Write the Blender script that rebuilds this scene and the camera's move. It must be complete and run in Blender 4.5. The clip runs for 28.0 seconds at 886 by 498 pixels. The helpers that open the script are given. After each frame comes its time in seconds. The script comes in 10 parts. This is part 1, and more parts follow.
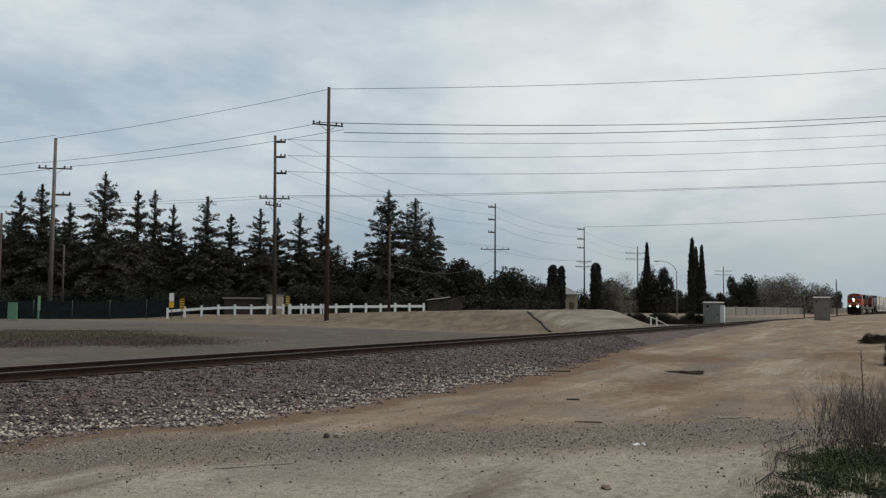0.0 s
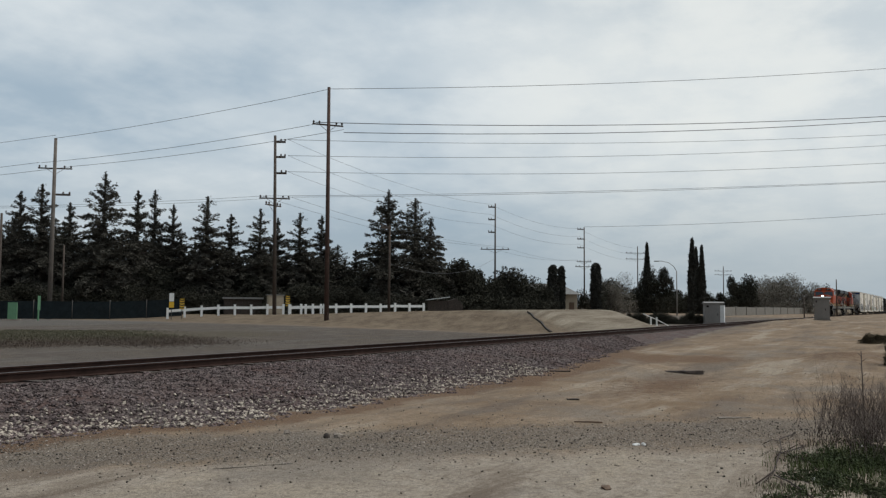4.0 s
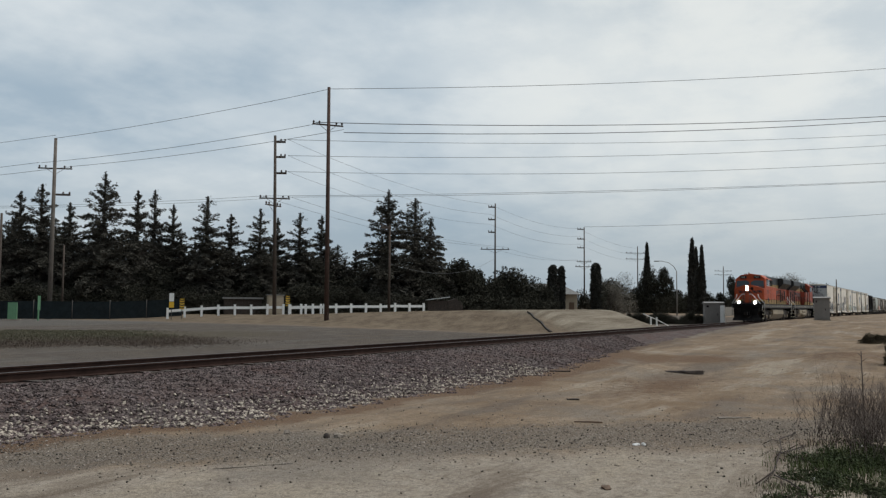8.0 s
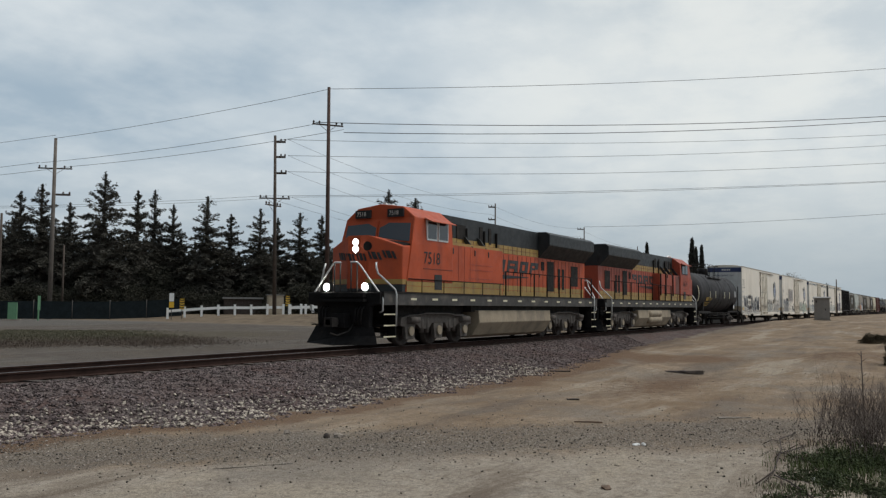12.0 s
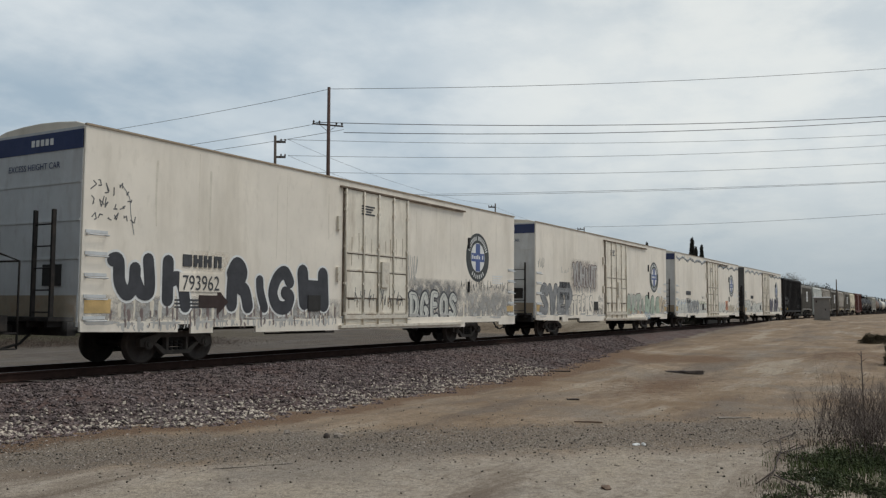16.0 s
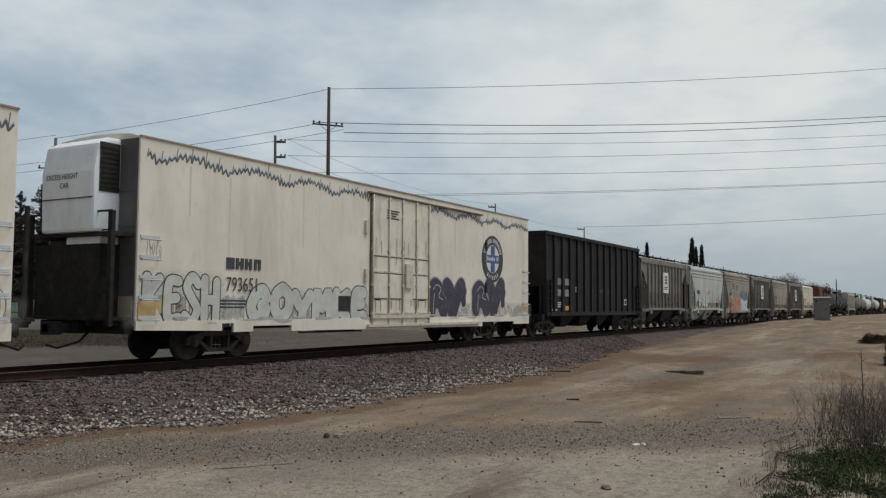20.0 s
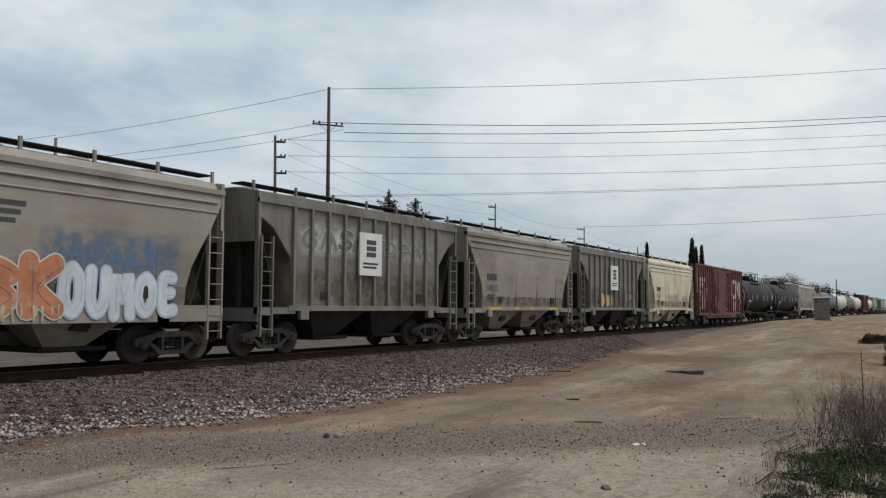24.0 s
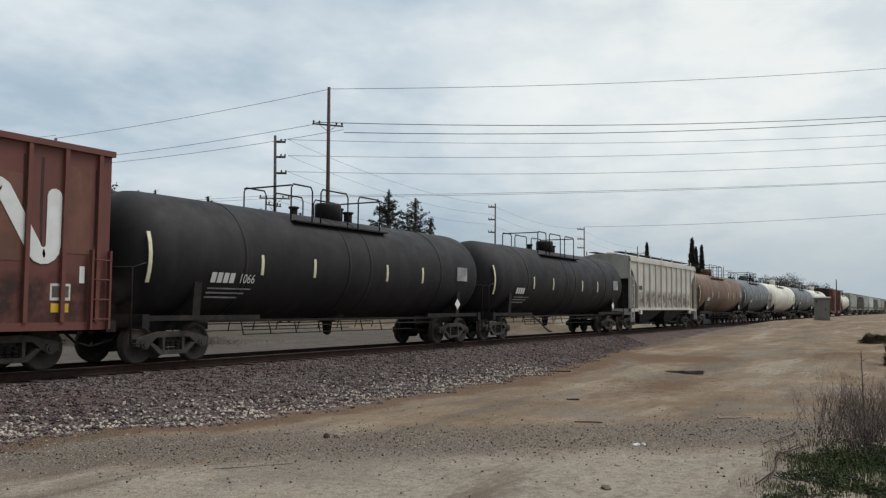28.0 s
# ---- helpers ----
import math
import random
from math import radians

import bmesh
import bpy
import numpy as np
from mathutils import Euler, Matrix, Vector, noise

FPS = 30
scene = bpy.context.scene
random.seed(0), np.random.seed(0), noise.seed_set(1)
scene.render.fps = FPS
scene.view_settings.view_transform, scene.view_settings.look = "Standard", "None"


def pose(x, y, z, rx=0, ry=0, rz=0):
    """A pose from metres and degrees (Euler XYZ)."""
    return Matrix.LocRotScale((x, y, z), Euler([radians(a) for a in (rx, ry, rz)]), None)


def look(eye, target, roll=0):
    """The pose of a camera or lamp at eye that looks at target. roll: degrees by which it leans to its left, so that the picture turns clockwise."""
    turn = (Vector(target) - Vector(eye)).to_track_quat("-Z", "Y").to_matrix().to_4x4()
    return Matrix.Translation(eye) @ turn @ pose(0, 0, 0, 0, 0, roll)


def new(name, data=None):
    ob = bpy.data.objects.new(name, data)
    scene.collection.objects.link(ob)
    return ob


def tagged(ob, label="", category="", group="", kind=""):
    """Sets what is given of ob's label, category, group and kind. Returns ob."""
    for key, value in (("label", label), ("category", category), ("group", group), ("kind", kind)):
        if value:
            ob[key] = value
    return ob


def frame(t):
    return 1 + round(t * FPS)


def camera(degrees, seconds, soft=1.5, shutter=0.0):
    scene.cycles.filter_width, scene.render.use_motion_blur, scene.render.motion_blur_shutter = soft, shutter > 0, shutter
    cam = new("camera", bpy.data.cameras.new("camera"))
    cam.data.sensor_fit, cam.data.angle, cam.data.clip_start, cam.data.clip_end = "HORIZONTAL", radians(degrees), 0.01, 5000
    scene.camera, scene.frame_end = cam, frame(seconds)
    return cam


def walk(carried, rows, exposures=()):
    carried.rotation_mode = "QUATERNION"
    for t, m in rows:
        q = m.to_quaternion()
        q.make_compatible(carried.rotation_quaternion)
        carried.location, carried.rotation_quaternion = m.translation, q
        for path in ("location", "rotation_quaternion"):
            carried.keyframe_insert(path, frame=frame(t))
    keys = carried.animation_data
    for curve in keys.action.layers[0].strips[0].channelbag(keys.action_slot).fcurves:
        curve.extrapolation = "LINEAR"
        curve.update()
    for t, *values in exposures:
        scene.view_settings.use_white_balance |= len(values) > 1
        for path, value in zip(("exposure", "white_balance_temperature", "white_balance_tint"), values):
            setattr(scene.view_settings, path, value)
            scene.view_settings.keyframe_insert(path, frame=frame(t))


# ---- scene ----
# The track runs along x at y = TRACK, its rail heads at z = 0; the train comes from +x and rolls towards -x.
TRACK = 16.79
EYE = (0.0, 0.0, 1.391)
cam = camera(54.96, 28.0, soft=1.3)
AIM = (EYE[0] + 0.8625, EYE[1] + 0.5018, EYE[2] + 0.06646)
walk(cam, [(0.0, look(EYE, AIM, 0.417)), (28.0, look(EYE, AIM, 0.417))], exposures=[(0.0, -0.12), (12.0, -0.14), (13.5, -0.06), (15.0, 0.02), (16.0, -0.14), (17.0, -0.28), (21.0, -0.22), (24.5, -0.02), (28.0, 0.02)])

# ---------------------------------------------------------------- world and sun
SUN_AZ, SUN_EL = radians(-55), radians(62)
SUN_WAY = Vector((math.cos(SUN_AZ) * math.cos(SUN_EL), math.sin(SUN_AZ) * math.cos(SUN_EL), math.sin(SUN_EL)))
world = bpy.data.worlds.new("overcast_sky")
scene.world = world
world.use_nodes = True
wt = world.node_tree
wt.nodes.clear()


def wmath(op, a, b=None):
    n = wt.nodes.new("ShaderNodeMath")
    n.operation = op
    for i, v in enumerate((a, b)):
        if v is None:
            continue
        if isinstance(v, (int, float)):
            n.inputs[i].default_value = v
        else:
            wt.links.new(v, n.inputs[i])
    return n.outputs[0]


def wmix(fac, a, b):
    n = wt.nodes.new("ShaderNodeMix")
    n.data_type = "RGBA"
    for sock, v in ((n.inputs[0], fac), (n.inputs[6], a), (n.inputs[7], b)):
        if isinstance(v, (int, float)):
            sock.default_value = v
        elif isinstance(v, tuple):
            sock.default_value = (*v, 1)
        else:
            wt.links.new(v, sock)
    return n.outputs[2]


def wramp(fac, lo, hi):
    n = wt.nodes.new("ShaderNodeMapRange")
    n.interpolation_type = "SMOOTHSTEP"
    n.inputs[1].default_value, n.inputs[2].default_value = lo, hi
    wt.links.new(fac, n.inputs[0])
    return n.outputs[0]


sky = wt.nodes.new("ShaderNodeTexSky")
sky.sky_type = "NISHITA"
sky.sun_disc = False
sky.sun_elevation, sky.sun_rotation = SUN_EL, radians(90) - SUN_AZ
sky.air_density, sky.dust_density = 1.2, 2.0
coord = wt.nodes.new("ShaderNodeTexCoord")
split = wt.nodes.new("ShaderNodeSeparateXYZ")
wt.links.new(coord.outputs["Generated"], split.inputs[0])
lift = wmath("ADD", wmath("MAXIMUM", split.outputs[2], 0.0), 0.22)
flat = wt.nodes.new("ShaderNodeCombineXYZ")
wt.links.new(wmath("DIVIDE", split.outputs[0], lift), flat.inputs[0])
wt.links.new(wmath("DIVIDE", split.outputs[1], lift), flat.inputs[1])


def cloud_noise(scale, detail, rough, dx, stretch=1.0):
    m = wt.nodes.new("ShaderNodeMapping")
    m.inputs["Location"].default_value = (dx, dx * 0.7, 0)
    m.inputs["Scale"].default_value = (scale * stretch, scale, scale)
    wt.links.new(flat.outputs[0], m.inputs[0])
    n = wt.nodes.new("ShaderNodeTexNoise")
    n.inputs["Scale"].default_value = 1.0
    n.inputs["Detail"].default_value = detail
    n.inputs["Roughness"].default_value = rough
    wt.links.new(m.outputs[0], n.inputs["Vector"])
    return n.outputs["Fac"]


big = wramp(cloud_noise(0.8, 5, 0.55, 3.1), 0.38, 0.62)
fine = wramp(cloud_noise(2.6, 8, 0.6, 9.4), 0.36, 0.66)
sheet = wmath("ADD", wmath("MULTIPLY", big, 0.65), wmath("MULTIPLY", fine, 0.35))
# thin grey-blue veil low down, white cloud above, brightest round the veiled sun
dot = wt.nodes.new("ShaderNodeVectorMath")
dot.operation = "DOT_PRODUCT"
GLOW_AZ, GLOW_EL = radians(11), radians(16)
dot.inputs[1].default_value = (math.cos(GLOW_AZ) * math.cos(GLOW_EL), math.sin(GLOW_AZ) * math.cos(GLOW_EL), math.sin(GLOW_EL))
wt.links.new(coord.outputs["Generated"], dot.inputs[0])
near_sun = wramp(dot.outputs["Value"], 0.93, 1.0)
cloud = wmix(sheet, (0.40, 0.51, 0.61), (0.78, 0.84, 0.87))
cloud = wmix(wmath("MULTIPLY", near_sun, wmath("ADD", 0.55, wmath("MULTIPLY", fine, 0.4))), cloud, (0.88, 0.91, 0.89))
veil = wramp(split.outputs[2], 0.19, 0.0)
cloud = wmix(wmath("MULTIPLY", veil, 0.80), cloud, (0.37, 0.45, 0.51))
sky_dim = wt.nodes.new("ShaderNodeVectorMath")
sky_dim.operation = "SCALE"
sky_dim.inputs["Scale"].default_value = 0.10
wt.links.new(sky.outputs[0], sky_dim.inputs[0])
seen = wmix(0.95, sky_dim.outputs[0], cloud)
# an overcast sky grows brighter towards the zenith
zen = wt.nodes.new("ShaderNodeVectorMath")
zen.operation = "SCALE"
wt.links.new(seen, zen.inputs[0])
# and is heavier and darker away from the sun
away = wramp(wmath("ADD", wmath("MULTIPLY", split.outputs[0], -0.8), wmath("MULTIPLY", split.outputs[1], 0.45)), 0.0, 0.9)
wt.links.new(wmath("MULTIPLY", wmath("ADD", 1.0, wmath("MULTIPLY", wramp(split.outputs[2], 0.36, 0.85), 0.35)), wmath("SUBTRACT", 1.0, wmath("MULTIPLY", away, 0.84))), zen.inputs["Scale"])
seen = zen.outputs[0]
bg = wt.nodes.new("ShaderNodeBackground")
wt.links.new(seen, bg.inputs["Color"])
bg.inputs["Strength"].default_value = 1.0
wo = wt.nodes.new("ShaderNodeOutputWorld")
wt.links.new(bg.outputs[0], wo.inputs["Surface"])

sun_data = bpy.data.lights.new("sun", "SUN")
sun_data.energy, sun_data.angle, sun_data.color = 1.75, radians(25), (1.0, 0.95, 0.88)
sun = new("sun", sun_data)
sun.matrix_world = look(SUN_WAY * 100, (0, 0, 0))

# ---------------------------------------------------------------- materials
MATS = {}
BASE = {}


def mat(name, col, rough=0.7, metal=0.0, var=0.25, scale=3.0, dirt=None, dirt_amt=0.3, dirt_scale=1.0, streak=1.0,
        bump=0.15, bump_scale=40.0, island=0.0, objrand=0.0, spec=0.5):
    """Paint, rock or wood: a base colour, mottled at two scales, with stains of a second colour (streaked downwards where streak > 1)."""
    if name in MATS:
        return MATS[name]
    m = bpy.data.materials.new(name)
    MATS[name] = m
    m.use_nodes = True
    nt = m.node_tree
    b = nt.nodes["Principled BSDF"]
    b.inputs["Roughness"].default_value, b.inputs["Metallic"].default_value = rough, metal
    b.inputs["Specular IOR Level"].default_value = spec
    tc = nt.nodes.new("ShaderNodeTexCoord")

    def noise_at(s, detail, st=1.0):
        mp = nt.nodes.new("ShaderNodeMapping")
        mp.inputs["Scale"].default_value = (s, s, s / st)
        nt.links.new(tc.outputs["Object"], mp.inputs[0])
        n = nt.nodes.new("ShaderNodeTexNoise")
        n.inputs["Scale"].default_value, n.inputs["Detail"].default_value, n.inputs["Roughness"].default_value = 1.0, detail, 0.62
        nt.links.new(mp.outputs[0], n.inputs["Vector"])
        return n.outputs["Fac"]

    def ramp(x, lo, hi, a=0.0, c=1.0):
        r = nt.nodes.new("ShaderNodeMapRange")
        r.inputs[1].default_value, r.inputs[2].default_value, r.inputs[3].default_value, r.inputs[4].default_value = lo, hi, a, c
        nt.links.new(x, r.inputs[0])
        return r.outputs[0]

    def mix(f, a, c, mode="MIX"):
        n = nt.nodes.new("ShaderNodeMix")
        n.data_type, n.blend_type = "RGBA", mode
        for sock, v in ((n.inputs[0], f), (n.inputs[6], a), (n.inputs[7], c)):
            if isinstance(v, (int, float)):
                sock.default_value = v
            elif isinstance(v, tuple):
                sock.default_value = (*v, 1)
            else:
                nt.links.new(v, sock)
        return n.outputs[2]

    BASE[name] = col
    lo = tuple(max(0.0, c * (1 - var)) for c in col)
    hi = tuple(min(1.0, c * (1 + var)) for c in col)
    c = mix(ramp(noise_at(scale, 5), 0.3, 0.7), lo, hi)
    if dirt:
        f = ramp(noise_at(dirt_scale, 6, streak), 0.62 - 0.25 * dirt_amt, 0.80 - 0.1 * dirt_amt, 0.0, min(1.0, 0.35 + dirt_amt))
        c = mix(f, c, dirt)
        # rubbed and soiled spots at a small scale
        c = mix(ramp(noise_at(dirt_scale * 6.5, 5, max(1.0, streak * 0.5)), 0.54, 0.74, 0.0, 0.55), c, tuple(0.5 * (a + b_) for a, b_ in zip(lo, dirt)))
    if island:
        g = nt.nodes.new("ShaderNodeNewGeometry")
        c = mix(1.0, c, ramp_rgb(nt, g.outputs["Random Per Island"], island), "MULTIPLY")
    if objrand:
        g = nt.nodes.new("ShaderNodeObjectInfo")
        c = mix(1.0, c, ramp_rgb(nt, g.outputs["Random"], objrand), "MULTIPLY")
    nt.links.new(c, b.inputs["Base Color"])
    rv = ramp(noise_at(scale * 2.3, 3), 0.3, 0.7, max(0.02, rough - 0.1), min(1.0, rough + 0.1))
    nt.links.new(rv, b.inputs["Roughness"])
    if bump:
        bp = nt.nodes.new("ShaderNodeBump")
        bp.inputs["Strength"].default_value, bp.inputs["Distance"].default_value = bump, 0.02
        nt.links.new(noise_at(bump_scale, 4), bp.inputs["Height"])
        nt.links.new(bp.outputs[0], b.inputs["Normal"])
    return m


def ramp_rgb(nt, x, amount):
    r = nt.nodes.new("ShaderNodeMapRange")
    r.inputs[3].default_value, r.inputs[4].default_value = 1 - amount, 1 + amount
    nt.links.new(x, r.inputs[0])
    n = nt.nodes.new("ShaderNodeCombineColor")
    for i in range(3):
        nt.links.new(r.outputs[0], n.inputs[i])
    return n.outputs[0]


def glow(name, col, strength):
    m = bpy.data.materials.new(name)
    m.use_nodes = True
    b = m.node_tree.nodes["Principled BSDF"]
    b.inputs["Base Color"].default_value = (*col, 1)
    b.inputs["Emission Color"].default_value = (*col, 1)
    b.inputs["Emission Strength"].default_value = strength
    return m


def glassy(name, col, rough=0.08):
    m = bpy.data.materials.new(name)
    m.use_nodes = True
    b = m.node_tree.nodes["Principled BSDF"]
    b.inputs["Base Color"].default_value = (*col, 1)
    b.inputs["Roughness"].default_value = rough
    b.inputs["Specular IOR Level"].default_value = 0.8
    return m


DUST = (0.16, 0.135, 0.11)
M_ORANGE = mat("orange_paint", (0.44, 0.076, 0.026), 0.55, spec=0.3, var=0.14, scale=1.2, dirt=(0.24, 0.055, 0.032), dirt_amt=0.45, dirt_scale=1.3, streak=4, bump=0.05)
M_ORANGE_OLD = mat("faded_orange_paint", (0.33, 0.066, 0.036), 0.55, spec=0.3, var=0.18, scale=1.2, dirt=(0.22, 0.07, 0.05), dirt_amt=0.5, dirt_scale=1.3, streak=4, bump=0.05)
M_YELLOW = mat("yellow_stripe_paint", (0.34, 0.22, 0.06), 0.55, var=0.18, scale=2, dirt=(0.19, 0.125, 0.06), dirt_amt=0.55, dirt_scale=2, streak=3, bump=0.04)
M_LOCO_DARK = mat("dark_green_black_paint", (0.024, 0.026, 0.027), 0.5, spec=0.3, var=0.3, scale=2, dirt=(0.06, 0.055, 0.05), dirt_amt=0.3, dirt_scale=1.5, bump=0.05)
M_SILL = mat("grey_frame_paint", (0.046, 0.042, 0.038), 0.65, var=0.25, scale=2, dirt=DUST, dirt_amt=0.4, dirt_scale=1.6, bump=0.1)
M_PILOT = mat("matt_black_plow_steel", (0.014, 0.013, 0.013), 0.75, var=0.3, scale=3, dirt=(0.04, 0.033, 0.028), dirt_amt=0.3, dirt_scale=2, bump=0.15, spec=0.08)
M_UNDER = mat("grimy_black_steel", (0.02, 0.0175, 0.016), 0.8, var=0.35, scale=4, spec=0.25, dirt=(0.06, 0.046, 0.036), dirt_amt=0.4, dirt_scale=2.2, bump=0.2)
M_TRUCK = mat("dusty_truck_steel", (0.072, 0.060, 0.051), 0.85, var=0.3, scale=5, dirt=(0.045, 0.038, 0.033), dirt_amt=0.5, dirt_scale=3, bump=0.25)
M_LOCOTRUCK = mat("dusty_loco_bogie_steel", (0.098, 0.082, 0.070), 0.85, var=0.3, scale=5, dirt=(0.06, 0.05, 0.043), dirt_amt=0.5, dirt_scale=3, bump=0.25)
M_FUEL = mat("dusty_fuel_tank_paint", (0.31, 0.25, 0.175), 0.8, var=0.2, scale=1.5, dirt=(0.10, 0.085, 0.07), dirt_amt=0.5, dirt_scale=1.0, streak=3, bump=0.1)
M_WHEEL = mat("rusty_wheel_steel", (0.042, 0.032, 0.027), 0.75, 0.2, var=0.3, scale=4, dirt=(0.08, 0.055, 0.042), dirt_amt=0.4, dirt_scale=3, bump=0.15)
M_SILVER = mat("aluminium_handrail", (0.62, 0.62, 0.60), 0.4, 0.2, var=0.1, scale=5, bump=0.03)
M_GLASS = glassy("dark_window_glass", (0.03, 0.035, 0.04))
# grey-blue base paints in the sky mirrored by the windshields
M_SHIELD = glassy("grey_windshield_glass", (0.075, 0.09, 0.105), 0.05)
M_HEAD = glow("headlight_lens", (1.0, 0.93, 0.86), 60)
M_WHITE = mat("reefer_white_paint", (0.80, 0.725, 0.617), 0.5, var=0.07, scale=0.8, dirt=(0.53, 0.46, 0.36), dirt_amt=0.40, dirt_scale=0.7, streak=5, bump=0.04)
M_END = mat("reefer_end_silver", (0.58, 0.585, 0.58), 0.5, 0.1, var=0.1, scale=1.2, dirt=(0.34, 0.29, 0.25), dirt_amt=0.4, dirt_scale=0.8, streak=5, bump=0.05)
M_ENDGREY = mat("grimy_dark_end_paint", (0.12, 0.115, 0.11), 0.6, var=0.15, scale=1.2, dirt=(0.06, 0.052, 0.046), dirt_amt=0.45, dirt_scale=0.9, streak=4, bump=0.05)
M_BLUE = mat("blue_band_paint", (0.03, 0.045, 0.12), 0.5, var=0.15, scale=2, bump=0.03)
M_LOGO_BLACK = mat("logo_black_paint", (0.042, 0.045, 0.042), 0.55, var=0.2, scale=2, bump=0.03)
M_LOGO_BLUE = mat("logo_blue_paint", (0.07, 0.105, 0.26), 0.55, var=0.15, scale=2, bump=0.03)
M_DOOR = mat("dirty_door_paint", (0.755, 0.69, 0.575), 0.55, var=0.12, scale=1.5, dirt=(0.44, 0.36, 0.27), dirt_amt=0.45, dirt_scale=2.2, streak=4, bump=0.05)
M_DOORBAR = mat("worn_white_door_bar", (0.66, 0.60, 0.50), 0.6, var=0.2, scale=4, dirt=(0.22, 0.14, 0.08), dirt_amt=0.5, dirt_scale=4, bump=0.1)
M_UNITWHITE = mat("glossy_white_housing", (0.86, 0.87, 0.88), 0.35, var=0.05, scale=2, dirt=(0.6, 0.6, 0.58), dirt_amt=0.3, dirt_scale=1.5, streak=3, bump=0.02)
M_WEATHER = mat("weather_streak", (0.69, 0.625, 0.515), 0.6, var=0.12, scale=3, dirt=(0.45, 0.38, 0.30), dirt_amt=0.4, dirt_scale=3, bump=0.02)
M_LOGO_WHITE = mat("logo_white_paint", (0.72, 0.71, 0.68), 0.55, var=0.1, scale=2, bump=0.03)
M_RUSTY = mat("rust_stained_white", (0.34, 0.27, 0.19), 0.65, var=0.2, scale=2.5, dirt=(0.28, 0.16, 0.09), dirt_amt=0.45, dirt_scale=2.5, bump=0.1)
M_COAL = mat("weathered_black_car_paint", (0.020, 0.017, 0.0165), 0.7, spec=0.25, var=0.35, scale=1.0, dirt=(0.045, 0.037, 0.032), dirt_amt=0.35, dirt_scale=0.8, streak=4, bump=0.06)
M_GREY = mat("cement_grey_paint", (0.34, 0.33, 0.30), 0.65, var=0.12, scale=0.8, dirt=(0.18, 0.16, 0.14), dirt_amt=0.5, dirt_scale=0.9, streak=4, bump=0.05)
M_GREYLIGHT = mat("pale_green_grey_paint", (0.47, 0.48, 0.44), 0.65, var=0.12, scale=0.8, dirt=(0.26, 0.24, 0.2), dirt_amt=0.4, dirt_scale=0.9, streak=4, bump=0.05)
M_TAN = mat("dusty_tan_grey_paint", (0.30, 0.265, 0.218), 0.7, var=0.12, scale=0.7, dirt=(0.17, 0.135, 0.105), dirt_amt=0.6, dirt_scale=0.45, streak=0.6, bump=0.05)
M_CREAM = mat("cream_paint", (0.63, 0.56, 0.41), 0.6, var=0.12, scale=0.8, dirt=(0.32, 0.26, 0.18), dirt_amt=0.5, dirt_scale=0.8, streak=3, bump=0.05)
M_RIB = mat("ribbed_car_grey_paint", (0.205, 0.187, 0.16), 0.65, var=0.18, scale=0.8, dirt=(0.10, 0.082, 0.066), dirt_amt=0.6, dirt_scale=1.0, streak=4, bump=0.05)
M_RIBWHITE = mat("ribbed_car_white_paint", (0.52, 0.49, 0.43), 0.65, var=0.12, scale=0.8, dirt=(0.3, 0.27, 0.22), dirt_amt=0.4, dirt_scale=1.0, streak=4, bump=0.05)
M_SOOT = mat("sooty_grey_end_paint", (0.022, 0.02, 0.018), 0.8, var=0.3, scale=1.5, dirt=(0.06, 0.055, 0.048), dirt_amt=0.3, dirt_scale=1.2, bump=0.1)
M_BROWN = mat("boxcar_brown_paint", (0.14, 0.045, 0.033), 0.65, var=0.15, scale=0.9, dirt=(0.11, 0.045, 0.035), dirt_amt=0.5, dirt_scale=0.9, streak=4, bump=0.06)
M_BROWN_DARK = mat("boxcar_dark_panel_paint", (0.13, 0.055, 0.035), 0.7, var=0.2, scale=1.2, dirt=(0.22, 0.09, 0.06), dirt_amt=0.4, dirt_scale=1.5, streak=2, bump=0.06)
# dark brown: shade painted onto the boxcar ends, also used for soot runs
M_BROWN_SHADE_SOOT = mat("sooty_boxcar_end_paint", (0.042, 0.022, 0.018), 0.8, var=0.3, scale=1.5, dirt=(0.03, 0.022, 0.018), dirt_amt=0.5, dirt_scale=0.9, streak=2, bump=0.08)
M_LETTER = mat("worn_white_lettering", (0.60, 0.57, 0.52), 0.65, var=0.15, scale=5, dirt=(0.3, 0.18, 0.14), dirt_amt=0.3, dirt_scale=4, bump=0.03)
M_YLABEL = mat("yellow_label", (0.70, 0.42, 0.03), 0.6, var=0.15, scale=5, dirt=(0.4, 0.22, 0.05), dirt_amt=0.4, dirt_scale=3, bump=0.03)
M_OLDYELLOW = mat("faded_yellow_stencil", (0.42, 0.27, 0.05), 0.65, var=0.2, scale=5, dirt=(0.12, 0.08, 0.03), dirt_amt=0.4, dirt_scale=4, bump=0.03)
M_ORLABEL = mat("orange_worn_label", (0.56, 0.38, 0.16), 0.6, var=0.2, scale=4, bump=0.03)
M_TANK = mat("tank_black_paint", (0.018, 0.0155, 0.016), 0.68, var=0.3, scale=0.7, dirt=(0.045, 0.036, 0.032), dirt_amt=0.35, dirt_scale=0.8, streak=4, bump=0.04, spec=0.3)
M_TANK_BROWN = mat("rusty_brown_tank_paint", (0.13, 0.075, 0.05), 0.7, var=0.25, scale=0.8, dirt=(0.45, 0.33, 0.16), dirt_amt=0.35, dirt_scale=0.35, streak=1.5, bump=0.06)
M_TANK_GREY = mat("grey_tank_paint", (0.12, 0.125, 0.13), 0.55, var=0.2, scale=0.8, dirt=(0.06, 0.055, 0.05), dirt_amt=0.4, dirt_scale=0.8, streak=3, bump=0.05)
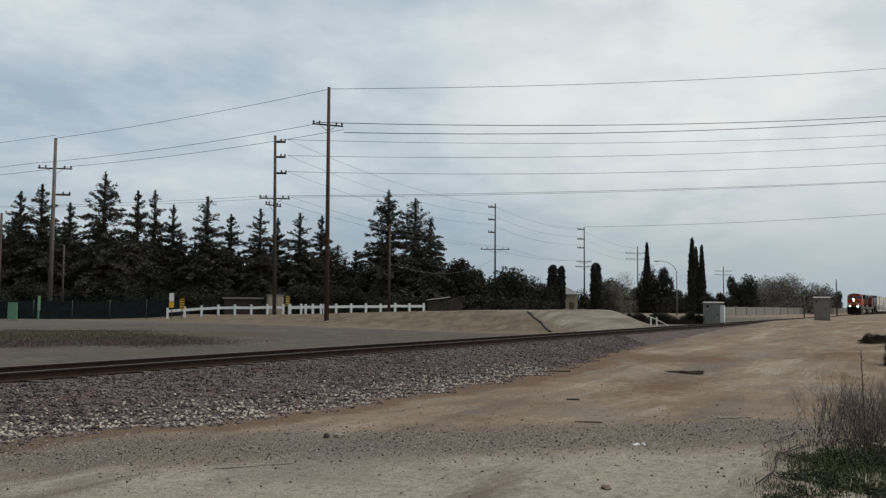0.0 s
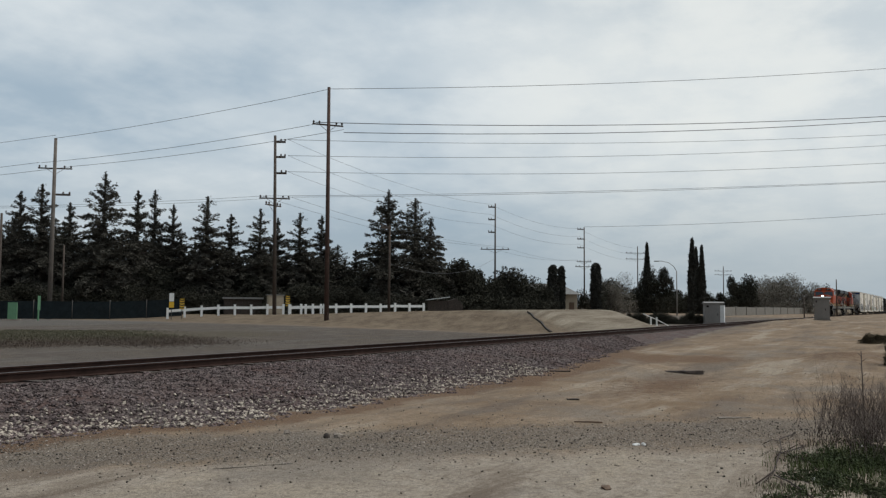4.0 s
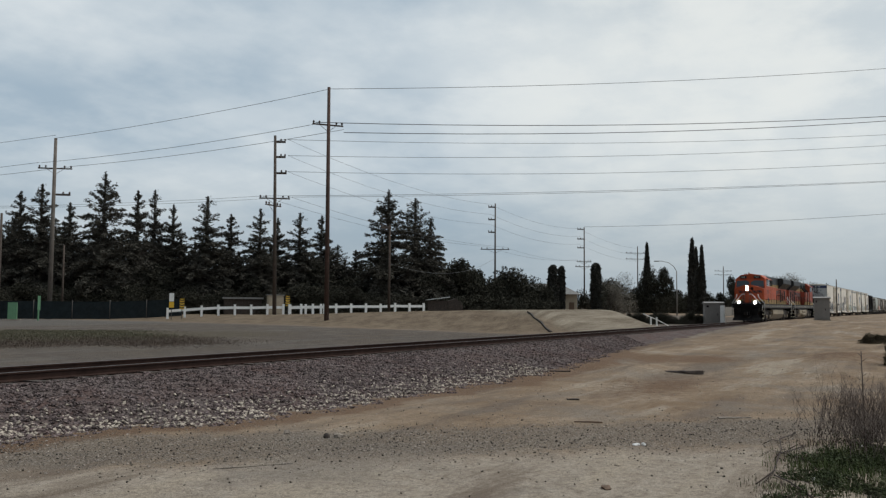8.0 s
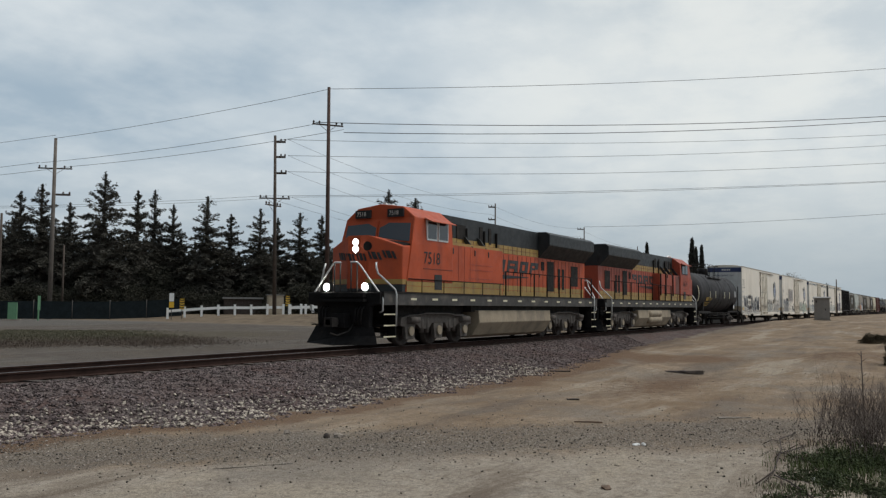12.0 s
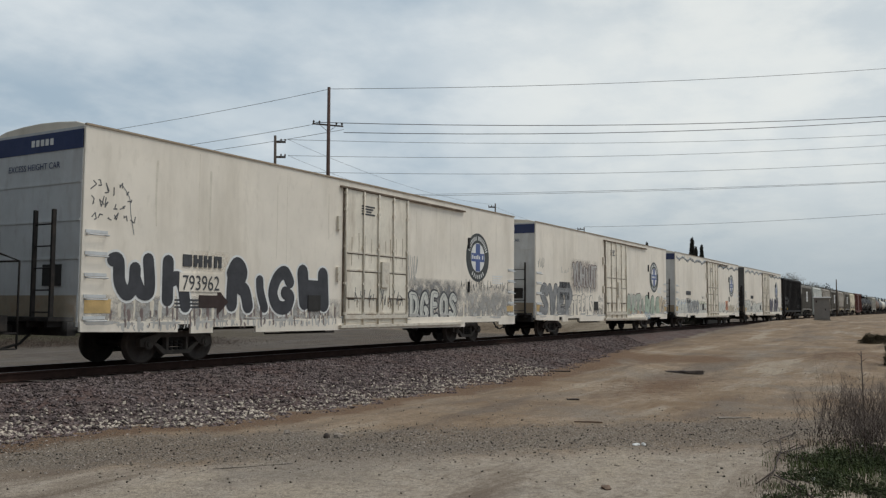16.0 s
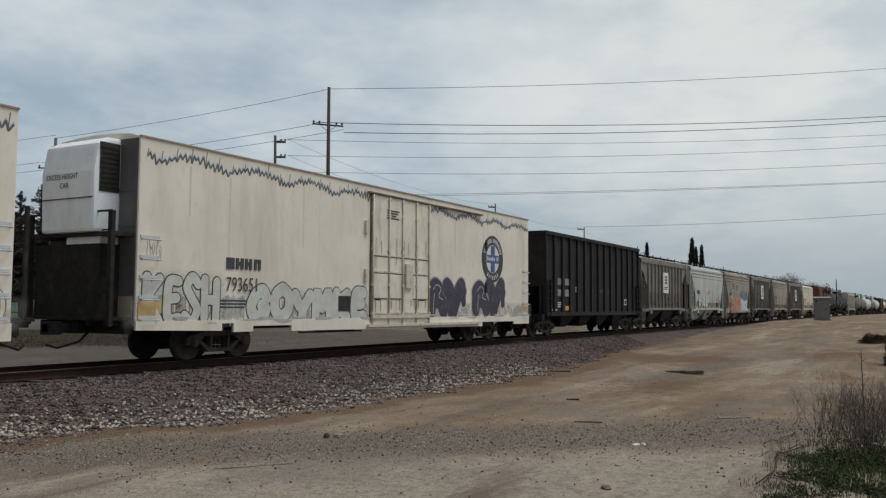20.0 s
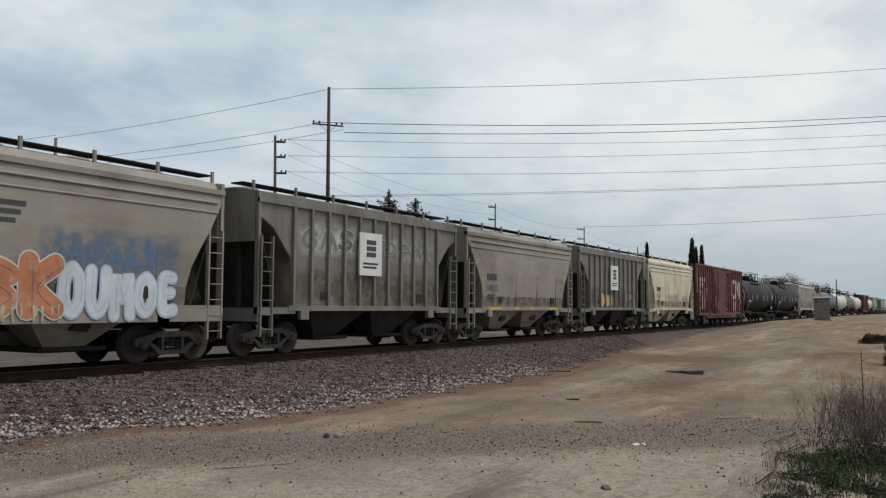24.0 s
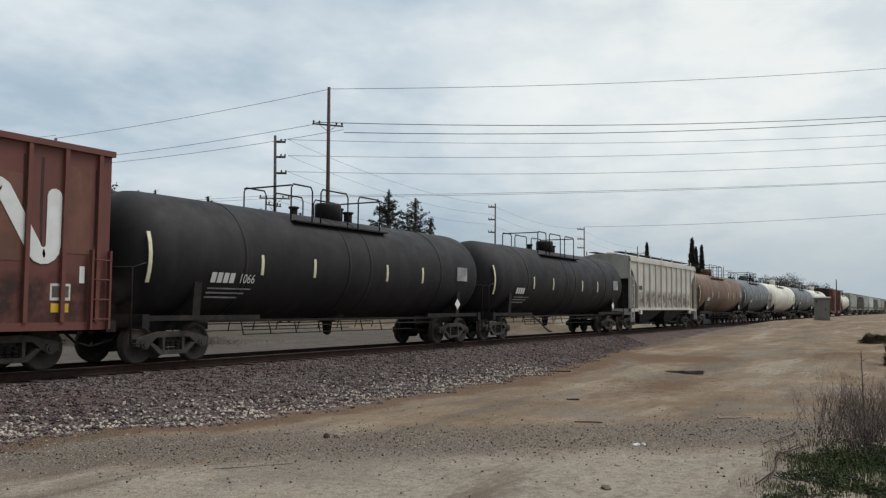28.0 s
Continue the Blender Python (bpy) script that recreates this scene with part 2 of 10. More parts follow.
M_TANK_WHITE = mat("cream_tank_paint", (0.66, 0.63, 0.54), 0.55, var=0.1, scale=0.8, dirt=(0.34, 0.28, 0.2), dirt_amt=0.4, dirt_scale=0.6, streak=4, bump=0.05)
M_TANK_GREEN = mat("green_grey_car_paint", (0.26, 0.28, 0.235), 0.65, var=0.15, scale=0.8, dirt=(0.15, 0.14, 0.11), dirt_amt=0.4, dirt_scale=0.8, streak=3, bump=0.05)
M_REFL = mat("reflective_strip", (0.66, 0.60, 0.42), 0.5, var=0.12, scale=6, bump=0.02)
M_STREAK = mat("rust_run", (0.16, 0.115, 0.085), 0.8, var=0.25, scale=3, dirt=(0.10, 0.07, 0.05), dirt_amt=0.4, dirt_scale=3, bump=0.02)
M_DARKTXT = mat("dark_stencil_paint", (0.055, 0.055, 0.058), 0.6, var=0.2, scale=4, bump=0.02)
M_GRAF_GREY = mat("grey_spray_paint", (0.22, 0.22, 0.22), 0.6, var=0.35, scale=2.2, dirt=(0.5, 0.49, 0.45), dirt_amt=0.4, dirt_scale=2.5, bump=0.02)
M_GRAF_PALE = mat("pale_spray_paint", (0.60, 0.59, 0.53), 0.6, var=0.12, scale=2.2, dirt=(0.42, 0.42, 0.38), dirt_amt=0.5, dirt_scale=2.5, bump=0.02)
M_GRAF_BLACK = mat("black_spray_paint", (0.04, 0.04, 0.045), 0.55, var=0.3, scale=3, bump=0.02)
M_GRAF_GREEN = mat("green_spray_paint", (0.33, 0.40, 0.31), 0.6, var=0.25, scale=2.2, dirt=(0.5, 0.5, 0.42), dirt_amt=0.4, dirt_scale=2, bump=0.02)
M_GRAF_ORANGE = mat("orange_spray_paint", (0.50, 0.18, 0.08), 0.6, var=0.3, scale=2.2, dirt=(0.55, 0.4, 0.3), dirt_amt=0.4, dirt_scale=2.5, bump=0.02)
M_GRAF_BLUE = mat("pale_blue_spray_paint", (0.42, 0.52, 0.60), 0.6, var=0.25, scale=2.2, dirt=(0.62, 0.64, 0.62), dirt_amt=0.4, dirt_scale=2.5, bump=0.02)
M_GRAF_TAN = mat("ochre_spray_paint", (0.50, 0.40, 0.27), 0.6, var=0.25, scale=2.2, dirt=(0.6, 0.55, 0.44), dirt_amt=0.5, dirt_scale=2, bump=0.02)
M_GRAF_WHITE = mat("chalky_white_spray_paint", (0.60, 0.64, 0.66), 0.6, var=0.15, scale=2.2, bump=0.02)
M_GRAF_NAVY = mat("dull_blue_spray_haze", (0.12, 0.20, 0.32), 0.65, var=0.25, scale=1.5, dirt=(0.28, 0.27, 0.24), dirt_amt=0.5, dirt_scale=1.2, bump=0.02)
M_GRAF_DARK = mat("charcoal_spray_paint", (0.10, 0.10, 0.10), 0.6, var=0.35, scale=3, dirt=(0.3, 0.29, 0.27), dirt_amt=0.25, dirt_scale=3, bump=0.02)
M_GRAF_SMOKE = mat("smoky_grey_spray_paint", (0.42, 0.405, 0.38), 0.6, var=0.22, scale=1.6, dirt=(0.58, 0.55, 0.50), dirt_amt=0.5, dirt_scale=1.8, bump=0.02)
M_GRAF_UMBER = mat("umber_spray_paint", (0.17, 0.125, 0.115), 0.6, var=0.35, scale=2.2, dirt=(0.4, 0.36, 0.33), dirt_amt=0.35, dirt_scale=2.5, bump=0.02)
# brown for grime and for the shade painted round the reefer doors
M_UMBER = mat("rust_brown_grime", (0.13, 0.09, 0.06), 0.8, var=0.35, scale=3, dirt=(0.3, 0.25, 0.19), dirt_amt=0.4, dirt_scale=3, bump=0.1)
M_GRAF_PURPLE = mat("dark_violet_spray_paint", (0.045, 0.035, 0.06), 0.5, var=0.35, scale=2.2, dirt=(0.3, 0.26, 0.26), dirt_amt=0.2, dirt_scale=2.5, bump=0.02)
M_WOODPOLE = mat("weathered_pole_wood", (0.072, 0.053, 0.042), 0.9, var=0.3, scale=3, dirt=(0.12, 0.10, 0.08), dirt_amt=0.4, dirt_scale=6, streak=12, bump=0.4, bump_scale=60)
M_GREYPOLE = mat("silvered_pole_wood", (0.155, 0.132, 0.112), 0.9, var=0.25, scale=3, dirt=(0.08, 0.065, 0.055), dirt_amt=0.4, dirt_scale=5, streak=12, bump=0.4, bump_scale=60)
M_REDPOLE = mat("reddish_pole_wood", (0.075, 0.042, 0.032), 0.9, var=0.3, scale=3, dirt=(0.06, 0.04, 0.035), dirt_amt=0.4, dirt_scale=5, streak=12, bump=0.4, bump_scale=60)
M_WIRE = mat("wire_metal", (0.10, 0.10, 0.105), 0.5, 0.3, var=0.1, scale=2, bump=0)
M_INSUL = mat("brown_porcelain", (0.09, 0.06, 0.05), 0.3, var=0.2, scale=5, bump=0)
M_FENCE = mat("white_fence_paint", (0.80, 0.80, 0.78), 0.6, var=0.08, scale=3, dirt=(0.55, 0.52, 0.47), dirt_amt=0.3, dirt_scale=2, bump=0.05)
M_RAIL = mat("rusty_rail_web", (0.036, 0.021, 0.017), 0.95, 0.0, spec=0.1, var=0.3, scale=3, dirt=(0.065, 0.038, 0.028), dirt_amt=0.4, dirt_scale=2, bump=0.2)
M_RAILTOP = mat("polished_rail_head", (0.17, 0.155, 0.145), 0.45, 0.6, var=0.12, scale=4, bump=0.02)
M_TIE = mat("creosoted_tie_wood", (0.06, 0.045, 0.036), 0.95, var=0.35, scale=5, dirt=(0.13, 0.11, 0.09), dirt_amt=0.4, dirt_scale=4, bump=0.5, objrand=0.25)
M_CONC = mat("grey_painted_steel_box", (0.23, 0.215, 0.20), 0.6, 0.2, var=0.08, scale=1.5, dirt=(0.28, 0.26, 0.24), dirt_amt=0.3, dirt_scale=1.0, streak=4, bump=0.04)
M_FOLIAGE = mat("dark_conifer_needles", (0.086, 0.080, 0.066), 0.8, var=0.4, scale=1.2, dirt=(0.085, 0.064, 0.050), dirt_amt=0.3, dirt_scale=0.25, bump=0, island=0.35, spec=0.1)
M_HEDGE = mat("dark_broadleaf_leaves", (0.052, 0.050, 0.038), 0.85, var=0.4, scale=0.8, bump=0, island=0.3, spec=0.1)
M_CYPRESS = mat("cypress_needles", (0.050, 0.048, 0.040), 0.8, var=0.35, scale=1.0, bump=0, island=0.35, spec=0.2)
M_TWIG = mat("bare_twig_bark", (0.13, 0.105, 0.085), 0.9, var=0.25, scale=3, bump=0, island=0.3)
M_SHRUBTWIG = mat("dry_shrub_stalk", (0.092, 0.069, 0.058), 0.9, var=0.3, scale=8, bump=0, island=0.35)
M_BARK = mat("tree_bark", (0.055, 0.042, 0.034), 0.95, var=0.3, scale=4, bump=0.4, bump_scale=20)
M_GRASS = mat("spring_weed_green", (0.070, 0.092, 0.032), 0.75, var=0.4, scale=2, dirt=(0.16, 0.14, 0.06), dirt_amt=0.3, dirt_scale=1.5, bump=0, island=0.4, spec=0.25)
M_WEEDGREEN = mat("dull_weed_green", (0.064, 0.080, 0.038), 0.8, var=0.45, scale=3, dirt=(0.10, 0.085, 0.045), dirt_amt=0.45, dirt_scale=2.5, bump=0, island=0.5, spec=0.2)
M_FARWEED = mat("dull_grey_green_weed", (0.150, 0.140, 0.095), 0.85, var=0.35, scale=1.2, dirt=(0.12, 0.095, 0.065), dirt_amt=0.5, dirt_scale=0.6, bump=0, island=0.3, spec=0.15)
M_WEED = mat("brown_weed", (0.115, 0.086, 0.066), 0.85, var=0.35, scale=2, bump=0, island=0.35)

# ---------------------------------------------------------------- mesh helpers
def bx(bm, x0, x1, y0, y1, z0, z1):
    v = [bm.verts.new((x, y, z)) for z in (z0, z1) for x, y in ((x0, y0), (x1, y0), (x1, y1), (x0, y1))]
    for f in ((3, 2, 1, 0), (4, 5, 6, 7), (0, 1, 5, 4), (1, 2, 6, 5), (2, 3, 7, 6), (3, 0, 4, 7)):
        bm.faces.new([v[i] for i in f])
    return v


def rod(bm, a, b, r, n=8, r2=None):
    a, b = Vector(a), Vector(b)
    d = (b - a).normalized()
    u = d.orthogonal().normalized()
    w = d.cross(u)
    r2 = r if r2 is None else r2
    ring = lambda p, q: [bm.verts.new(p + q * (u * math.cos(2 * math.pi * i / n) + w * math.sin(2 * math.pi * i / n))) for i in range(n)]
    p, q = ring(a, r), ring(b, r2)
    for i in range(n):
        f = bm.faces.new((p[i], p[(i + 1) % n], q[(i + 1) % n], q[i]))
        f.smooth = True
    bm.faces.new(p[::-1]), bm.faces.new(q)


def tube(bm, pts, r, n=6):
    """A bent pipe along pts, swept as one skin."""
    pts = [Vector(p) for p in pts]
    u = (pts[1] - pts[0]).orthogonal().normalized()
    rings = []
    for i, p in enumerate(pts):
        d = (pts[min(i + 1, len(pts) - 1)] - pts[max(i - 1, 0)]).normalized()
        u = (u - d * u.dot(d)).normalized()
        w = d.cross(u)
        rings.append([bm.verts.new(p + r * (u * math.cos(2 * math.pi * k / n) + w * math.sin(2 * math.pi * k / n))) for k in range(n)])
    for a, b in zip(rings, rings[1:]):
        for k in range(n):
            bm.faces.new((a[k], a[(k + 1) % n], b[(k + 1) % n], b[k])).smooth = True
    bm.faces.new(rings[0][::-1]), bm.faces.new(rings[-1])


def prism(bm, outline, axis, a, b):
    """outline: points in the plane across the axis ('x': y, z; 'y': x, z; 'z': x, y), extruded from a to b."""
    put = {"x": lambda p, t: (t, p[0], p[1]), "y": lambda p, t: (p[0], t, p[1]), "z": lambda p, t: (p[0], p[1], t)}[axis]
    p = [bm.verts.new(put(q, a)) for q in outline]
    q = [bm.verts.new(put(q, b)) for q in outline]
    n = len(p)
    fs = [bm.faces.new(p[::-1]), bm.faces.new(q)]
    for i in range(n):
        fs.append(bm.faces.new((p[i], p[(i + 1) % n], q[(i + 1) % n], q[i])))
    bmesh.ops.recalc_face_normals(bm, faces=fs)


def loft(bm, levels, caps=True):
    """Rings of points, all of one length, joined one to the next."""
    rings = [[bm.verts.new(p) for p in ring] for ring in levels]
    fs = []
    for a, b in zip(rings, rings[1:]):
        n = len(a)
        for i in range(n):
            fs.append(bm.faces.new((a[i], a[(i + 1) % n], b[(i + 1) % n], b[i])))
    if caps:
        fs += [bm.faces.new(rings[0][::-1]), bm.faces.new(rings[-1])]
    bmesh.ops.recalc_face_normals(bm, faces=fs)
    return fs


def lathe(bm, profile, axis="x", at=(0, 0, 0), n=24, smooth=True):
    """profile: (radius, place along the axis), closed at both ends."""
    rings = []
    for r, h in profile:
        ring = []
        for i in range(n):
            c, s = r * math.cos(2 * math.pi * i / n), r * math.sin(2 * math.pi * i / n)
            p = {"x": (h, c, s), "y": (c, h, s), "z": (c, s, h)}[axis]
            ring.append(tuple(p[k] + at[k] for k in range(3)))
        rings.append(ring)
    for f in loft(bm, rings):
        f.smooth = smooth and len(f.verts) == 4


def part(name, bm, material, parent=None, label="", bevel=0.0):
    """Links a bmesh as one mesh object, under a thing or under a part of one."""
    if bevel:
        bmesh.ops.bevel(bm, geom=[e for e in bm.edges if e.is_manifold and e.calc_face_angle(0) > 0.5], offset=bevel, segments=2, affect="EDGES", profile=0.6)
    me = bpy.data.meshes.new(name)
    bm.to_mesh(me)
    bm.free()
    me.materials.append(material)
    ob = new(name, me)
    if parent:
        ob.parent = parent
    if label:
        tagged(ob, label)
    return ob


def again(ob, m, parent=None):
    """One more part like ob, on the same mesh."""
    o = new(ob.name.split(".")[0], ob.data)
    o.parent = parent or ob.parent
    o.matrix_basis = m
    if "label" in ob:
        o["label"] = ob["label"]
    return o


def BM():
    return bmesh.new()


def quick(name, material, parent, *boxes, bevel=0.0, label=""):
    bm = BM()
    for b in boxes:
        bx(bm, *b)
    return part(name, bm, material, parent, label, bevel)


def each(name, material, parent, *boxes, bevel=0.0, label=""):
    for b in boxes:
        quick(name, material, parent, b, bevel=bevel, label=label)


def lettering(text, size, material, parent, m, name="lettering", squash=1.0, label=""):
    cu = bpy.data.curves.new(name, "FONT")
    cu.body, cu.size, cu.extrude, cu.align_x = text, size, 0.001, "LEFT"
    tmp = new("tmp_text", cu)
    dg = bpy.context.evaluated_depsgraph_get()
    me = bpy.data.meshes.new_from_object(tmp.evaluated_get(dg))
    bpy.data.objects.remove(tmp)
    me.transform(Matrix.Diagonal((squash, 1, 1, 1)))
    me.materials.clear()
    me.materials.append(material)
    ob = new(name, me)
    ob.parent, ob.matrix_basis = parent, m
    if label:
        tagged(ob, label)
    return ob


def points_mesh(name, verts, faces, material, smooth=False):
    me = bpy.data.meshes.new(name)
    me.from_pydata(verts, [], faces)
    me.materials.append(material)
    if smooth:
        me.polygons.foreach_set("use_smooth", [True] * len(me.polygons))
    return new(name, me)


def smooth01(x, a, b):
    t = np.clip((x - a) / (b - a), 0, 1)
    return t * t * (3 - 2 * t)


def wavy(x, y, seed=0.0):
    """Slow unevenness, about -1 to 1."""
    return (np.sin(x * 0.9 + 1.3 * np.sin(y * 0.7 + seed)) + np.sin(y * 1.1 + 1.7 * np.sin(x * 0.53 + 2 * seed)) + 0.6 * np.sin(x * 2.3 - y * 1.9 + seed)) / 2.6

# ---------------------------------------------------------------- ground
def toe(x):
    """Width of the near ballast shoulder, from the track's middle."""
    return 5.0 + 1.5 * smooth01(x, 7.5, 12.5) - 3.3 * smooth01(x, 21, 46) - 0.4 * smooth01(x, 46, 70) + 0.18 * np.sin(x * 1.9) + 0.1 * np.sin(x * 4.3 + 1)


def land(x, y):
    """The height of the ground."""
    near = -0.65 + 0.84 * smooth01(x, 38, 92) - 0.22 * smooth01(x, 150, 300) + 0.02 * wavy(x, y, 1.0) + 0.012 * wavy(x * 3.1, y * 3.3, 2.0)
    # low sand heaps
    near = near + 0.34 * np.exp(-(((x - 36) / 5) ** 2 + ((y - 3.2) / 1.6) ** 2)) + 0.22 * np.exp(-(((x - 26.8) / 3.0) ** 2 + ((y - 8.3) / 1.1) ** 2))
    near = near - 0.10 * np.exp(-(((x - 31) / 5) ** 2 + ((y - 9.6) / 0.8) ** 2))
    far = -0.45 + 0.25 * smooth01(y, 22, 50) + 0.3 * smooth01(x, 90, 130) + 0.03 * wavy(x * 0.6, y * 0.6, 4.0)
    # the canal bank: a steep face towards the camera, flat on top
    line = 52.0 + 0.10 * np.maximum(y - 24, 0) + 0.9 * wavy(x * 0, y * 0.35, 1.0)
    bank = smooth01(x, line, line + 7.5) * smooth01(y, 20.6, 25.6) * (1 - smooth01(x - 0.42 * np.maximum(y - 25, 0), 72.5, 80))
    top = 1.13 - 0.75 * smooth01(y, 24, 62)
    far = far + bank * (top - far) * (1 - 0.55 * smooth01(y, 50, 80)) + 0.04 * bank * wavy(x * 1.3, y * 1.3, 7.0)
    w = smooth01(y, TRACK - 1, TRACK + 1)
    h = near * (1 - w) + far * w
    bed = np.exp(-(((y - TRACK) / 2.2) ** 4))
    return h * (1 - bed) + np.minimum(h, -0.32) * bed


def ramp_axis(parts):
    return np.unique(np.round(np.concatenate(parts), 3))


gx = ramp_axis([np.linspace(-900, -12, 26), np.arange(-12, 48, 0.33), np.arange(48, 84, 0.7), np.arange(84, 170, 2.0), np.geomspace(170, 4200, 34)])
gy = ramp_axis([-np.geomspace(8, 900, 18), np.arange(-8, 27, 0.33), np.arange(27, 66, 1.0), np.arange(66, 140, 3.0), np.geomspace(140, 4200, 26)])
GX, GY = np.meshgrid(gx, gy, indexing="ij")
GZ = land(GX, GY)
nx, ny = len(gx), len(gy)
ids = np.arange(nx * ny).reshape(nx, ny)
quads = np.stack([ids[:-1, :-1], ids[1:, :-1], ids[1:, 1:], ids[:-1, 1:]], -1).reshape(-1, 4)
M_GROUND = bpy.data.materials.new("dry_sandy_ground")
ground = points_mesh("ground", np.stack([GX, GY, GZ], -1).reshape(-1, 3).tolist(), quads.tolist(), M_GROUND, smooth=True)
tagged(ground, "dry sandy ground with gravel patches and tyre tracks", "ground", kind="structure")

# where gravel, dark soil with shade mixed in, weeds and pale bank earth lie on the ground
road_d = (GX * 7.5 + GY * 7.1) / 10.33 - 12.7
far_side = smooth01(GY, TRACK, TRACK + 2)
gravel = np.exp(-((road_d - 0.1) / 1.5) ** 4) * (1 - far_side) * 0.9
gravel = np.maximum(gravel, 0.75 * np.exp(-(((GX - 31) / 14) ** 2 + ((GY - 6.7) / 0.8) ** 2)))
gravel = np.maximum(gravel, far_side * (1 - smooth01(GX, 46, 56) * smooth01(GY, 20, 25)) * 0.95 * (1 - smooth01(GX, 84, 110)))
gravel = np.maximum(gravel, 0.5 * (1 - smooth01(GX + 0.4 * GY, 8.0, 11.5)) * (1 - far_side))
dirt = (1 - smooth01(road_d, -1.8, -0.9)) * (1 - far_side) * (1 - smooth01(GX, 13, 18))
shoulder = (TRACK - GY) - toe(GX)
# red-brown soil at toe and heaps; shading there is put into the colour
rust = np.exp(-((shoulder - 0.2) / (0.55 + 0.5 * smooth01(GX, 17, 22) * (1 - smooth01(GX, 34, 40)))) ** 2) * (1 - far_side) * 0.85 * (1 - smooth01(GX, 44, 60))
rust = np.maximum(rust, 0.95 * np.exp(-(((GX - 34.5) / 3.0) ** 2 + ((GY - 9.0) / 2.6) ** 2)))
rust = np.maximum(rust, 0.7 * np.exp(-(((GX - 38) / 6) ** 2 + ((GY - 3.2) / 2.2) ** 2)))
rust = np.maximum(rust, 0.62 * np.exp(-(((GX - 22) / 5) ** 2 + ((GY - 6.4) / 1.5) ** 2)))
rust = np.maximum(rust, 0.8 * np.exp(-(((GX - 34.5) / 4.0) ** 2 + ((GY - 11.4) / 0.9) ** 2)))
rust = np.maximum(rust, 0.6 * np.exp(-(((GX - 18.5) / 3.2) ** 2 + ((GY - 10.0) / 0.7) ** 2)))
near_track = (1 - far_side) * np.exp(-((TRACK - GY - 1.8) / 1.9) ** 2) * smooth01(GX, 28, 44) * (1 - smooth01(GX, 72, 95))
bank_col = far_side * smooth01(GX, 50.5, 54.5) * (1 - smooth01(GX - 0.42 * np.maximum(GY - 25, 0), 79, 83))
grey = far_side * (1 - smooth01(GX, 50, 54)) + far_side * smooth01(GX - 0.42 * np.maximum(GY - 25, 0), 79, 84) * (1 - smooth01(GX, 130, 160))
grey = np.maximum(grey, near_track)
pale = bank_col * smooth01(GX - 0.55 * (GY - 24), 55.5, 57.5)
weed = far_side * np.exp(-(((GX - 30 - (GY - 34) * 0.1) / 13) ** 4)) * np.exp(-(((GY - 36) / 4.5) ** 4)) * 0.6
paved = far_side * smooth01(GY, 52, 56) * (1 - smooth01(GX, 50, 56)) * (1 - smooth01(GY, 78, 84))
for key, values in (("gravel", gravel), ("rust", rust), ("bank", bank_col), ("pale", pale), ("weed", weed), ("grey", grey), ("dirt", dirt), ("paved", paved)):
    a = ground.data.attributes.new(key, "FLOAT", "POINT")
    a.data.foreach_set("value", np.ascontiguousarray(values.reshape(-1), dtype=np.float32))


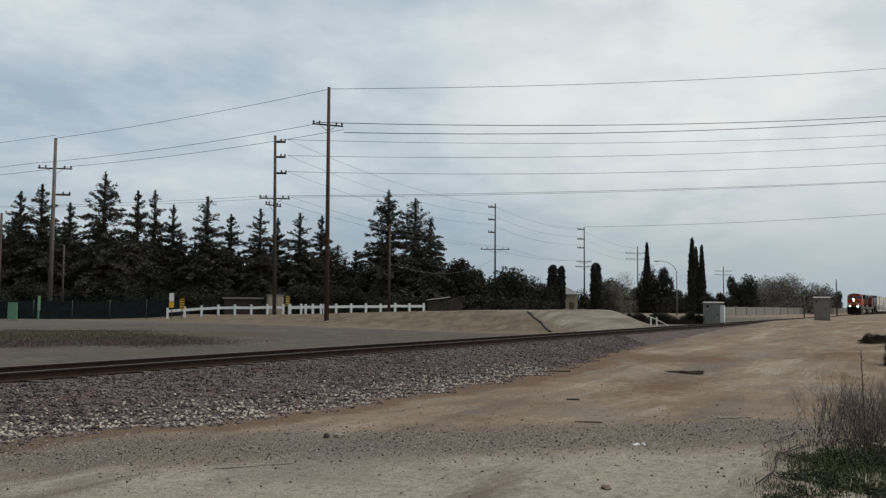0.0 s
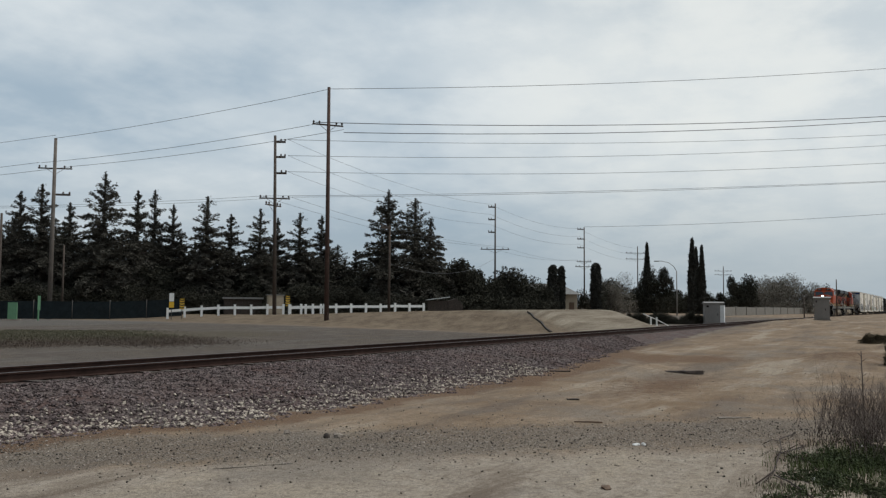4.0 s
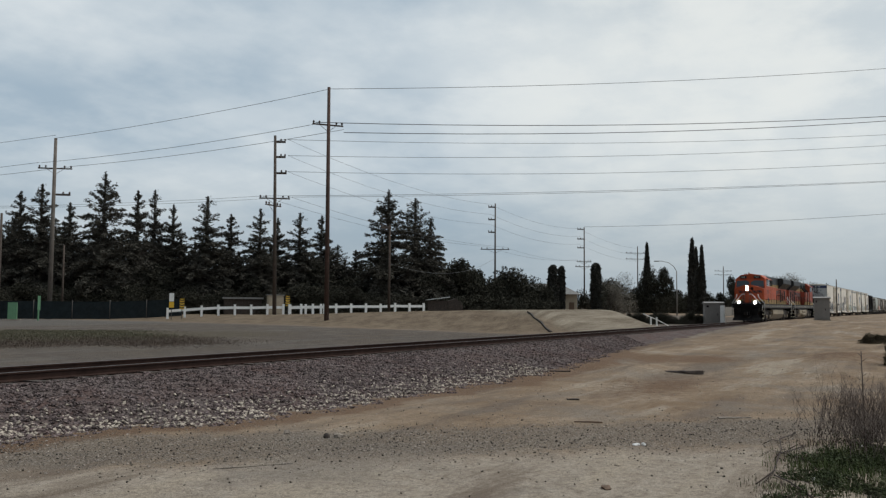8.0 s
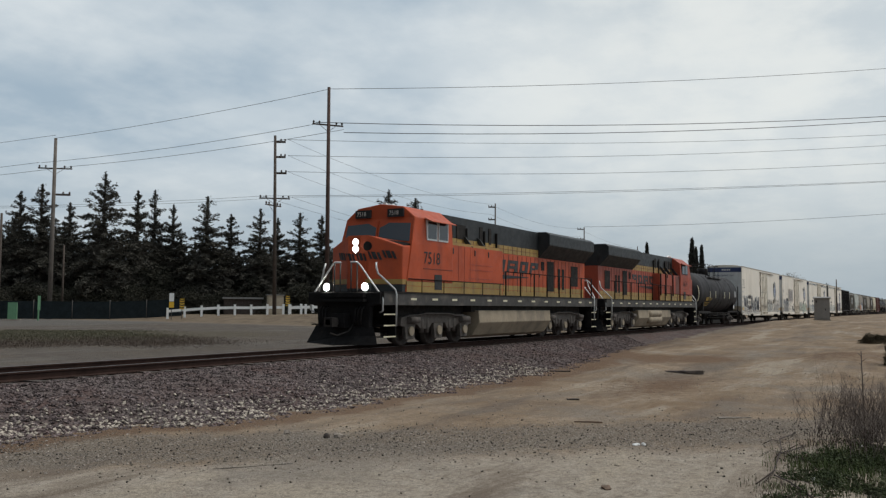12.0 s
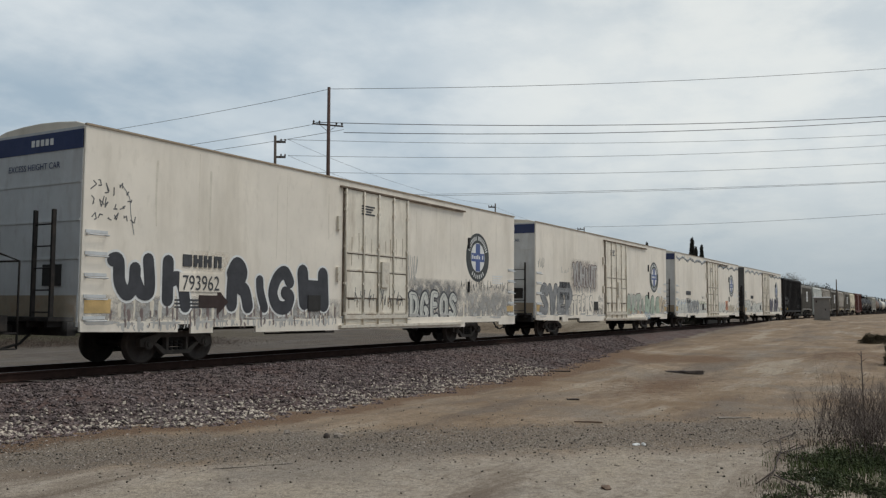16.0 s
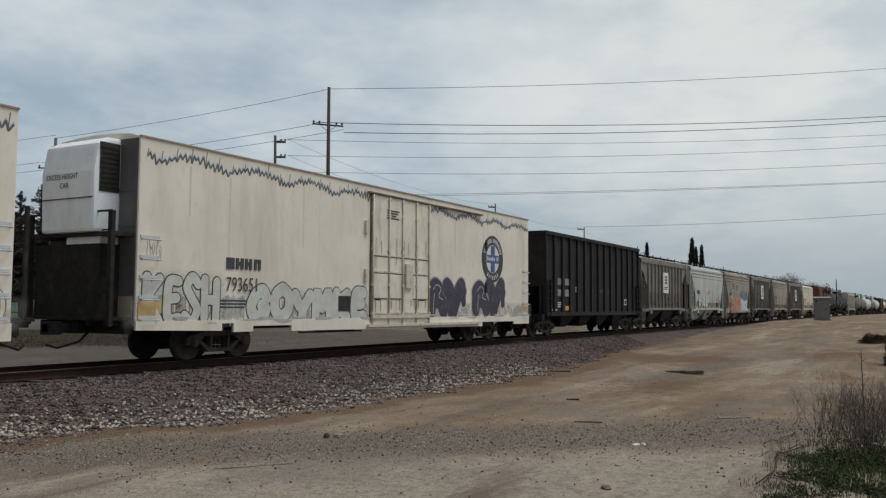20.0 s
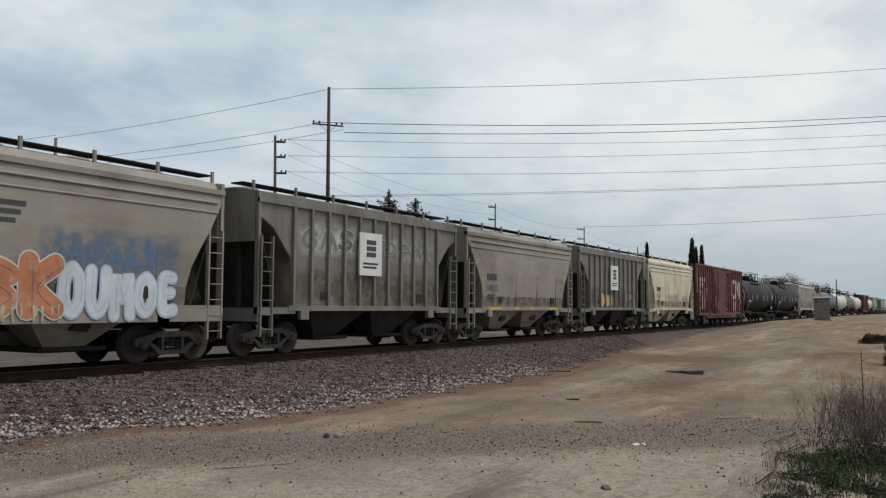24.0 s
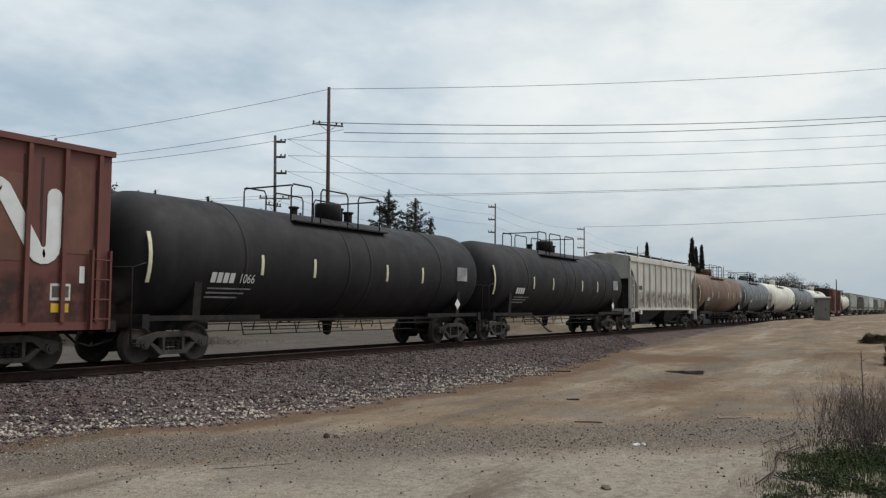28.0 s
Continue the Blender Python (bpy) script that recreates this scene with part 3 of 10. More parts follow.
def ground_material(m, base_only=False):
    m.use_nodes = True
    nt = m.node_tree
    b = nt.nodes["Principled BSDF"]
    b.inputs["Specular IOR Level"].default_value = 0.02
    tc = nt.nodes.new("ShaderNodeTexCoord")

    def noise_at(s, detail=5, rough=0.6):
        n = nt.nodes.new("ShaderNodeTexNoise")
        n.inputs["Scale"].default_value, n.inputs["Detail"].default_value, n.inputs["Roughness"].default_value = s, detail, rough
        nt.links.new(tc.outputs["Object"], n.inputs["Vector"])
        return n.outputs["Fac"]

    def ramp(x, lo, hi, a=0.0, c=1.0):
        r = nt.nodes.new("ShaderNodeMapRange")
        r.inputs[1].default_value, r.inputs[2].default_value, r.inputs[3].default_value, r.inputs[4].default_value = lo, hi, a, c
        nt.links.new(x, r.inputs[0])
        return r.outputs[0]

    def mth(op, x, y):
        n = nt.nodes.new("ShaderNodeMath")
        n.operation = op
        for i, v in enumerate((x, y)):
            if isinstance(v, (int, float)):
                n.inputs[i].default_value = v
            else:
                nt.links.new(v, n.inputs[i])
        return n.outputs[0]

    def mix(f, x, y):
        n = nt.nodes.new("ShaderNodeMix")
        n.data_type = "RGBA"
        for sock, v in ((n.inputs[0], f), (n.inputs[6], x), (n.inputs[7], y)):
            if isinstance(v, (int, float)):
                sock.default_value = v
            elif isinstance(v, tuple):
                sock.default_value = (*v, 1)
            else:
                nt.links.new(v, sock)
        return n.outputs[2]

    def attr(key):
        n = nt.nodes.new("ShaderNodeAttribute")
        n.attribute_name = key
        return n.outputs["Fac"]

    grain = noise_at(26, 5, 0.7)
    blot = noise_at(0.55, 6, 0.62)
    mid = noise_at(3.2, 5, 0.62)
    sand = mix(ramp(blot, 0.35, 0.65), (0.225, 0.150, 0.092), (0.345, 0.262, 0.185))
    sand = mix(ramp(mid, 0.5, 0.72, 0, 0.55), sand, (0.175, 0.128, 0.092))
    sand = mix(mth("MULTIPLY", attr("dirt"), 0.85), sand, mix(ramp(mid, 0.35, 0.65), (0.345, 0.295, 0.238), (0.46, 0.405, 0.335)))
    # wheel tracks and washed streaks along the road
    mp = nt.nodes.new("ShaderNodeMapping")
    mp.inputs["Rotation"].default_value = (0, 0, radians(49))
    mp.inputs["Scale"].default_value = (0.13, 0.75, 1.0)
    nt.links.new(tc.outputs["Object"], mp.inputs[0])
    st = nt.nodes.new("ShaderNodeTexNoise")
    st.inputs["Scale"].default_value, st.inputs["Detail"].default_value, st.inputs["Roughness"].default_value = 1.0, 7, 0.68
    nt.links.new(mp.outputs[0], st.inputs["Vector"])
    sand = mix(ramp(st.outputs["Fac"], 0.51, 0.62, 0, 0.85), sand, (0.15, 0.112, 0.085))
    sand = mix(ramp(st.outputs["Fac"], 0.46, 0.36, 0, 0.85), sand, (0.42, 0.355, 0.275))
    sand = mix(ramp(noise_at(0.22, 6, 0.7), 0.52, 0.62, 0, 0.6), sand, (0.215, 0.19, 0.165))
    # pebbles: small cells, some dark, some pale
    vo = nt.nodes.new("ShaderNodeTexVoronoi")
    vo.inputs["Scale"].default_value = 22.0
    nt.links.new(tc.outputs["Object"], vo.inputs["Vector"])
    sep = nt.nodes.new("ShaderNodeSeparateColor")
    nt.links.new(vo.outputs["Color"], sep.inputs[0])
    stone = mix(ramp(sep.outputs[0], 0.0, 1.0), (0.068, 0.058, 0.050), (0.46, 0.41, 0.355))
    gr_f = mth("MULTIPLY", ramp(mth("ADD", attr("gravel"), mth("MULTIPLY", mth("SUBTRACT", mid, 0.5), 1.3)), 0.32, 0.80), 0.72)
    gravelly = mix(ramp(vo.outputs["Distance"], 0.35, 0.62), stone, (0.165, 0.138, 0.113))
    gravelly = mix(ramp(blot, 0.4, 0.62, 0.0, 0.35), gravelly, (0.135, 0.122, 0.11))
    c = mix(gr_f, sand, gravelly)
    c = mix(ramp(mth("ADD", attr("rust"), mth("MULTIPLY", mth("SUBTRACT", mid, 0.5), 0.9)), 0.28, 0.62, 0, 0.85), c, (0.15, 0.086, 0.050))
    chips = mix(ramp(noise_at(1.4, 7, 0.72), 0.35, 0.65), (0.062, 0.056, 0.053), (0.130, 0.120, 0.113))
    chips = mix(ramp(blot, 0.52, 0.68, 0, 0.7), chips, (0.165, 0.139, 0.112))
    chips = mix(ramp(st.outputs["Fac"], 0.50, 0.60, 0, 0.55), chips, (0.105, 0.085, 0.066))
    chips = mix(ramp(st.outputs["Fac"], 0.45, 0.38, 0, 0.45), chips, (0.18, 0.174, 0.168))
    c = mix(mth("MULTIPLY", attr("grey"), 0.92), c, chips)
    c = mix(attr("bank"), c, mix(ramp(noise_at(0.9, 7, 0.7), 0.38, 0.62), (0.115, 0.085, 0.058), (0.225, 0.175, 0.122)))
    # pale lining of the bank, with seepage streaks running down it
    mp2 = nt.nodes.new("ShaderNodeMapping")
    mp2.inputs["Rotation"].default_value = (0, 0, radians(-28))
    mp2.inputs["Scale"].default_value = (0.12, 1.5, 0.2)
    nt.links.new(tc.outputs["Object"], mp2.inputs[0])
    seep = nt.nodes.new("ShaderNodeTexNoise")
    seep.inputs["Scale"].default_value, seep.inputs["Detail"].default_value, seep.inputs["Roughness"].default_value = 1.0, 5, 0.7
    nt.links.new(mp2.outputs[0], seep.inputs["Vector"])
    lining_c = mix(ramp(seep.outputs["Fac"], 0.40, 0.60), (0.155, 0.128, 0.095), (0.33, 0.29, 0.225))
    c = mix(mth("MULTIPLY", attr("pale"), ramp(mid, 0.25, 0.6, 0.6, 1.0)), c, lining_c)
    c = mix(ramp(mth("ADD", attr("weed"), mth("MULTIPLY", mth("SUBTRACT", mid, 0.5), 1.2)), 0.25, 0.6, 0, 0.85), c, (0.095, 0.085, 0.06))
    c = mix(mth("MULTIPLY", attr("paved"), 0.8), c, (0.13, 0.128, 0.125))
    # scattered dark crumbs
    vo2 = nt.nodes.new("ShaderNodeTexVoronoi")
    vo2.inputs["Scale"].default_value = 7.0
    nt.links.new(tc.outputs["Object"], vo2.inputs["Vector"])
    crumb = mth("MULTIPLY", ramp(vo2.outputs["Distance"], 0.16, 0.10), ramp(noise_at(0.9), 0.45, 0.62))
    c = mix(mth("MULTIPLY", crumb, 0.3), c, (0.09, 0.075, 0.06))
    c = mix(ramp(noise_at(9.0, 4, 0.65), 0.48, 0.66, 0, 0.5), c, (0.135, 0.105, 0.08))
    c = mix(ramp(grain, 0.38, 0.7, 0, 0.55), c, (0.14, 0.112, 0.09))
    speck = noise_at(75, 3, 0.6)
    c = mix(ramp(speck, 0.56, 0.66, 0, 0.6), c, (0.075, 0.062, 0.052))
    c = mix(ramp(speck, 0.40, 0.32, 0, 0.6), c, (0.40, 0.34, 0.27))
    nt.links.new(c, b.inputs["Base Color"])
    b.inputs["Roughness"].default_value = 0.95
    bp = nt.nodes.new("ShaderNodeBump")
    bp.inputs["Strength"].default_value, bp.inputs["Distance"].default_value = 0.8, 0.05
    hsum = mth("ADD", mth("MULTIPLY", grain, 0.7), mth("ADD", mth("MULTIPLY", mid, 1.4), mth("MULTIPLY", mth("MULTIPLY", vo.outputs["Distance"], -1.2), attr("gravel"))))
    nt.links.new(hsum, bp.inputs["Height"])
    nt.links.new(bp.outputs[0], b.inputs["Normal"])


ground_material(M_GROUND)

# ---------------------------------------------------------------- track
def ballast_top(x, o):
    """Height of the ballast o metres from the track's middle (o < 0 towards the camera)."""
    t = np.where(o < 0, toe(x), 3.4)
    edge = land(x, TRACK + np.sign(o + 1e-9) * t)
    f = smooth01(np.abs(o), 1.6, t) * 0.55 + 0.45 * np.clip((np.abs(o) - 1.6) / (t - 1.6), 0, 1)
    return -0.20 * (1 - f) + (edge - 0.02) * f + 0.012 * np.sin(x * 7.1 + o * 9.0) + 0.012 * np.sin(x * 11.3 - o * 6.1)


def gravel_material(name, lo, hi, tint, scale):
    m = bpy.data.materials.new(name)
    m.use_nodes = True
    nt = m.node_tree
    b = nt.nodes["Principled BSDF"]
    b.inputs["Roughness"].default_value, b.inputs["Specular IOR Level"].default_value = 0.9, 0.05
    tc = nt.nodes.new("ShaderNodeTexCoord")
    vo = nt.nodes.new("ShaderNodeTexVoronoi")
    vo.inputs["Scale"].default_value = scale
    nt.links.new(tc.outputs["Object"], vo.inputs["Vector"])
    sep = nt.nodes.new("ShaderNodeSeparateColor")
    nt.links.new(vo.outputs["Color"], sep.inputs[0])
    no = nt.nodes.new("ShaderNodeTexNoise")
    no.inputs["Scale"].default_value, no.inputs["Detail"].default_value = 0.7, 4
    nt.links.new(tc.outputs["Object"], no.inputs["Vector"])

    def mix(f, x, y):
        n = nt.nodes.new("ShaderNodeMix")
        n.data_type = "RGBA"
        for sock, v in ((n.inputs[0], f), (n.inputs[6], x), (n.inputs[7], y)):
            if isinstance(v, tuple):
                sock.default_value = (*v, 1)
            else:
                nt.links.new(v, sock)
        return n.outputs[2]

    c = mix(sep.outputs[0], lo, hi)
    r = nt.nodes.new("ShaderNodeMapRange")
    r.inputs[1].default_value, r.inputs[2].default_value, r.inputs[4].default_value = 0.4, 0.65, 0.6
    nt.links.new(no.outputs["Fac"], r.inputs[0])
    nt.links.new(mix(r.outputs[0], c, tint), b.inputs["Base Color"])
    bp = nt.nodes.new("ShaderNodeBump")
    bp.invert = True
    bp.inputs["Strength"].default_value, bp.inputs["Distance"].default_value = 0.9, 0.04
    nt.links.new(vo.outputs["Distance"], bp.inputs["Height"])
    nt.links.new(bp.outputs[0], b.inputs["Normal"])
    return m


M_BALLAST = gravel_material("crushed_rock_ballast", (0.040, 0.032, 0.030), (0.182, 0.149, 0.138), (0.098, 0.058, 0.050), 15.0)
bxs = ramp_axis([np.linspace(-120, -6, 30), np.arange(-6, 46, 0.3), np.arange(46, 100, 1.0), np.linspace(100, 82 + 500, 60)])
bys = np.linspace(-1, 1, 41)
BXG, BU = np.meshgrid(bxs, bys, indexing="ij")
BO = np.where(BU < 0, BU * toe(BXG), BU * 3.4)
BZ = ballast_top(BXG, BO)
n0, n1 = BXG.shape
ids = np.arange(n0 * n1).reshape(n0, n1)
quads = np.stack([ids[:-1, :-1], ids[1:, :-1], ids[1:, 1:], ids[:-1, 1:]], -1).reshape(-1, 4)
ballast = points_mesh("ballast_bed", np.stack([BXG, BO + TRACK, BZ], -1).reshape(-1, 3).tolist(), quads.tolist(), M_BALLAST, smooth=True)
tagged(ballast, "grey and rust-brown crushed rock ballast bed", "ballast", kind="structure")

track = tagged(new("railway_track"), "rusty steel rails on creosoted wooden ties", "railway track", kind="structure")
RAIL_OUT = [(-0.075, -0.18), (0.075, -0.18), (0.075, -0.165), (0.012, -0.14), (0.012, -0.045), (0.036, -0.035), (0.036, -0.008), (0.026, -0.001), (-0.026, -0.001),
            (-0.036, -0.008), (-0.036, -0.035), (-0.012, -0.045), (-0.012, -0.14), (-0.075, -0.165)]
for side in (-0.755, 0.755):
    bm = BM()
    prism(bm, [(TRACK + side + y, z) for y, z in RAIL_OUT], "x", -150, 600)
    rail = part("rail", bm, M_RAIL, track)
    bm = BM()
    bx(bm, -150, 600, TRACK + side - 0.028, TRACK + side + 0.028, -0.0008, 0.002)
    part("running_surface", bm, M_RAILTOP, rail, "polished running surface")
rng = random.Random(4)
bm = BM()
bx(bm, -0.115, 0.115, -1.3, 1.3, -0.36, -0.175)
tie = part("tie", bm, M_TIE, track, bevel=0.012)
tie.matrix_basis = pose(-6, TRACK, 0)
for i in range(1, 290):
    again(tie, pose(-6 + 0.56 * i + rng.uniform(-0.02, 0.02), TRACK + rng.uniform(-0.04, 0.04), rng.uniform(-0.012, 0.008), 0, 0, rng.uniform(-1.2, 1.2)))
bm = BM()
bx(bm, -0.09, 0.09, -0.17, 0.17, -0.178, -0.162)
plate = part("tie_plate", bm, M_RAIL, track)
plate.matrix_basis = pose(-6, TRACK - 0.755, 0)
for i in range(1, 150):
    again(plate, pose(-6 + 0.56 * i, TRACK - 0.755, 0))

# ---------------------------------------------------------------- loose stones
def stones(name, xs, ys, zs, sizes, material, seed):
    """Many small angular stones as one mesh."""
    r = np.random.RandomState(seed)
    n = len(xs)
    base = np.array([(1, 0, 0), (0, 1, 0), (-1, 0, 0), (0, -1, 0), (0.15, 0.1, 0.85), (-0.1, 0.05, -0.8), (0.7, 0.7, 0.3), (-0.7, 0.6, 0.35)], float)
    fc = [(0, 6, 4), (6, 1, 4), (1, 7, 4), (7, 2, 4), (2, 3, 4), (3, 0, 4), (6, 0, 5), (1, 6, 5), (7, 1, 5), (2, 7, 5), (3, 2, 5), (0, 3, 5)]
    v = base[None] * (1 + r.uniform(-0.35, 0.35, (n, 8, 1)))
    v = v * (sizes[:, None] * 0.5)[..., None] * r.uniform(0.7, 1.25, (n, 1, 3))
    a = r.uniform(0, 6.283, n)
    t = r.uniform(-0.6, 0.6, n)
    ct, st = np.cos(t)[:, None], np.sin(t)[:, None]
    y1, z1 = v[..., 1] * ct - v[..., 2] * st, v[..., 1] * st + v[..., 2] * ct
    ca, sa = np.cos(a)[:, None], np.sin(a)[:, None]
    X = v[..., 0] * ca - y1 * sa + xs[:, None]
    Y = v[..., 0] * sa + y1 * ca + ys[:, None]
    Z = z1 + zs[:, None]
    verts = np.stack([X, Y, Z], -1).reshape(-1, 3)
    faces = (np.arange(n)[:, None, None] * 8 + np.array(fc)[None]).reshape(-1, 3)
    return points_mesh(name, verts.tolist(), faces.tolist(), material)


M_STONE = mat("ballast_stone", (0.128, 0.102, 0.098), 0.9, var=0.3, scale=0.5, dirt=(0.095, 0.060, 0.055), dirt_amt=0.5, dirt_scale=0.9, bump=0, island=0.7, spec=0.08)
M_PALESTONE = mat("pale_ballast_stone", (0.40, 0.345, 0.285), 0.9, var=0.2, scale=1.0, bump=0, island=0.35, spec=0.08)
M_CRUMB = mat("dark_pebble", (0.21, 0.18, 0.152), 0.95, var=0.3, scale=1.0, bump=0, island=0.85, spec=0.05)
r = np.random.RandomState(11)
n = 34000
sx = np.concatenate([r.uniform(3, 24, int(n * 0.72)), r.uniform(24, 46, n - int(n * 0.72))])
so = -1.25 - (toe(sx) - 1.1) * r.uniform(0, 1, n) ** 0.9
sz = r.uniform(0.035, 0.075, n)
tagged(stones("ballast_stones", sx, so + TRACK, ballast_top(sx, so) + 0.008, sz, M_STONE, 1), "grey-brown crushed ballast stones", "stones", kind="stuff")
n = 3000
sx = 3 + 23 * r.uniform(0, 1, n) ** 1.25
so = np.minimum(-(toe(sx) - 0.15) + np.abs(r.normal(0, 0.95, n)), -1.5)
tagged(stones("pale_stones", sx, so + TRACK, ballast_top(sx, so) + 0.016, r.uniform(0.035, 0.08, n), M_PALESTONE, 2), "pale ballast stones gathered at the foot of the shoulder", "stones", kind="stuff")
n = 120000
sx = 4 + 26 * r.uniform(0, 1, n) ** 1.3
sy = r.uniform(-2, 12.5, n)
keep = (r.uniform(0, 1, n) < 0.03 + 0.60 * np.exp(-(((sx * 7.5 + sy * 7.1) / 10.33 - 12.7) / 1.4) ** 2)) & (sy < TRACK - toe(sx) + 0.2)
sx, sy = sx[keep], sy[keep]
tagged(stones("scattered_pebbles", sx, sy, land(sx, sy) + 0.006, 0.010 + 0.030 * r.uniform(0, 1, len(sx)) ** 3, M_CRUMB, 3), "small dark pebbles scattered over the sand", "pebbles", kind="stuff")

# ---------------------------------------------------------------- poles and wires
def ground_at(x, y):
    return float(land(np.array([x]), np.array([y]))[0])


def wire(name, a, b, sag, r=0.012, label="thin overhead power line wire"):
    a, b = Vector(a), Vector(b)
    bm = BM()
    n = 14
    pts = [a.lerp(b, i / n) - Vector((0, 0, 4 * sag * (i / n) * (1 - i / n))) for i in range(n + 1)]
    tube(bm, pts, r, 5)
    return tagged(part(name, bm, M_WIRE), label, "wire", "power lines")


def utility_pole(x, y, h, arms, material, r=0.17, lean=(0, 0), label=""):
    """arms: (height, half-length, turn in degrees, one-sided)."""
    z0 = ground_at(x, y)
    pole = tagged(new("utility_pole"), label or "weathered wooden utility pole with crossarms", "utility pole", "utility poles")
    pole.matrix_basis = pose(x, y, z0 - 0.3, lean[0], lean[1], 0)
    bm = BM()
    rod(bm, (0, 0, 0), (0, 0, h + 0.3), r, 12, r * 0.62)
    part("shaft", bm, material, pole)
    for z, half, turn, one in arms:
        z += 0.3
        d = Vector((math.cos(radians(turn)), math.sin(radians(turn)), 0))
        q = Vector((-d.y, d.x, 0))
        bm = BM()
        a, b = (-half * d if not one else Vector((0, 0, 0))), half * d
        wide = 0.095 if one else 0.06
        prof = [q * s * wide * 0.85 + Vector((0, 0, t * wide)) for s, t in ((-1, -1), (1, -1), (1, 1), (-1, 1))]
        loft(bm, [[a + p + q * 0.18 + Vector((0, 0, z)) for p in prof], [b + p + q * 0.18 + Vector((0, 0, z)) for p in prof]])
        arm = part("crossarm", bm, M_WOODPOLE, pole)
        for f in ((-0.92, -0.55, 0.55, 0.92) if not one else (0.95, 0.55)):
            bm = BM()
            c = d * half * f + q * 0.18
            lathe(bm, [(0.03, z + 0.05), (0.05, z + 0.12), (0.11, z + 0.14), (0.07, z + 0.19), (0.10, z + 0.21), (0.04, z + 0.31)], "z", (c.x, c.y, 0), 8)
            part("insulator", bm, M_INSUL, arm)
        if not one:
            bm = BM()
            for s in (-1, 1):
                rod(bm, d * half * 0.55 * s + q * 0.2 + Vector((0, 0, z)), q * 0.16 + Vector((0, 0, z - 0.6)), 0.02, 5)
            part("brace", bm, M_WOODPOLE, arm)
    return pole


P_A = (52.9, 75.3)
P_B = (56.8, 44.25)
P_2 = (63.8, 56.1)
LINE = [(120.6, 60.6), (163.6, 62.0), (210.0, 65.4), (303.3, 64.2)]
utility_pole(*P_A, 17.9, [(14.9, 1.6, -50, False), (12.3, 1.5, -50, True)], M_GREYPOLE, 0.24, label="tall weathered wooden transmission pole with two crossarms")
utility_pole(*P_B, 19.7, [(16.5, 1.35, -35, False)], M_REDPOLE, 0.21, lean=(0, -0.5), label="tall reddish wooden transmission pole with one crossarm")
utility_pole(*P_2, 17.6, [(17.0, 1.0, -55, True), (15.5, 1.0, -55, True), (13.9, 1.1, -55, True), (11.4, 1.5, -40, False), (10.7, 1.4, 10, False)], M_WOODPOLE, 0.2, lean=(0, -1.3),
             label="wooden power pole with three short arms and two crossarms")
utility_pole(*LINE[0], 17.6, [(17.0, 1.1, 120, True), (15.0, 1.1, 120, True), (13.0, 1.1, 120, True), (10.3, 2.3, -55, False)], M_WOODPOLE, 0.17)
utility_pole(*LINE[1], 17.4, [(17.0, 1.4, 120, True), (15.0, 1.4, 120, True), (13.2, 1.4, 120, True), (10.4, 1.5, -55, False), (9.4, 1.8, -55, False)], M_WOODPOLE, 0.17)
utility_pole(*LINE[2], 16.6, [(14.9, 3.0, -55, False), (13.4, 3.0, -55, False)], M_WOODPOLE, 0.17)
utility_pole(*LINE[3], 15.6, [(14.0, 3.0, -60, False), (12.7, 3.0, -60, False)], M_WOODPOLE, 0.2)
utility_pole(48.1, 76.1, 10.0, [], M_WOODPOLE, 0.17, label="bare wooden pole beside the road")
utility_pole(66.5, 44.5, 8.2, [(7.9, 1.0, 150, True)], M_WOODPOLE, 0.14, label="short dark wooden pole with a single arm")
utility_pole(55.5, 77.0, 7.5, [], M_WOODPOLE, 0.12, label="thin wooden service pole")
utility_pole(149.3, 14.1, 5.9, [], M_WOODPOLE, 0.12, label="thin far pole beside the track")
utility_pole(148.8, 18.9, 3.7, [], M_WOODPOLE, 0.10, label="thin short post beside the track")

# the next poles of these lines stand out of view
za, zb, z2 = ground_at(*P_A), ground_at(*P_B), ground_at(*P_2)
top_a, top_b = (*P_A, 17.9 + za), (*P_B, 19.6 + zb)
wire("wire", top_a, top_b, 0.25, 0.02)
wire("wire", (P_B[0] - 0.9, P_B[1] + 0.8, 16.6), (P_A[0] - 0.8, P_A[1] + 1.0, 15.2), 0.3, 0.02)
wire("wire", (P_B[0] + 0.9, P_B[1] - 0.8, 16.3), (P_A[0] + 0.9, P_A[1] - 1.1, 14.9), 0.3, 0.02)
for da, z in ((0, 18.0), (-1, 15.2), (1, 14.9)):
    wire("wire", (P_A[0] + da, P_A[1] - da, z), (44.0 + da, 135.0, z - 0.5), 0.5, 0.02)
wire("wire", top_b, (107.4, -14.0, 28.0), 0.9, 0.022)
wire("wire", (P_B[0] - 0.9, P_B[1] + 0.8, 16.75), (107.4, -14.0, 22.7), 1.1, 0.032)
wire("wire", (P_B[0] + 0.9, P_B[1] - 0.8, 16.05), (107.4, -15.0, 22.6), 1.2, 0.032)
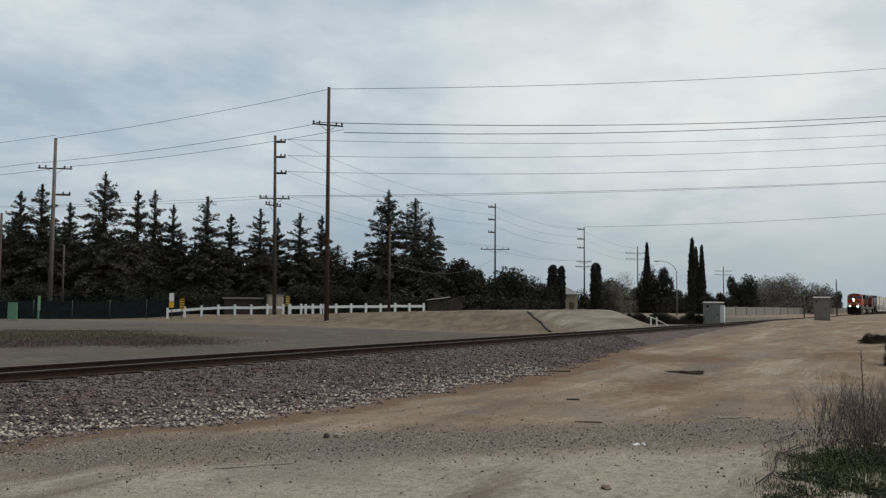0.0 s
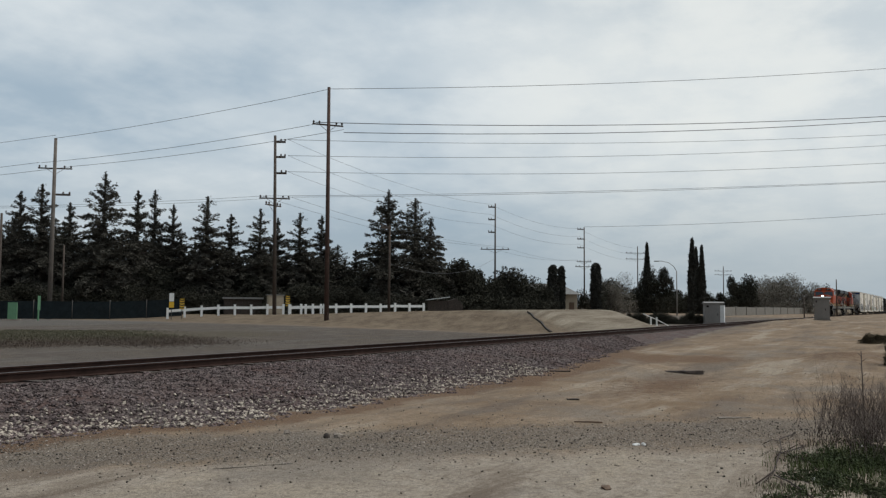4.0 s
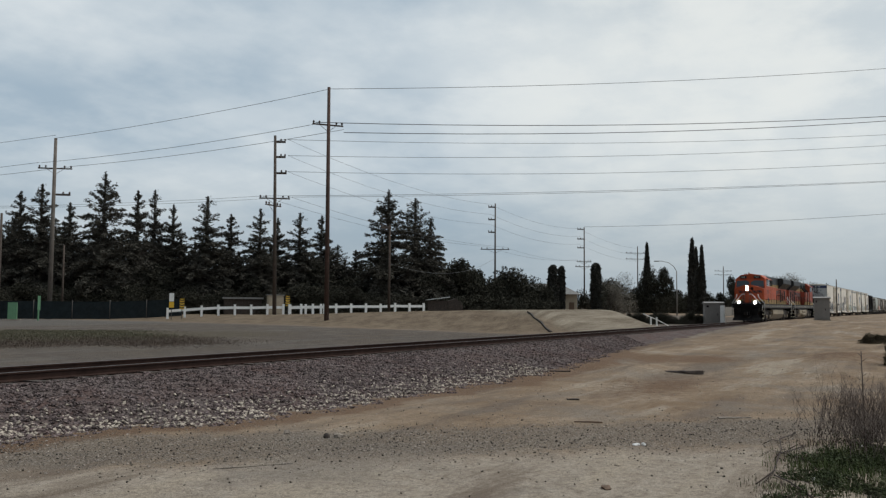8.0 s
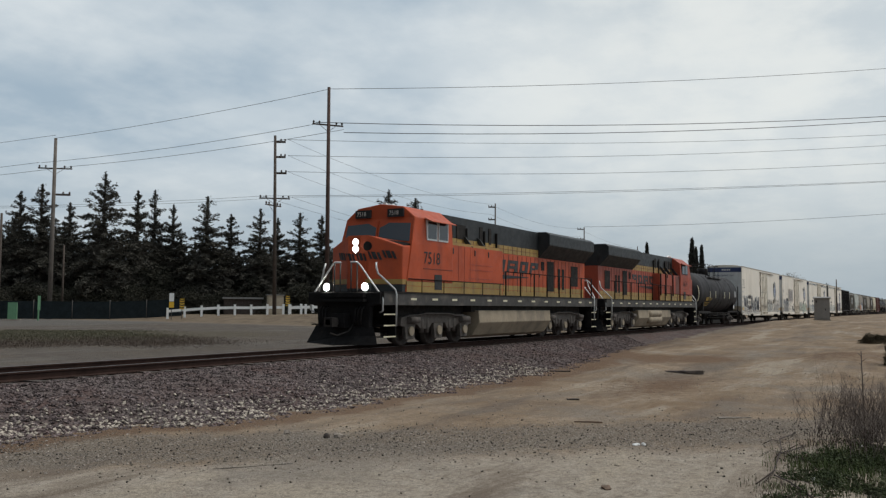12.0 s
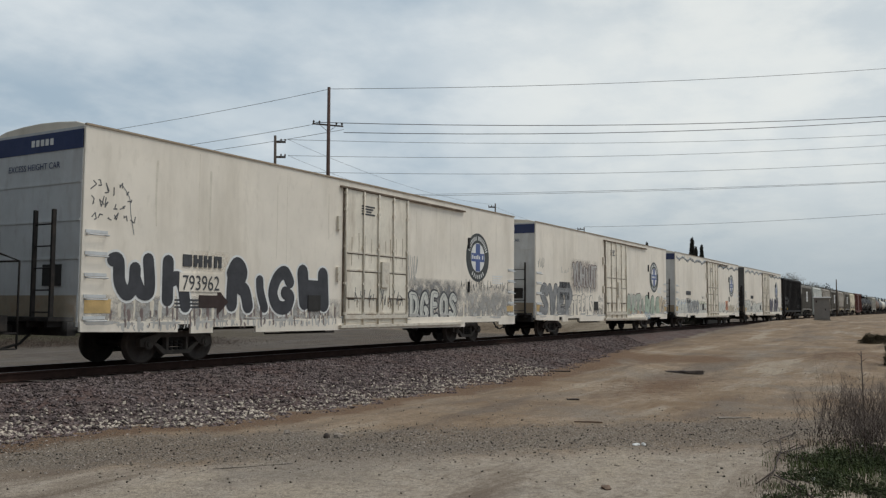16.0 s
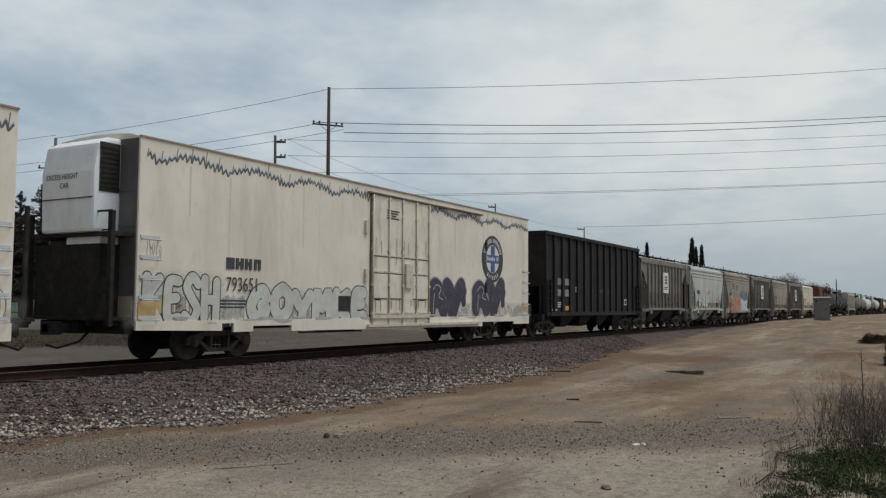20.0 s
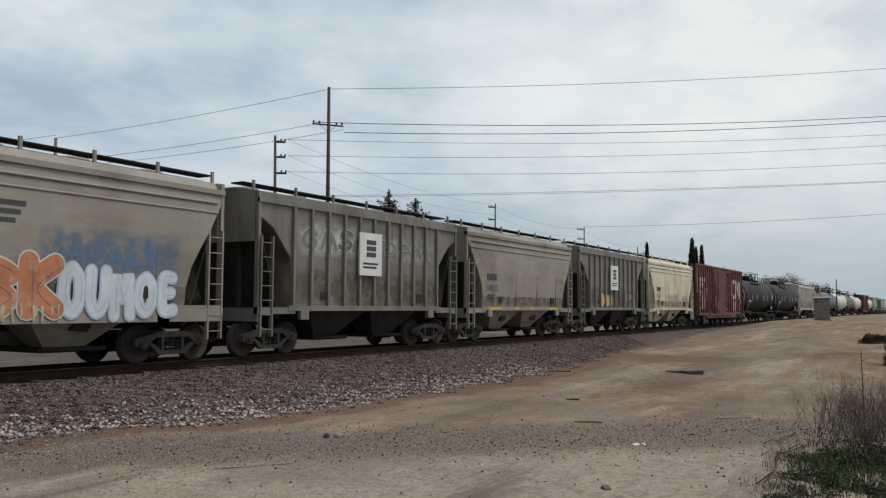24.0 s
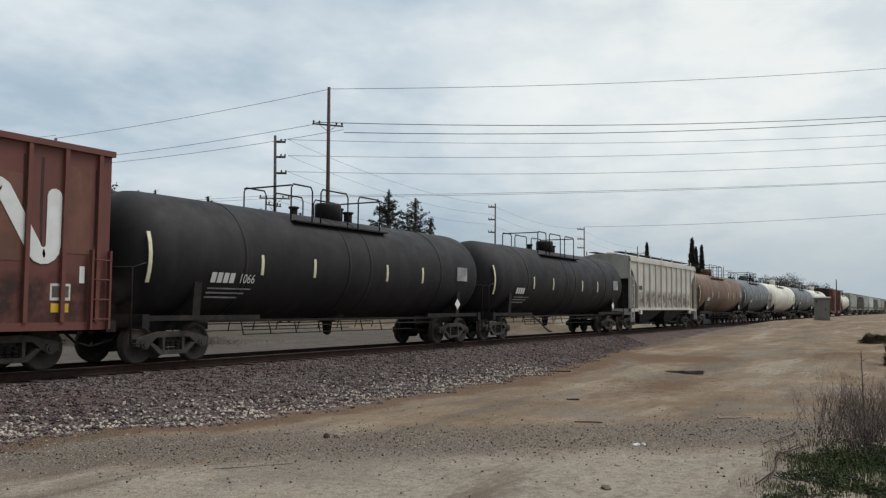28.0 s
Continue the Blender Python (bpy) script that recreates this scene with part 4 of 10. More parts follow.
for z, ze in ((17.7, 22.3), (16.1, 21.3), (14.5, 19.3)):
    wire("wire", (P_2[0] + 0.6, P_2[1] - 0.8, z), (116.5, -15.0, ze), 1.2, 0.02)
    wire("wire", (P_2[0] + 0.6, P_2[1] - 0.8, z), (LINE[0][0], LINE[0][1] + 0.9, z - 0.1), 1.1, 0.014)
    wire("wire", (LINE[0][0], LINE[0][1] + 0.9, z - 0.1), (LINE[1][0], LINE[1][1] + 1.1, z - 0.4), 1.0, 0.016)
    wire("wire", (LINE[1][0], LINE[1][1] + 1.1, z - 0.4), (LINE[2][0], LINE[2][1], z - 1.5), 0.8, 0.016)
for o in (-1.0, 1.0):
    wire("wire", (P_2[0] + o, P_2[1] - o, 12.0), (116.5, -15.0 + o, 16.8), 0.6, 0.018)
    wire("wire", (P_2[0] + o, P_2[1] - o, 12.0), (LINE[0][0] + o, LINE[0][1] - o, 10.8), 0.9, 0.014)
    wire("wire", (LINE[0][0] + o, LINE[0][1] - o, 10.8), (LINE[1][0] + o, LINE[1][1] - o, 10.9), 0.9, 0.014)
    wire("wire", (P_2[0] + o, P_2[1] - o, 12.0), (P_A[0] - 20 + o, P_A[1] + 50, 12.6), 1.2, 0.014)
wire("wire", (LINE[1][0], LINE[1][1], 17.6), (176.0, -22.0, 20.3), 1.0, 0.03)
wire("wire", (66.5, 44.5, 5.3), (LINE[0][0], LINE[0][1], 9.0), 1.6, 0.016)

# ---------------------------------------------------------------- trees
def clumps(n, place, size, seed, flat=0.6, taper=0.0, thin=0.42):
    """n small leaf tufts, each of three bent blades; place(i, rnd) gives the spot."""
    r = np.random.RandomState(seed)
    pts = place if isinstance(place, np.ndarray) else np.array([place(i, r) for i in range(n)])
    k = 3
    d = r.normal(size=(n, k, 3))
    d[..., 2] *= flat
    d /= np.linalg.norm(d, axis=-1, keepdims=True)
    e = r.normal(size=(n, k, 3))
    e -= (e * d).sum(-1, keepdims=True) * d
    e /= np.linalg.norm(e, axis=-1, keepdims=True)
    L = size * r.uniform(0.6, 1.4, (n, k, 1)) * np.clip(1.15 - taper * pts[:, 2], 0.3, 1.2)[:, None, None]
    W = L * thin
    p = pts[:, None, :]
    a, b, c, dd = p - d * L * 0.4, p + e * W, p + d * L, p - e * W
    verts = np.stack([a, b, c, dd], 2).reshape(-1, 3)
    faces = np.arange(n * k * 4).reshape(-1, 4)
    return verts.tolist(), faces.tolist()


def leaf_mesh(name, n, place, size, seed, material, flat=0.6, taper=0.0, thin=0.42):
    v, f = clumps(n, place, size, seed, flat, taper, thin)
    me = bpy.data.meshes.new(name)
    me.from_pydata(v, [], f)
    me.materials.append(material)
    return me


def conifer_points(seed, spread, gap, n):
    """Boughs on a cone, rising near the top and drooping low down, each a fan of fine sprays; with gaps and a thin leader."""
    r = np.random.RandomState(seed)
    nb = 210
    bh = np.sort(1 - 0.96 * r.uniform(0, 1, nb) ** 0.85)
    ba = r.uniform(0, 6.283, nb)
    bl = (0.012 + np.minimum(1.0, (1 - bh) / 0.72) ** 0.8) * spread * r.uniform(0.55, 1.18, nb)
    bl[r.uniform(size=nb) < gap] *= 0.35
    lift = np.interp(bh, [0, 0.5, 1], [-0.10, 0.22, 0.9])
    w = bl ** 1.15 + 0.003
    k = r.choice(nb, size=n, p=w / w.sum())
    t = r.uniform(0.05, 1.0, n) ** 0.7
    q = bl[k] * t
    side = r.normal(0, 1, n) * 0.15 * bl[k] * (1.15 - t)
    a = ba[k]
    z = bh[k] + lift[k] * q - 0.9 * q * q / spread * 0.5 + r.normal(0, 0.007, n)
    pts = np.stack([q * np.cos(a) - side * np.sin(a), q * np.sin(a) + side * np.cos(a), z], -1)
    m = n // 16
    h = r.uniform(0.35, 1.0, m)
    pts[:m] = np.stack([r.normal(0, 0.010, m) * (1.2 - h), r.normal(0, 0.010, m) * (1.2 - h), h], -1)
    return pts


def trunk_mesh(name, r0, h, material, limbs=0, seed=0):
    bm = BM()
    rr = random.Random(seed)
    rod(bm, (0, 0, -0.02), (0, 0, h), r0, 8, r0 * 0.15)
    for i in range(limbs):
        z = rr.uniform(0.15, 0.85) * h
        a = rr.uniform(0, 6.283)
        l = 0.15 * (1.1 - z / h)
        rod(bm, (0, 0, z), (l * math.cos(a), l * math.sin(a), z + 0.03), r0 * 0.3, 5, r0 * 0.1)
    me = bpy.data.meshes.new(name)
    bm.to_mesh(me)
    bm.free()
    me.materials.append(material)
    return me


CONIFERS = [(leaf_mesh("crown", 13000, conifer_points(20 + i, sp, gp, 13000), 0.018, i, M_FOLIAGE, 0.5, 0.6, 0.24), trunk_mesh("trunk", 0.016, 0.97, M_BARK, 26, i))
            for i, (sp, gp) in enumerate(((0.235, 0.22), (0.29, 0.08), (0.205, 0.26), (0.275, 0.08)))]


def plant(name, meshes, x, y, h, turn, wide, label, category, group, z=None):
    t = tagged(new(name), label, category, group)
    t.matrix_basis = pose(x, y, (ground_at(x, y) if z is None else z) - 0.05, 0, 0, turn)
    t.scale = (h * wide, h * wide, h)
    for part_name, me in zip(("crown", "trunk"), meshes):
        o = new(part_name, me)
        o.parent = t
    return t


CONIFER_SPOTS = [(70.3, 107.0, 16.4, 2, 1.0), (69.0, 100.6, 16.8, 0, 1.1), (77.7, 106.7, 15.6, 2, 1.1), (73.9, 94.5, 18.4, 3, 1.0), (79.7, 95.0, 16.9, 2, 0.95), (85.3, 98.1, 17.8, 0, 0.8),
                 (85.9, 94.9, 15.6, 2, 0.9), (85.2, 87.4, 16.3, 0, 1.1), (90.3, 87.9, 14.3, 2, 1.15), (90.2, 82.2, 14.8, 0, 1.05), (97.8, 85.7, 14.3, 2, 1.0), (95.3, 79.3, 14.6, 0, 1.1),
                 (100.4, 79.4, 14.8, 2, 1.0), (105.1, 79.9, 10.8, 1, 1.2), (103.5, 75.3, 9.8, 2, 1.3), (98.0, 65.8, 17.4, 3, 1.15), (103.4, 64.8, 17.0, 1, 1.1), (109.7, 66.0, 14.5, 2, 1.1),
                 (67.5, 105.2, 11.6, 1, 1.2), (64.0, 107.5, 14.0, 3, 1.0),
                 (71.5, 103.5, 13.0, 1, 1.0), (76.5, 99.0, 12.0, 3, 1.0), (82.5, 96.5, 11.5, 1, 1.0), (87.8, 91.0, 10.5, 3, 1.0), (93.0, 84.0, 10.0, 1, 1.1), (100.5, 68.5, 11.5, 1, 1.0), (106.8, 66.5, 11.0, 3, 1.0), (67.0, 103.0, 12.5, 3, 1.0)]
rng = random.Random(7)
# a second, lower rank fills the belt between them
for k in range(26):
    u = (k + rng.uniform(-0.3, 0.3)) / 26
    CONIFER_SPOTS.append((63 + 42 * u + 2.5, 108 - 36 * u + 3.5, rng.uniform(9.5, 12.5) - 2.2 * u, (1, 3)[k % 2], 1.25))
BACK_CONIFERS = [(leaf_mesh("crown", 6000, conifer_points(60 + i, 0.29, 0.08, 6000), 0.03, 70 + i, M_FOLIAGE, 0.5, 0.6, 0.3), CONIFERS[i][1]) for i in range(2)]
for i, (x, y, h, k, w) in enumerate(CONIFER_SPOTS):
    plant("conifer_tree", CONIFERS[k] if i < 28 else BACK_CONIFERS[i % 2], x, y, h if i < 28 else h * 1.02, rng.uniform(0, 360), w * 1.14, "tall dark evergreen conifer with a ragged crown", "tree", "row of conifers")


def bush_place(seed, lumps=9, lean=0.5):
    rr = np.random.RandomState(seed)
    c = np.stack([rr.uniform(-lean, lean, lumps), rr.uniform(-lean, lean, lumps), rr.uniform(0.18, 0.78, lumps)], -1)
    s = rr.uniform(0.2, 0.36, lumps)

    def place(i, r):
        if r.uniform() < 0.25:
            return (r.uniform(-lean - 0.2, lean + 0.2), r.uniform(-lean - 0.2, lean + 0.2), r.uniform(0.0, 0.35))
        k = r.randint(lumps)
        d = r.normal(size=3)
        d /= np.linalg.norm(d)
        p = c[k] + d * s[k] * r.uniform(0.45, 1.06)
        return (p[0], p[1], max(0.0, p[2]))
    return place


BUSHES = [(leaf_mesh("crown", 7000, bush_place(40 + i), 0.032, 60 + i, M_HEDGE, 0.9, 0, 0.3), trunk_mesh("trunk", 0.035, 0.75, M_BARK, 14, 90 + i)) for i in range(3)]
BUSH_SPOTS = [(107.9, 63.1, 8.7, 1.0), (111.9, 62.1, 8.2, 1.0), (116.9, 61.3, 7.8, 1.0), (121.7, 60.8, 7.7, 1.0), (126.3, 60.5, 7.3, 1.0), (130.9, 60.0, 6.3, 1.1), (135.1, 60.4, 5.4, 1.0),
              (102.1, 72.2, 7.1, 1.2), (100.0, 79.9, 7.4, 1.2), (93.6, 87.4, 7.0, 1.3), (88.7, 95.0, 7.9, 1.2), (81.1, 99.1, 7.4, 1.3), (75.2, 106.0, 9.0, 1.1), (71.8, 108.4, 8.4, 1.1),
              (106.9, 70.4, 7.4, 1.1), (103.8, 64.0, 6.4, 1.1), (66.0, 109.0, 7.5, 1.2), (84.5, 93.5, 6.5, 1.3), (97.0, 82.5, 6.5, 1.2), (90.5, 85.0, 6.3, 1.2), (78.0, 98.5, 8.0, 1.2)]
for i, (x, y, h, w) in enumerate(BUSH_SPOTS):
    plant("broadleaf_tree", BUSHES[i % 3], x, y, h, rng.uniform(0, 360), w * 0.95, "dense dark round evergreen tree behind the fence", "tree", "evergreen belt")
LOW_SPOTS = [(85.7, 72.2, 4.4), (87.5, 69.9, 4.1), (89.3, 67.6, 3.8), (91.0, 65.2, 3.4), (94.4, 63.9, 3.9), (96.4, 61.3, 3.0), (97.1, 56.9, 2.5), (63.7, 99.3, 3.9), (66.3, 97.6, 3.9),
             (69.5, 95.4, 4.0), (72.6, 93.0, 4.0), (75.8, 90.4, 3.8), (79.0, 87.6, 3.5), (82.2, 84.7, 3.8), (85.3, 81.6, 3.4), (87.8, 78.8, 3.5), (61.0, 101.0, 3.9), (92.0, 74.5, 3.5), (95.5, 70.0, 3.5)]
for i, (x, y, h) in enumerate(LOW_SPOTS):
    plant("shrub", BUSHES[(i + 1) % 3], x, y, h, rng.uniform(0, 360), 1.35, "dark green evergreen shrub at the foot of the trees", "shrub", "shrub belt")


for k in range(8):
    u = k / 7
    x, y = 89.4 + 4.2 * u + 1.2, 29.8 - 7.6 * u
    plant("hedge_shrub", BUSHES[k % 3], x, y, 1.25 + 0.25 * math.sin(2.3 * k), 50 * k, 1.15, "low dark hedge shrub beyond the end of the bank", "shrub", "low hedge", z=ground_at(x, y))


def column_place(seed, top):
    def place(i, r):
        h = r.uniform(0, 1)
        w = np.interp(h, *((([0, 0.1, 0.6, 0.92, 1], [0.6, 0.95, 1.0, 0.8, 0.45])) if top == "blunt" else ([0, 0.12, 0.5, 0.8, 1], [0.7, 1.0, 0.85, 0.45, 0.03])))
        a = r.uniform(0, 6.283)
        q = 0.088 * w * math.sqrt(r.uniform(0.2, 1.0)) * (1 + 0.14 * math.sin(5 * a + 9 * h))
        return (q * math.cos(a), q * math.sin(a), h)
    return place


CYPRESS = {k: (leaf_mesh("crown", 3000, column_place(i, k), 0.032, 80 + i, M_CYPRESS, 2.2), trunk_mesh("trunk", 0.02, 0.8, M_BARK, 0, i)) for i, k in enumerate(("blunt", "pointed"))}
for x, y, h, k, w in ((138.2, 58.2, 8.4, "blunt", 1.15), (140.7, 57.6, 8.3, "blunt", 0.9), (141.0, 51.3, 8.7, "blunt", 1.15), (182.0, 54.6, 15.0, "pointed", 0.62), (174.8, 43.1, 15.1, "pointed", 0.72),
                      (178.8, 43.3, 13.6, "pointed", 0.6), (175.2, 41.3, 13.7, "pointed", 0.62)):
    plant("italian_cypress", CYPRESS[k], x, y, h, rng.uniform(0, 360), w, "slim dark column-shaped cypress tree", "tree", "cypresses")
for i, (x, y, h, w) in enumerate(((182.5, 52.9, 10.4, 0.55), (170.3, 58.2, 8.0, 0.7), (180.5, 59.2, 6.4, 0.8), (216.1, 41.3, 9.7, 0.55), (225.6, 44.7, 8.4, 0.6), (398.0, 40.2, 11.8, 0.6), (224.4, 50.4, 5.5, 0.9),
                                  (234.9, 49.1, 5.0, 0.9), (160.1, 58.1, 6.0, 0.9), (212.3, 57.7, 6.0, 1.0), (190.0, 49.0, 5.0, 1.0), (186.0, 56.0, 7.0, 0.8), (205.0, 50.0, 4.5, 1.2))):
    plant("far_tree", BUSHES[i % 3], x, y, h, rng.uniform(0, 360), w, "dark far evergreen tree beside the crossing road", "tree", "far trees")


def bare_tree_mesh(seed, dense):
    rr = random.Random(seed)
    bm = BM()

    def grow(p, d, l, rad, depth):
        q = p + d * l
        rod(bm, p, q, rad, 4 if depth < 3 else 3, rad * 0.6)
        if depth == 0:
            return
        for _ in range(rr.choice((3, 3, 4)) if depth > 1 else dense):
            t = Vector((rr.gauss(0, 0.5), rr.gauss(0, 0.5), rr.gauss(0.15, 0.3)))
            grow(p.lerp(q, rr.uniform(0.5, 1.0)), (d + t).normalized(), l * rr.uniform(0.62, 0.82), rad * 0.55, depth - 1)
    for k in range(3):
        grow(Vector((rr.uniform(-0.05, 0.05), rr.uniform(-0.05, 0.05), -0.03)), Vector((rr.gauss(0, 0.3), rr.gauss(0, 0.3), 1)).normalized(), 0.28, 0.013, 4)
    me = bpy.data.meshes.new("crown")
    bm.to_mesh(me)
    bm.free()
    me.materials.append(M_TWIG)
    return me


M_WINTER = mat("grey_winter_twigs", (0.20, 0.18, 0.15), 0.9, var=0.3, scale=1.5, bump=0, island=0.35, spec=0.2)
WINTER = [leaf_mesh("twig_cloud", 7000, bush_place(70 + i), 0.03, 75 + i, M_WINTER, 2.2, 0, 0.10) for i in range(2)]
BARE = [bare_tree_mesh(s, 5) for s in (3, 5)]
for i, (x, y, h, w) in enumerate(((236.4, 41.4, 7.4, 1.1), (246.7, 40.2, 9.0, 1.2), (247.3, 36.7, 10.2, 1.2), (247.8, 33.4, 9.6, 1.2), (253.0, 31.7, 7.6, 1.1), (160.7, 55.5, 7.7, 0.8), (242.0, 38.5, 8.0, 1.2), (250.0, 29.5, 6.5, 1.2))):
    t = tagged(new("bare_tree"), "leafless grey-brown winter tree", "tree", "far trees")
    t.matrix_basis = pose(x, y, ground_at(x, y) - 0.1, 0, 0, rng.uniform(0, 360))
    t.scale = (h * w, h * w, h)
    new("crown", BARE[i % 2]).parent = t
    new("twig_cloud", WINTER[i % 2]).parent = t

# ---------------------------------------------------------------- train: running gear
NEAR = 1.55  # half the width of a car


def wheelset_mesh(r=0.457):
    bm = BM()
    for s in (-1, 1):
        o = s * 0.755
        prof = [(0.08, o - s * 0.09), (0.16, o - s * 0.08), (0.18, o - s * 0.03), (r * 0.80, o - s * 0.045), (r * 0.86, o - s * 0.075), (r + 0.026, o - s * 0.07), (r + 0.026, o - s * 0.045), (r, o - s * 0.035),
                (r - 0.004, o + s * 0.065), (r * 0.86, o + s * 0.065), (r * 0.80, o + s * 0.02), (0.19, o + s * 0.03), (0.16, o + s * 0.09), (0.08, o + s * 0.10)]
        lathe(bm, prof if s > 0 else prof[::-1], "y", (0, 0, 0), 28)
    rod(bm, (0, -1.02, 0), (0, 1.02, 0), 0.085, 12)
    return bm


def bogie(parent, x, wheelbase=1.75):
    """A freight car truck: side frames with spring openings, bolster, two wheelsets."""
    t = quick("bogie", M_UNDER, parent, (-0.2, 0.2, -0.95, 0.95, 0.42, 0.68), bevel=0.03)
    t.matrix_basis = pose(x, 0, 0)
    h = wheelbase / 2
    for s in (-1, 1):
        bm = BM()
        y0, y1 = s * 0.96 - 0.07, s * 0.96 + 0.07
        outline = [(-h - 0.22, 0.40), (-h - 0.22, 0.58), (-h + 0.10, 0.66), (-0.42, 0.74), (0.42, 0.74), (h - 0.10, 0.66), (h + 0.22, 0.58), (h + 0.22, 0.40), (h - 0.12, 0.40), (0.50, 0.60), (-0.50, 0.60), (-h + 0.12, 0.40)]
        prism(bm, outline, "y", y0, y1)
        low = [(-h + 0.16, 0.46), (-0.40, 0.20), (0.40, 0.20), (h - 0.16, 0.46), (h - 0.30, 0.47), (0.33, 0.30), (-0.33, 0.30), (-h + 0.30, 0.47)]
        prism(bm, low, "y", y0, y1)
        for cx in (-0.33, 0.27):
            bx(bm, cx, cx + 0.07, y0, y1, 0.27, 0.62)
        frame_part = part("side_frame", bm, M_TRUCK, t, "dusty cast steel side frame", bevel=0.012)
        bm = BM()
        for cx in (-0.16, 0.0, 0.16):
            for k in range(3):
                lathe(bm, [(0.05, 0.30 + k * 0.08), (0.066, 0.32 + k * 0.08), (0.066, 0.345 + k * 0.08), (0.05, 0.365 + k * 0.08)], "z", (cx, s * 0.96, 0), 10)
        part("spring", bm, M_UNDER, frame_part)
        for e in (-h, h):
            bm = BM()
            rod(bm, (e, s * 0.90, 0.457), (e, s * 1.09, 0.457), 0.115, 14)
            rod(bm, (e, s * 1.09, 0.457), (e, s * 1.12, 0.457), 0.07, 10)
            part("bearing_cap", bm, M_TRUCK, frame_part)
    for e in (-h, h):
        w = part("wheelset", wheelset_mesh(), M_WHEEL, t, "rusty steel wheels on one axle")
        w.matrix_basis = pose(e, 0, 0.457)
        ROLLING.append((w, 0.457, e, -1, parent))
    bm = BM()
    for e in (-h + 0.5, h - 0.5):
        rod(bm, (e, -0.72, 0.40), (e, 0.72, 0.40), 0.05, 6)
    part("brake_beam", bm, M_UNDER, t)
    return t


ROLLING = []
CARS = []


def coupler(parent, x, way):
    bm = BM()
    bx(bm, min(x, x - way * 0.9), max(x, x - way * 0.9), -0.09, 0.09, 0.76, 0.93)
    bx(bm, min(x, x - way * 0.3), max(x, x - way * 0.3), -0.16, 0.16, 0.70, 0.99)
    c = part("coupler", bm, M_UNDER, parent, bevel=0.03)
    bm = BM()
    tube(bm, [(x - way * 0.9, -0.4, 0.85), (x - way * 0.55, -0.42, 0.55), (x - way * 0.1, -0.30, 0.42), (x + way * 0.1, -0.18, 0.5)], 0.03, 6)
    part("brake_hose", bm, M_UNDER, parent)


def ladder(parent, x, y, z0, z1, material, width=0.42, rungs=5, way=1, along="x"):
    bm = BM()
    for k in range(rungs):
        z = z0 + (z1 - z0) * (k + 0.5) / rungs
        if along == "x":
            tube(bm, [(x, y + way * 0.09, z), (x + width, y + way * 0.09, z)], 0.014, 6)
        else:
            tube(bm, [(x + way * 0.09, y, z), (x + way * 0.09, y + width, z)], 0.014, 6)
    for e in (0, width):
        if along == "x":
            bx(bm, x + e - 0.025, x + e + 0.025, min(y, y + way * 0.10), max(y, y + way * 0.10), z0, z1)
        else:
            bx(bm, min(x, x + way * 0.10), max(x, x + way * 0.10), y + e - 0.025, y + e + 0.025, z0, z1)
    return part("ladder", bm, material, parent)


def car(name, length, x_mid, label, category, group="freight cars of the train"):
    t = tagged(new(name), label, category, group)
    CARS.append((t, x_mid, 0.0))
    return t


def center_sill(c, L, z0=0.72, z1=1.0, w=0.28):
    return quick("center_sill", M_UNDER, c, (-L / 2 + 0.6, L / 2 - 0.6, -w, w, z0, z1), bevel=0.02)


# ---------------------------------------------------------------- painted marks
def stroke(bm, pts, w, y, th):
    """A flat bent bar along pts in the side's plane."""
    for k, ((x0, z0), (x1, z1)) in enumerate(zip(pts, pts[1:])):
        d = math.hypot(x1 - x0, z1 - z0) or 1
        nx_, nz_ = -(z1 - z0) / d * w / 2, (x1 - x0) / d * w / 2
        ex, ez = (x1 - x0) / d * w * 0.1, (z1 - z0) / d * w * 0.1
        t_ = th + 0.0004 * (k % 5)
        prism(bm, [(x0 + nx_ - ex, z0 + nz_ - ez), (x1 + nx_ + ex, z1 + nz_ + ez), (x1 - nx_ + ex, z1 - nz_ + ez), (x0 - nx_ - ex, z0 - nz_ - ez)], "y", y - t_, y)


def fat(bm, pts, w, y, th):
    """A round-ended fat line."""
    stroke(bm, pts, w, y, th)
    for k, (x, z) in enumerate(pts):
        prism(bm, [(x + w / 2 * math.cos(a_ * math.pi / 6), z + w / 2 * math.sin(a_ * math.pi / 6)) for a_ in range(12)], "y", y - th - 0.0021 - 0.0004 * (k % 3), y)


def bent(pts, per=7):
    """A smooth line through pts."""
    if len(pts) < 3:
        return list(pts)
    q = [pts[0]] + list(pts) + [pts[-1]]
    out = []
    for a, b, c_, d in zip(q, q[1:], q[2:], q[3:]):
        for k in range(per):
            t = k / per
            out.append(tuple(0.5 * (2 * b[i] + (c_[i] - a[i]) * t + (2 * a[i] - 5 * b[i] + 4 * c_[i] - d[i]) * t * t + (3 * b[i] - a[i] - 3 * c_[i] + d[i]) * t ** 3) for i in (0, 1)))
    return out + [tuple(pts[-1])]


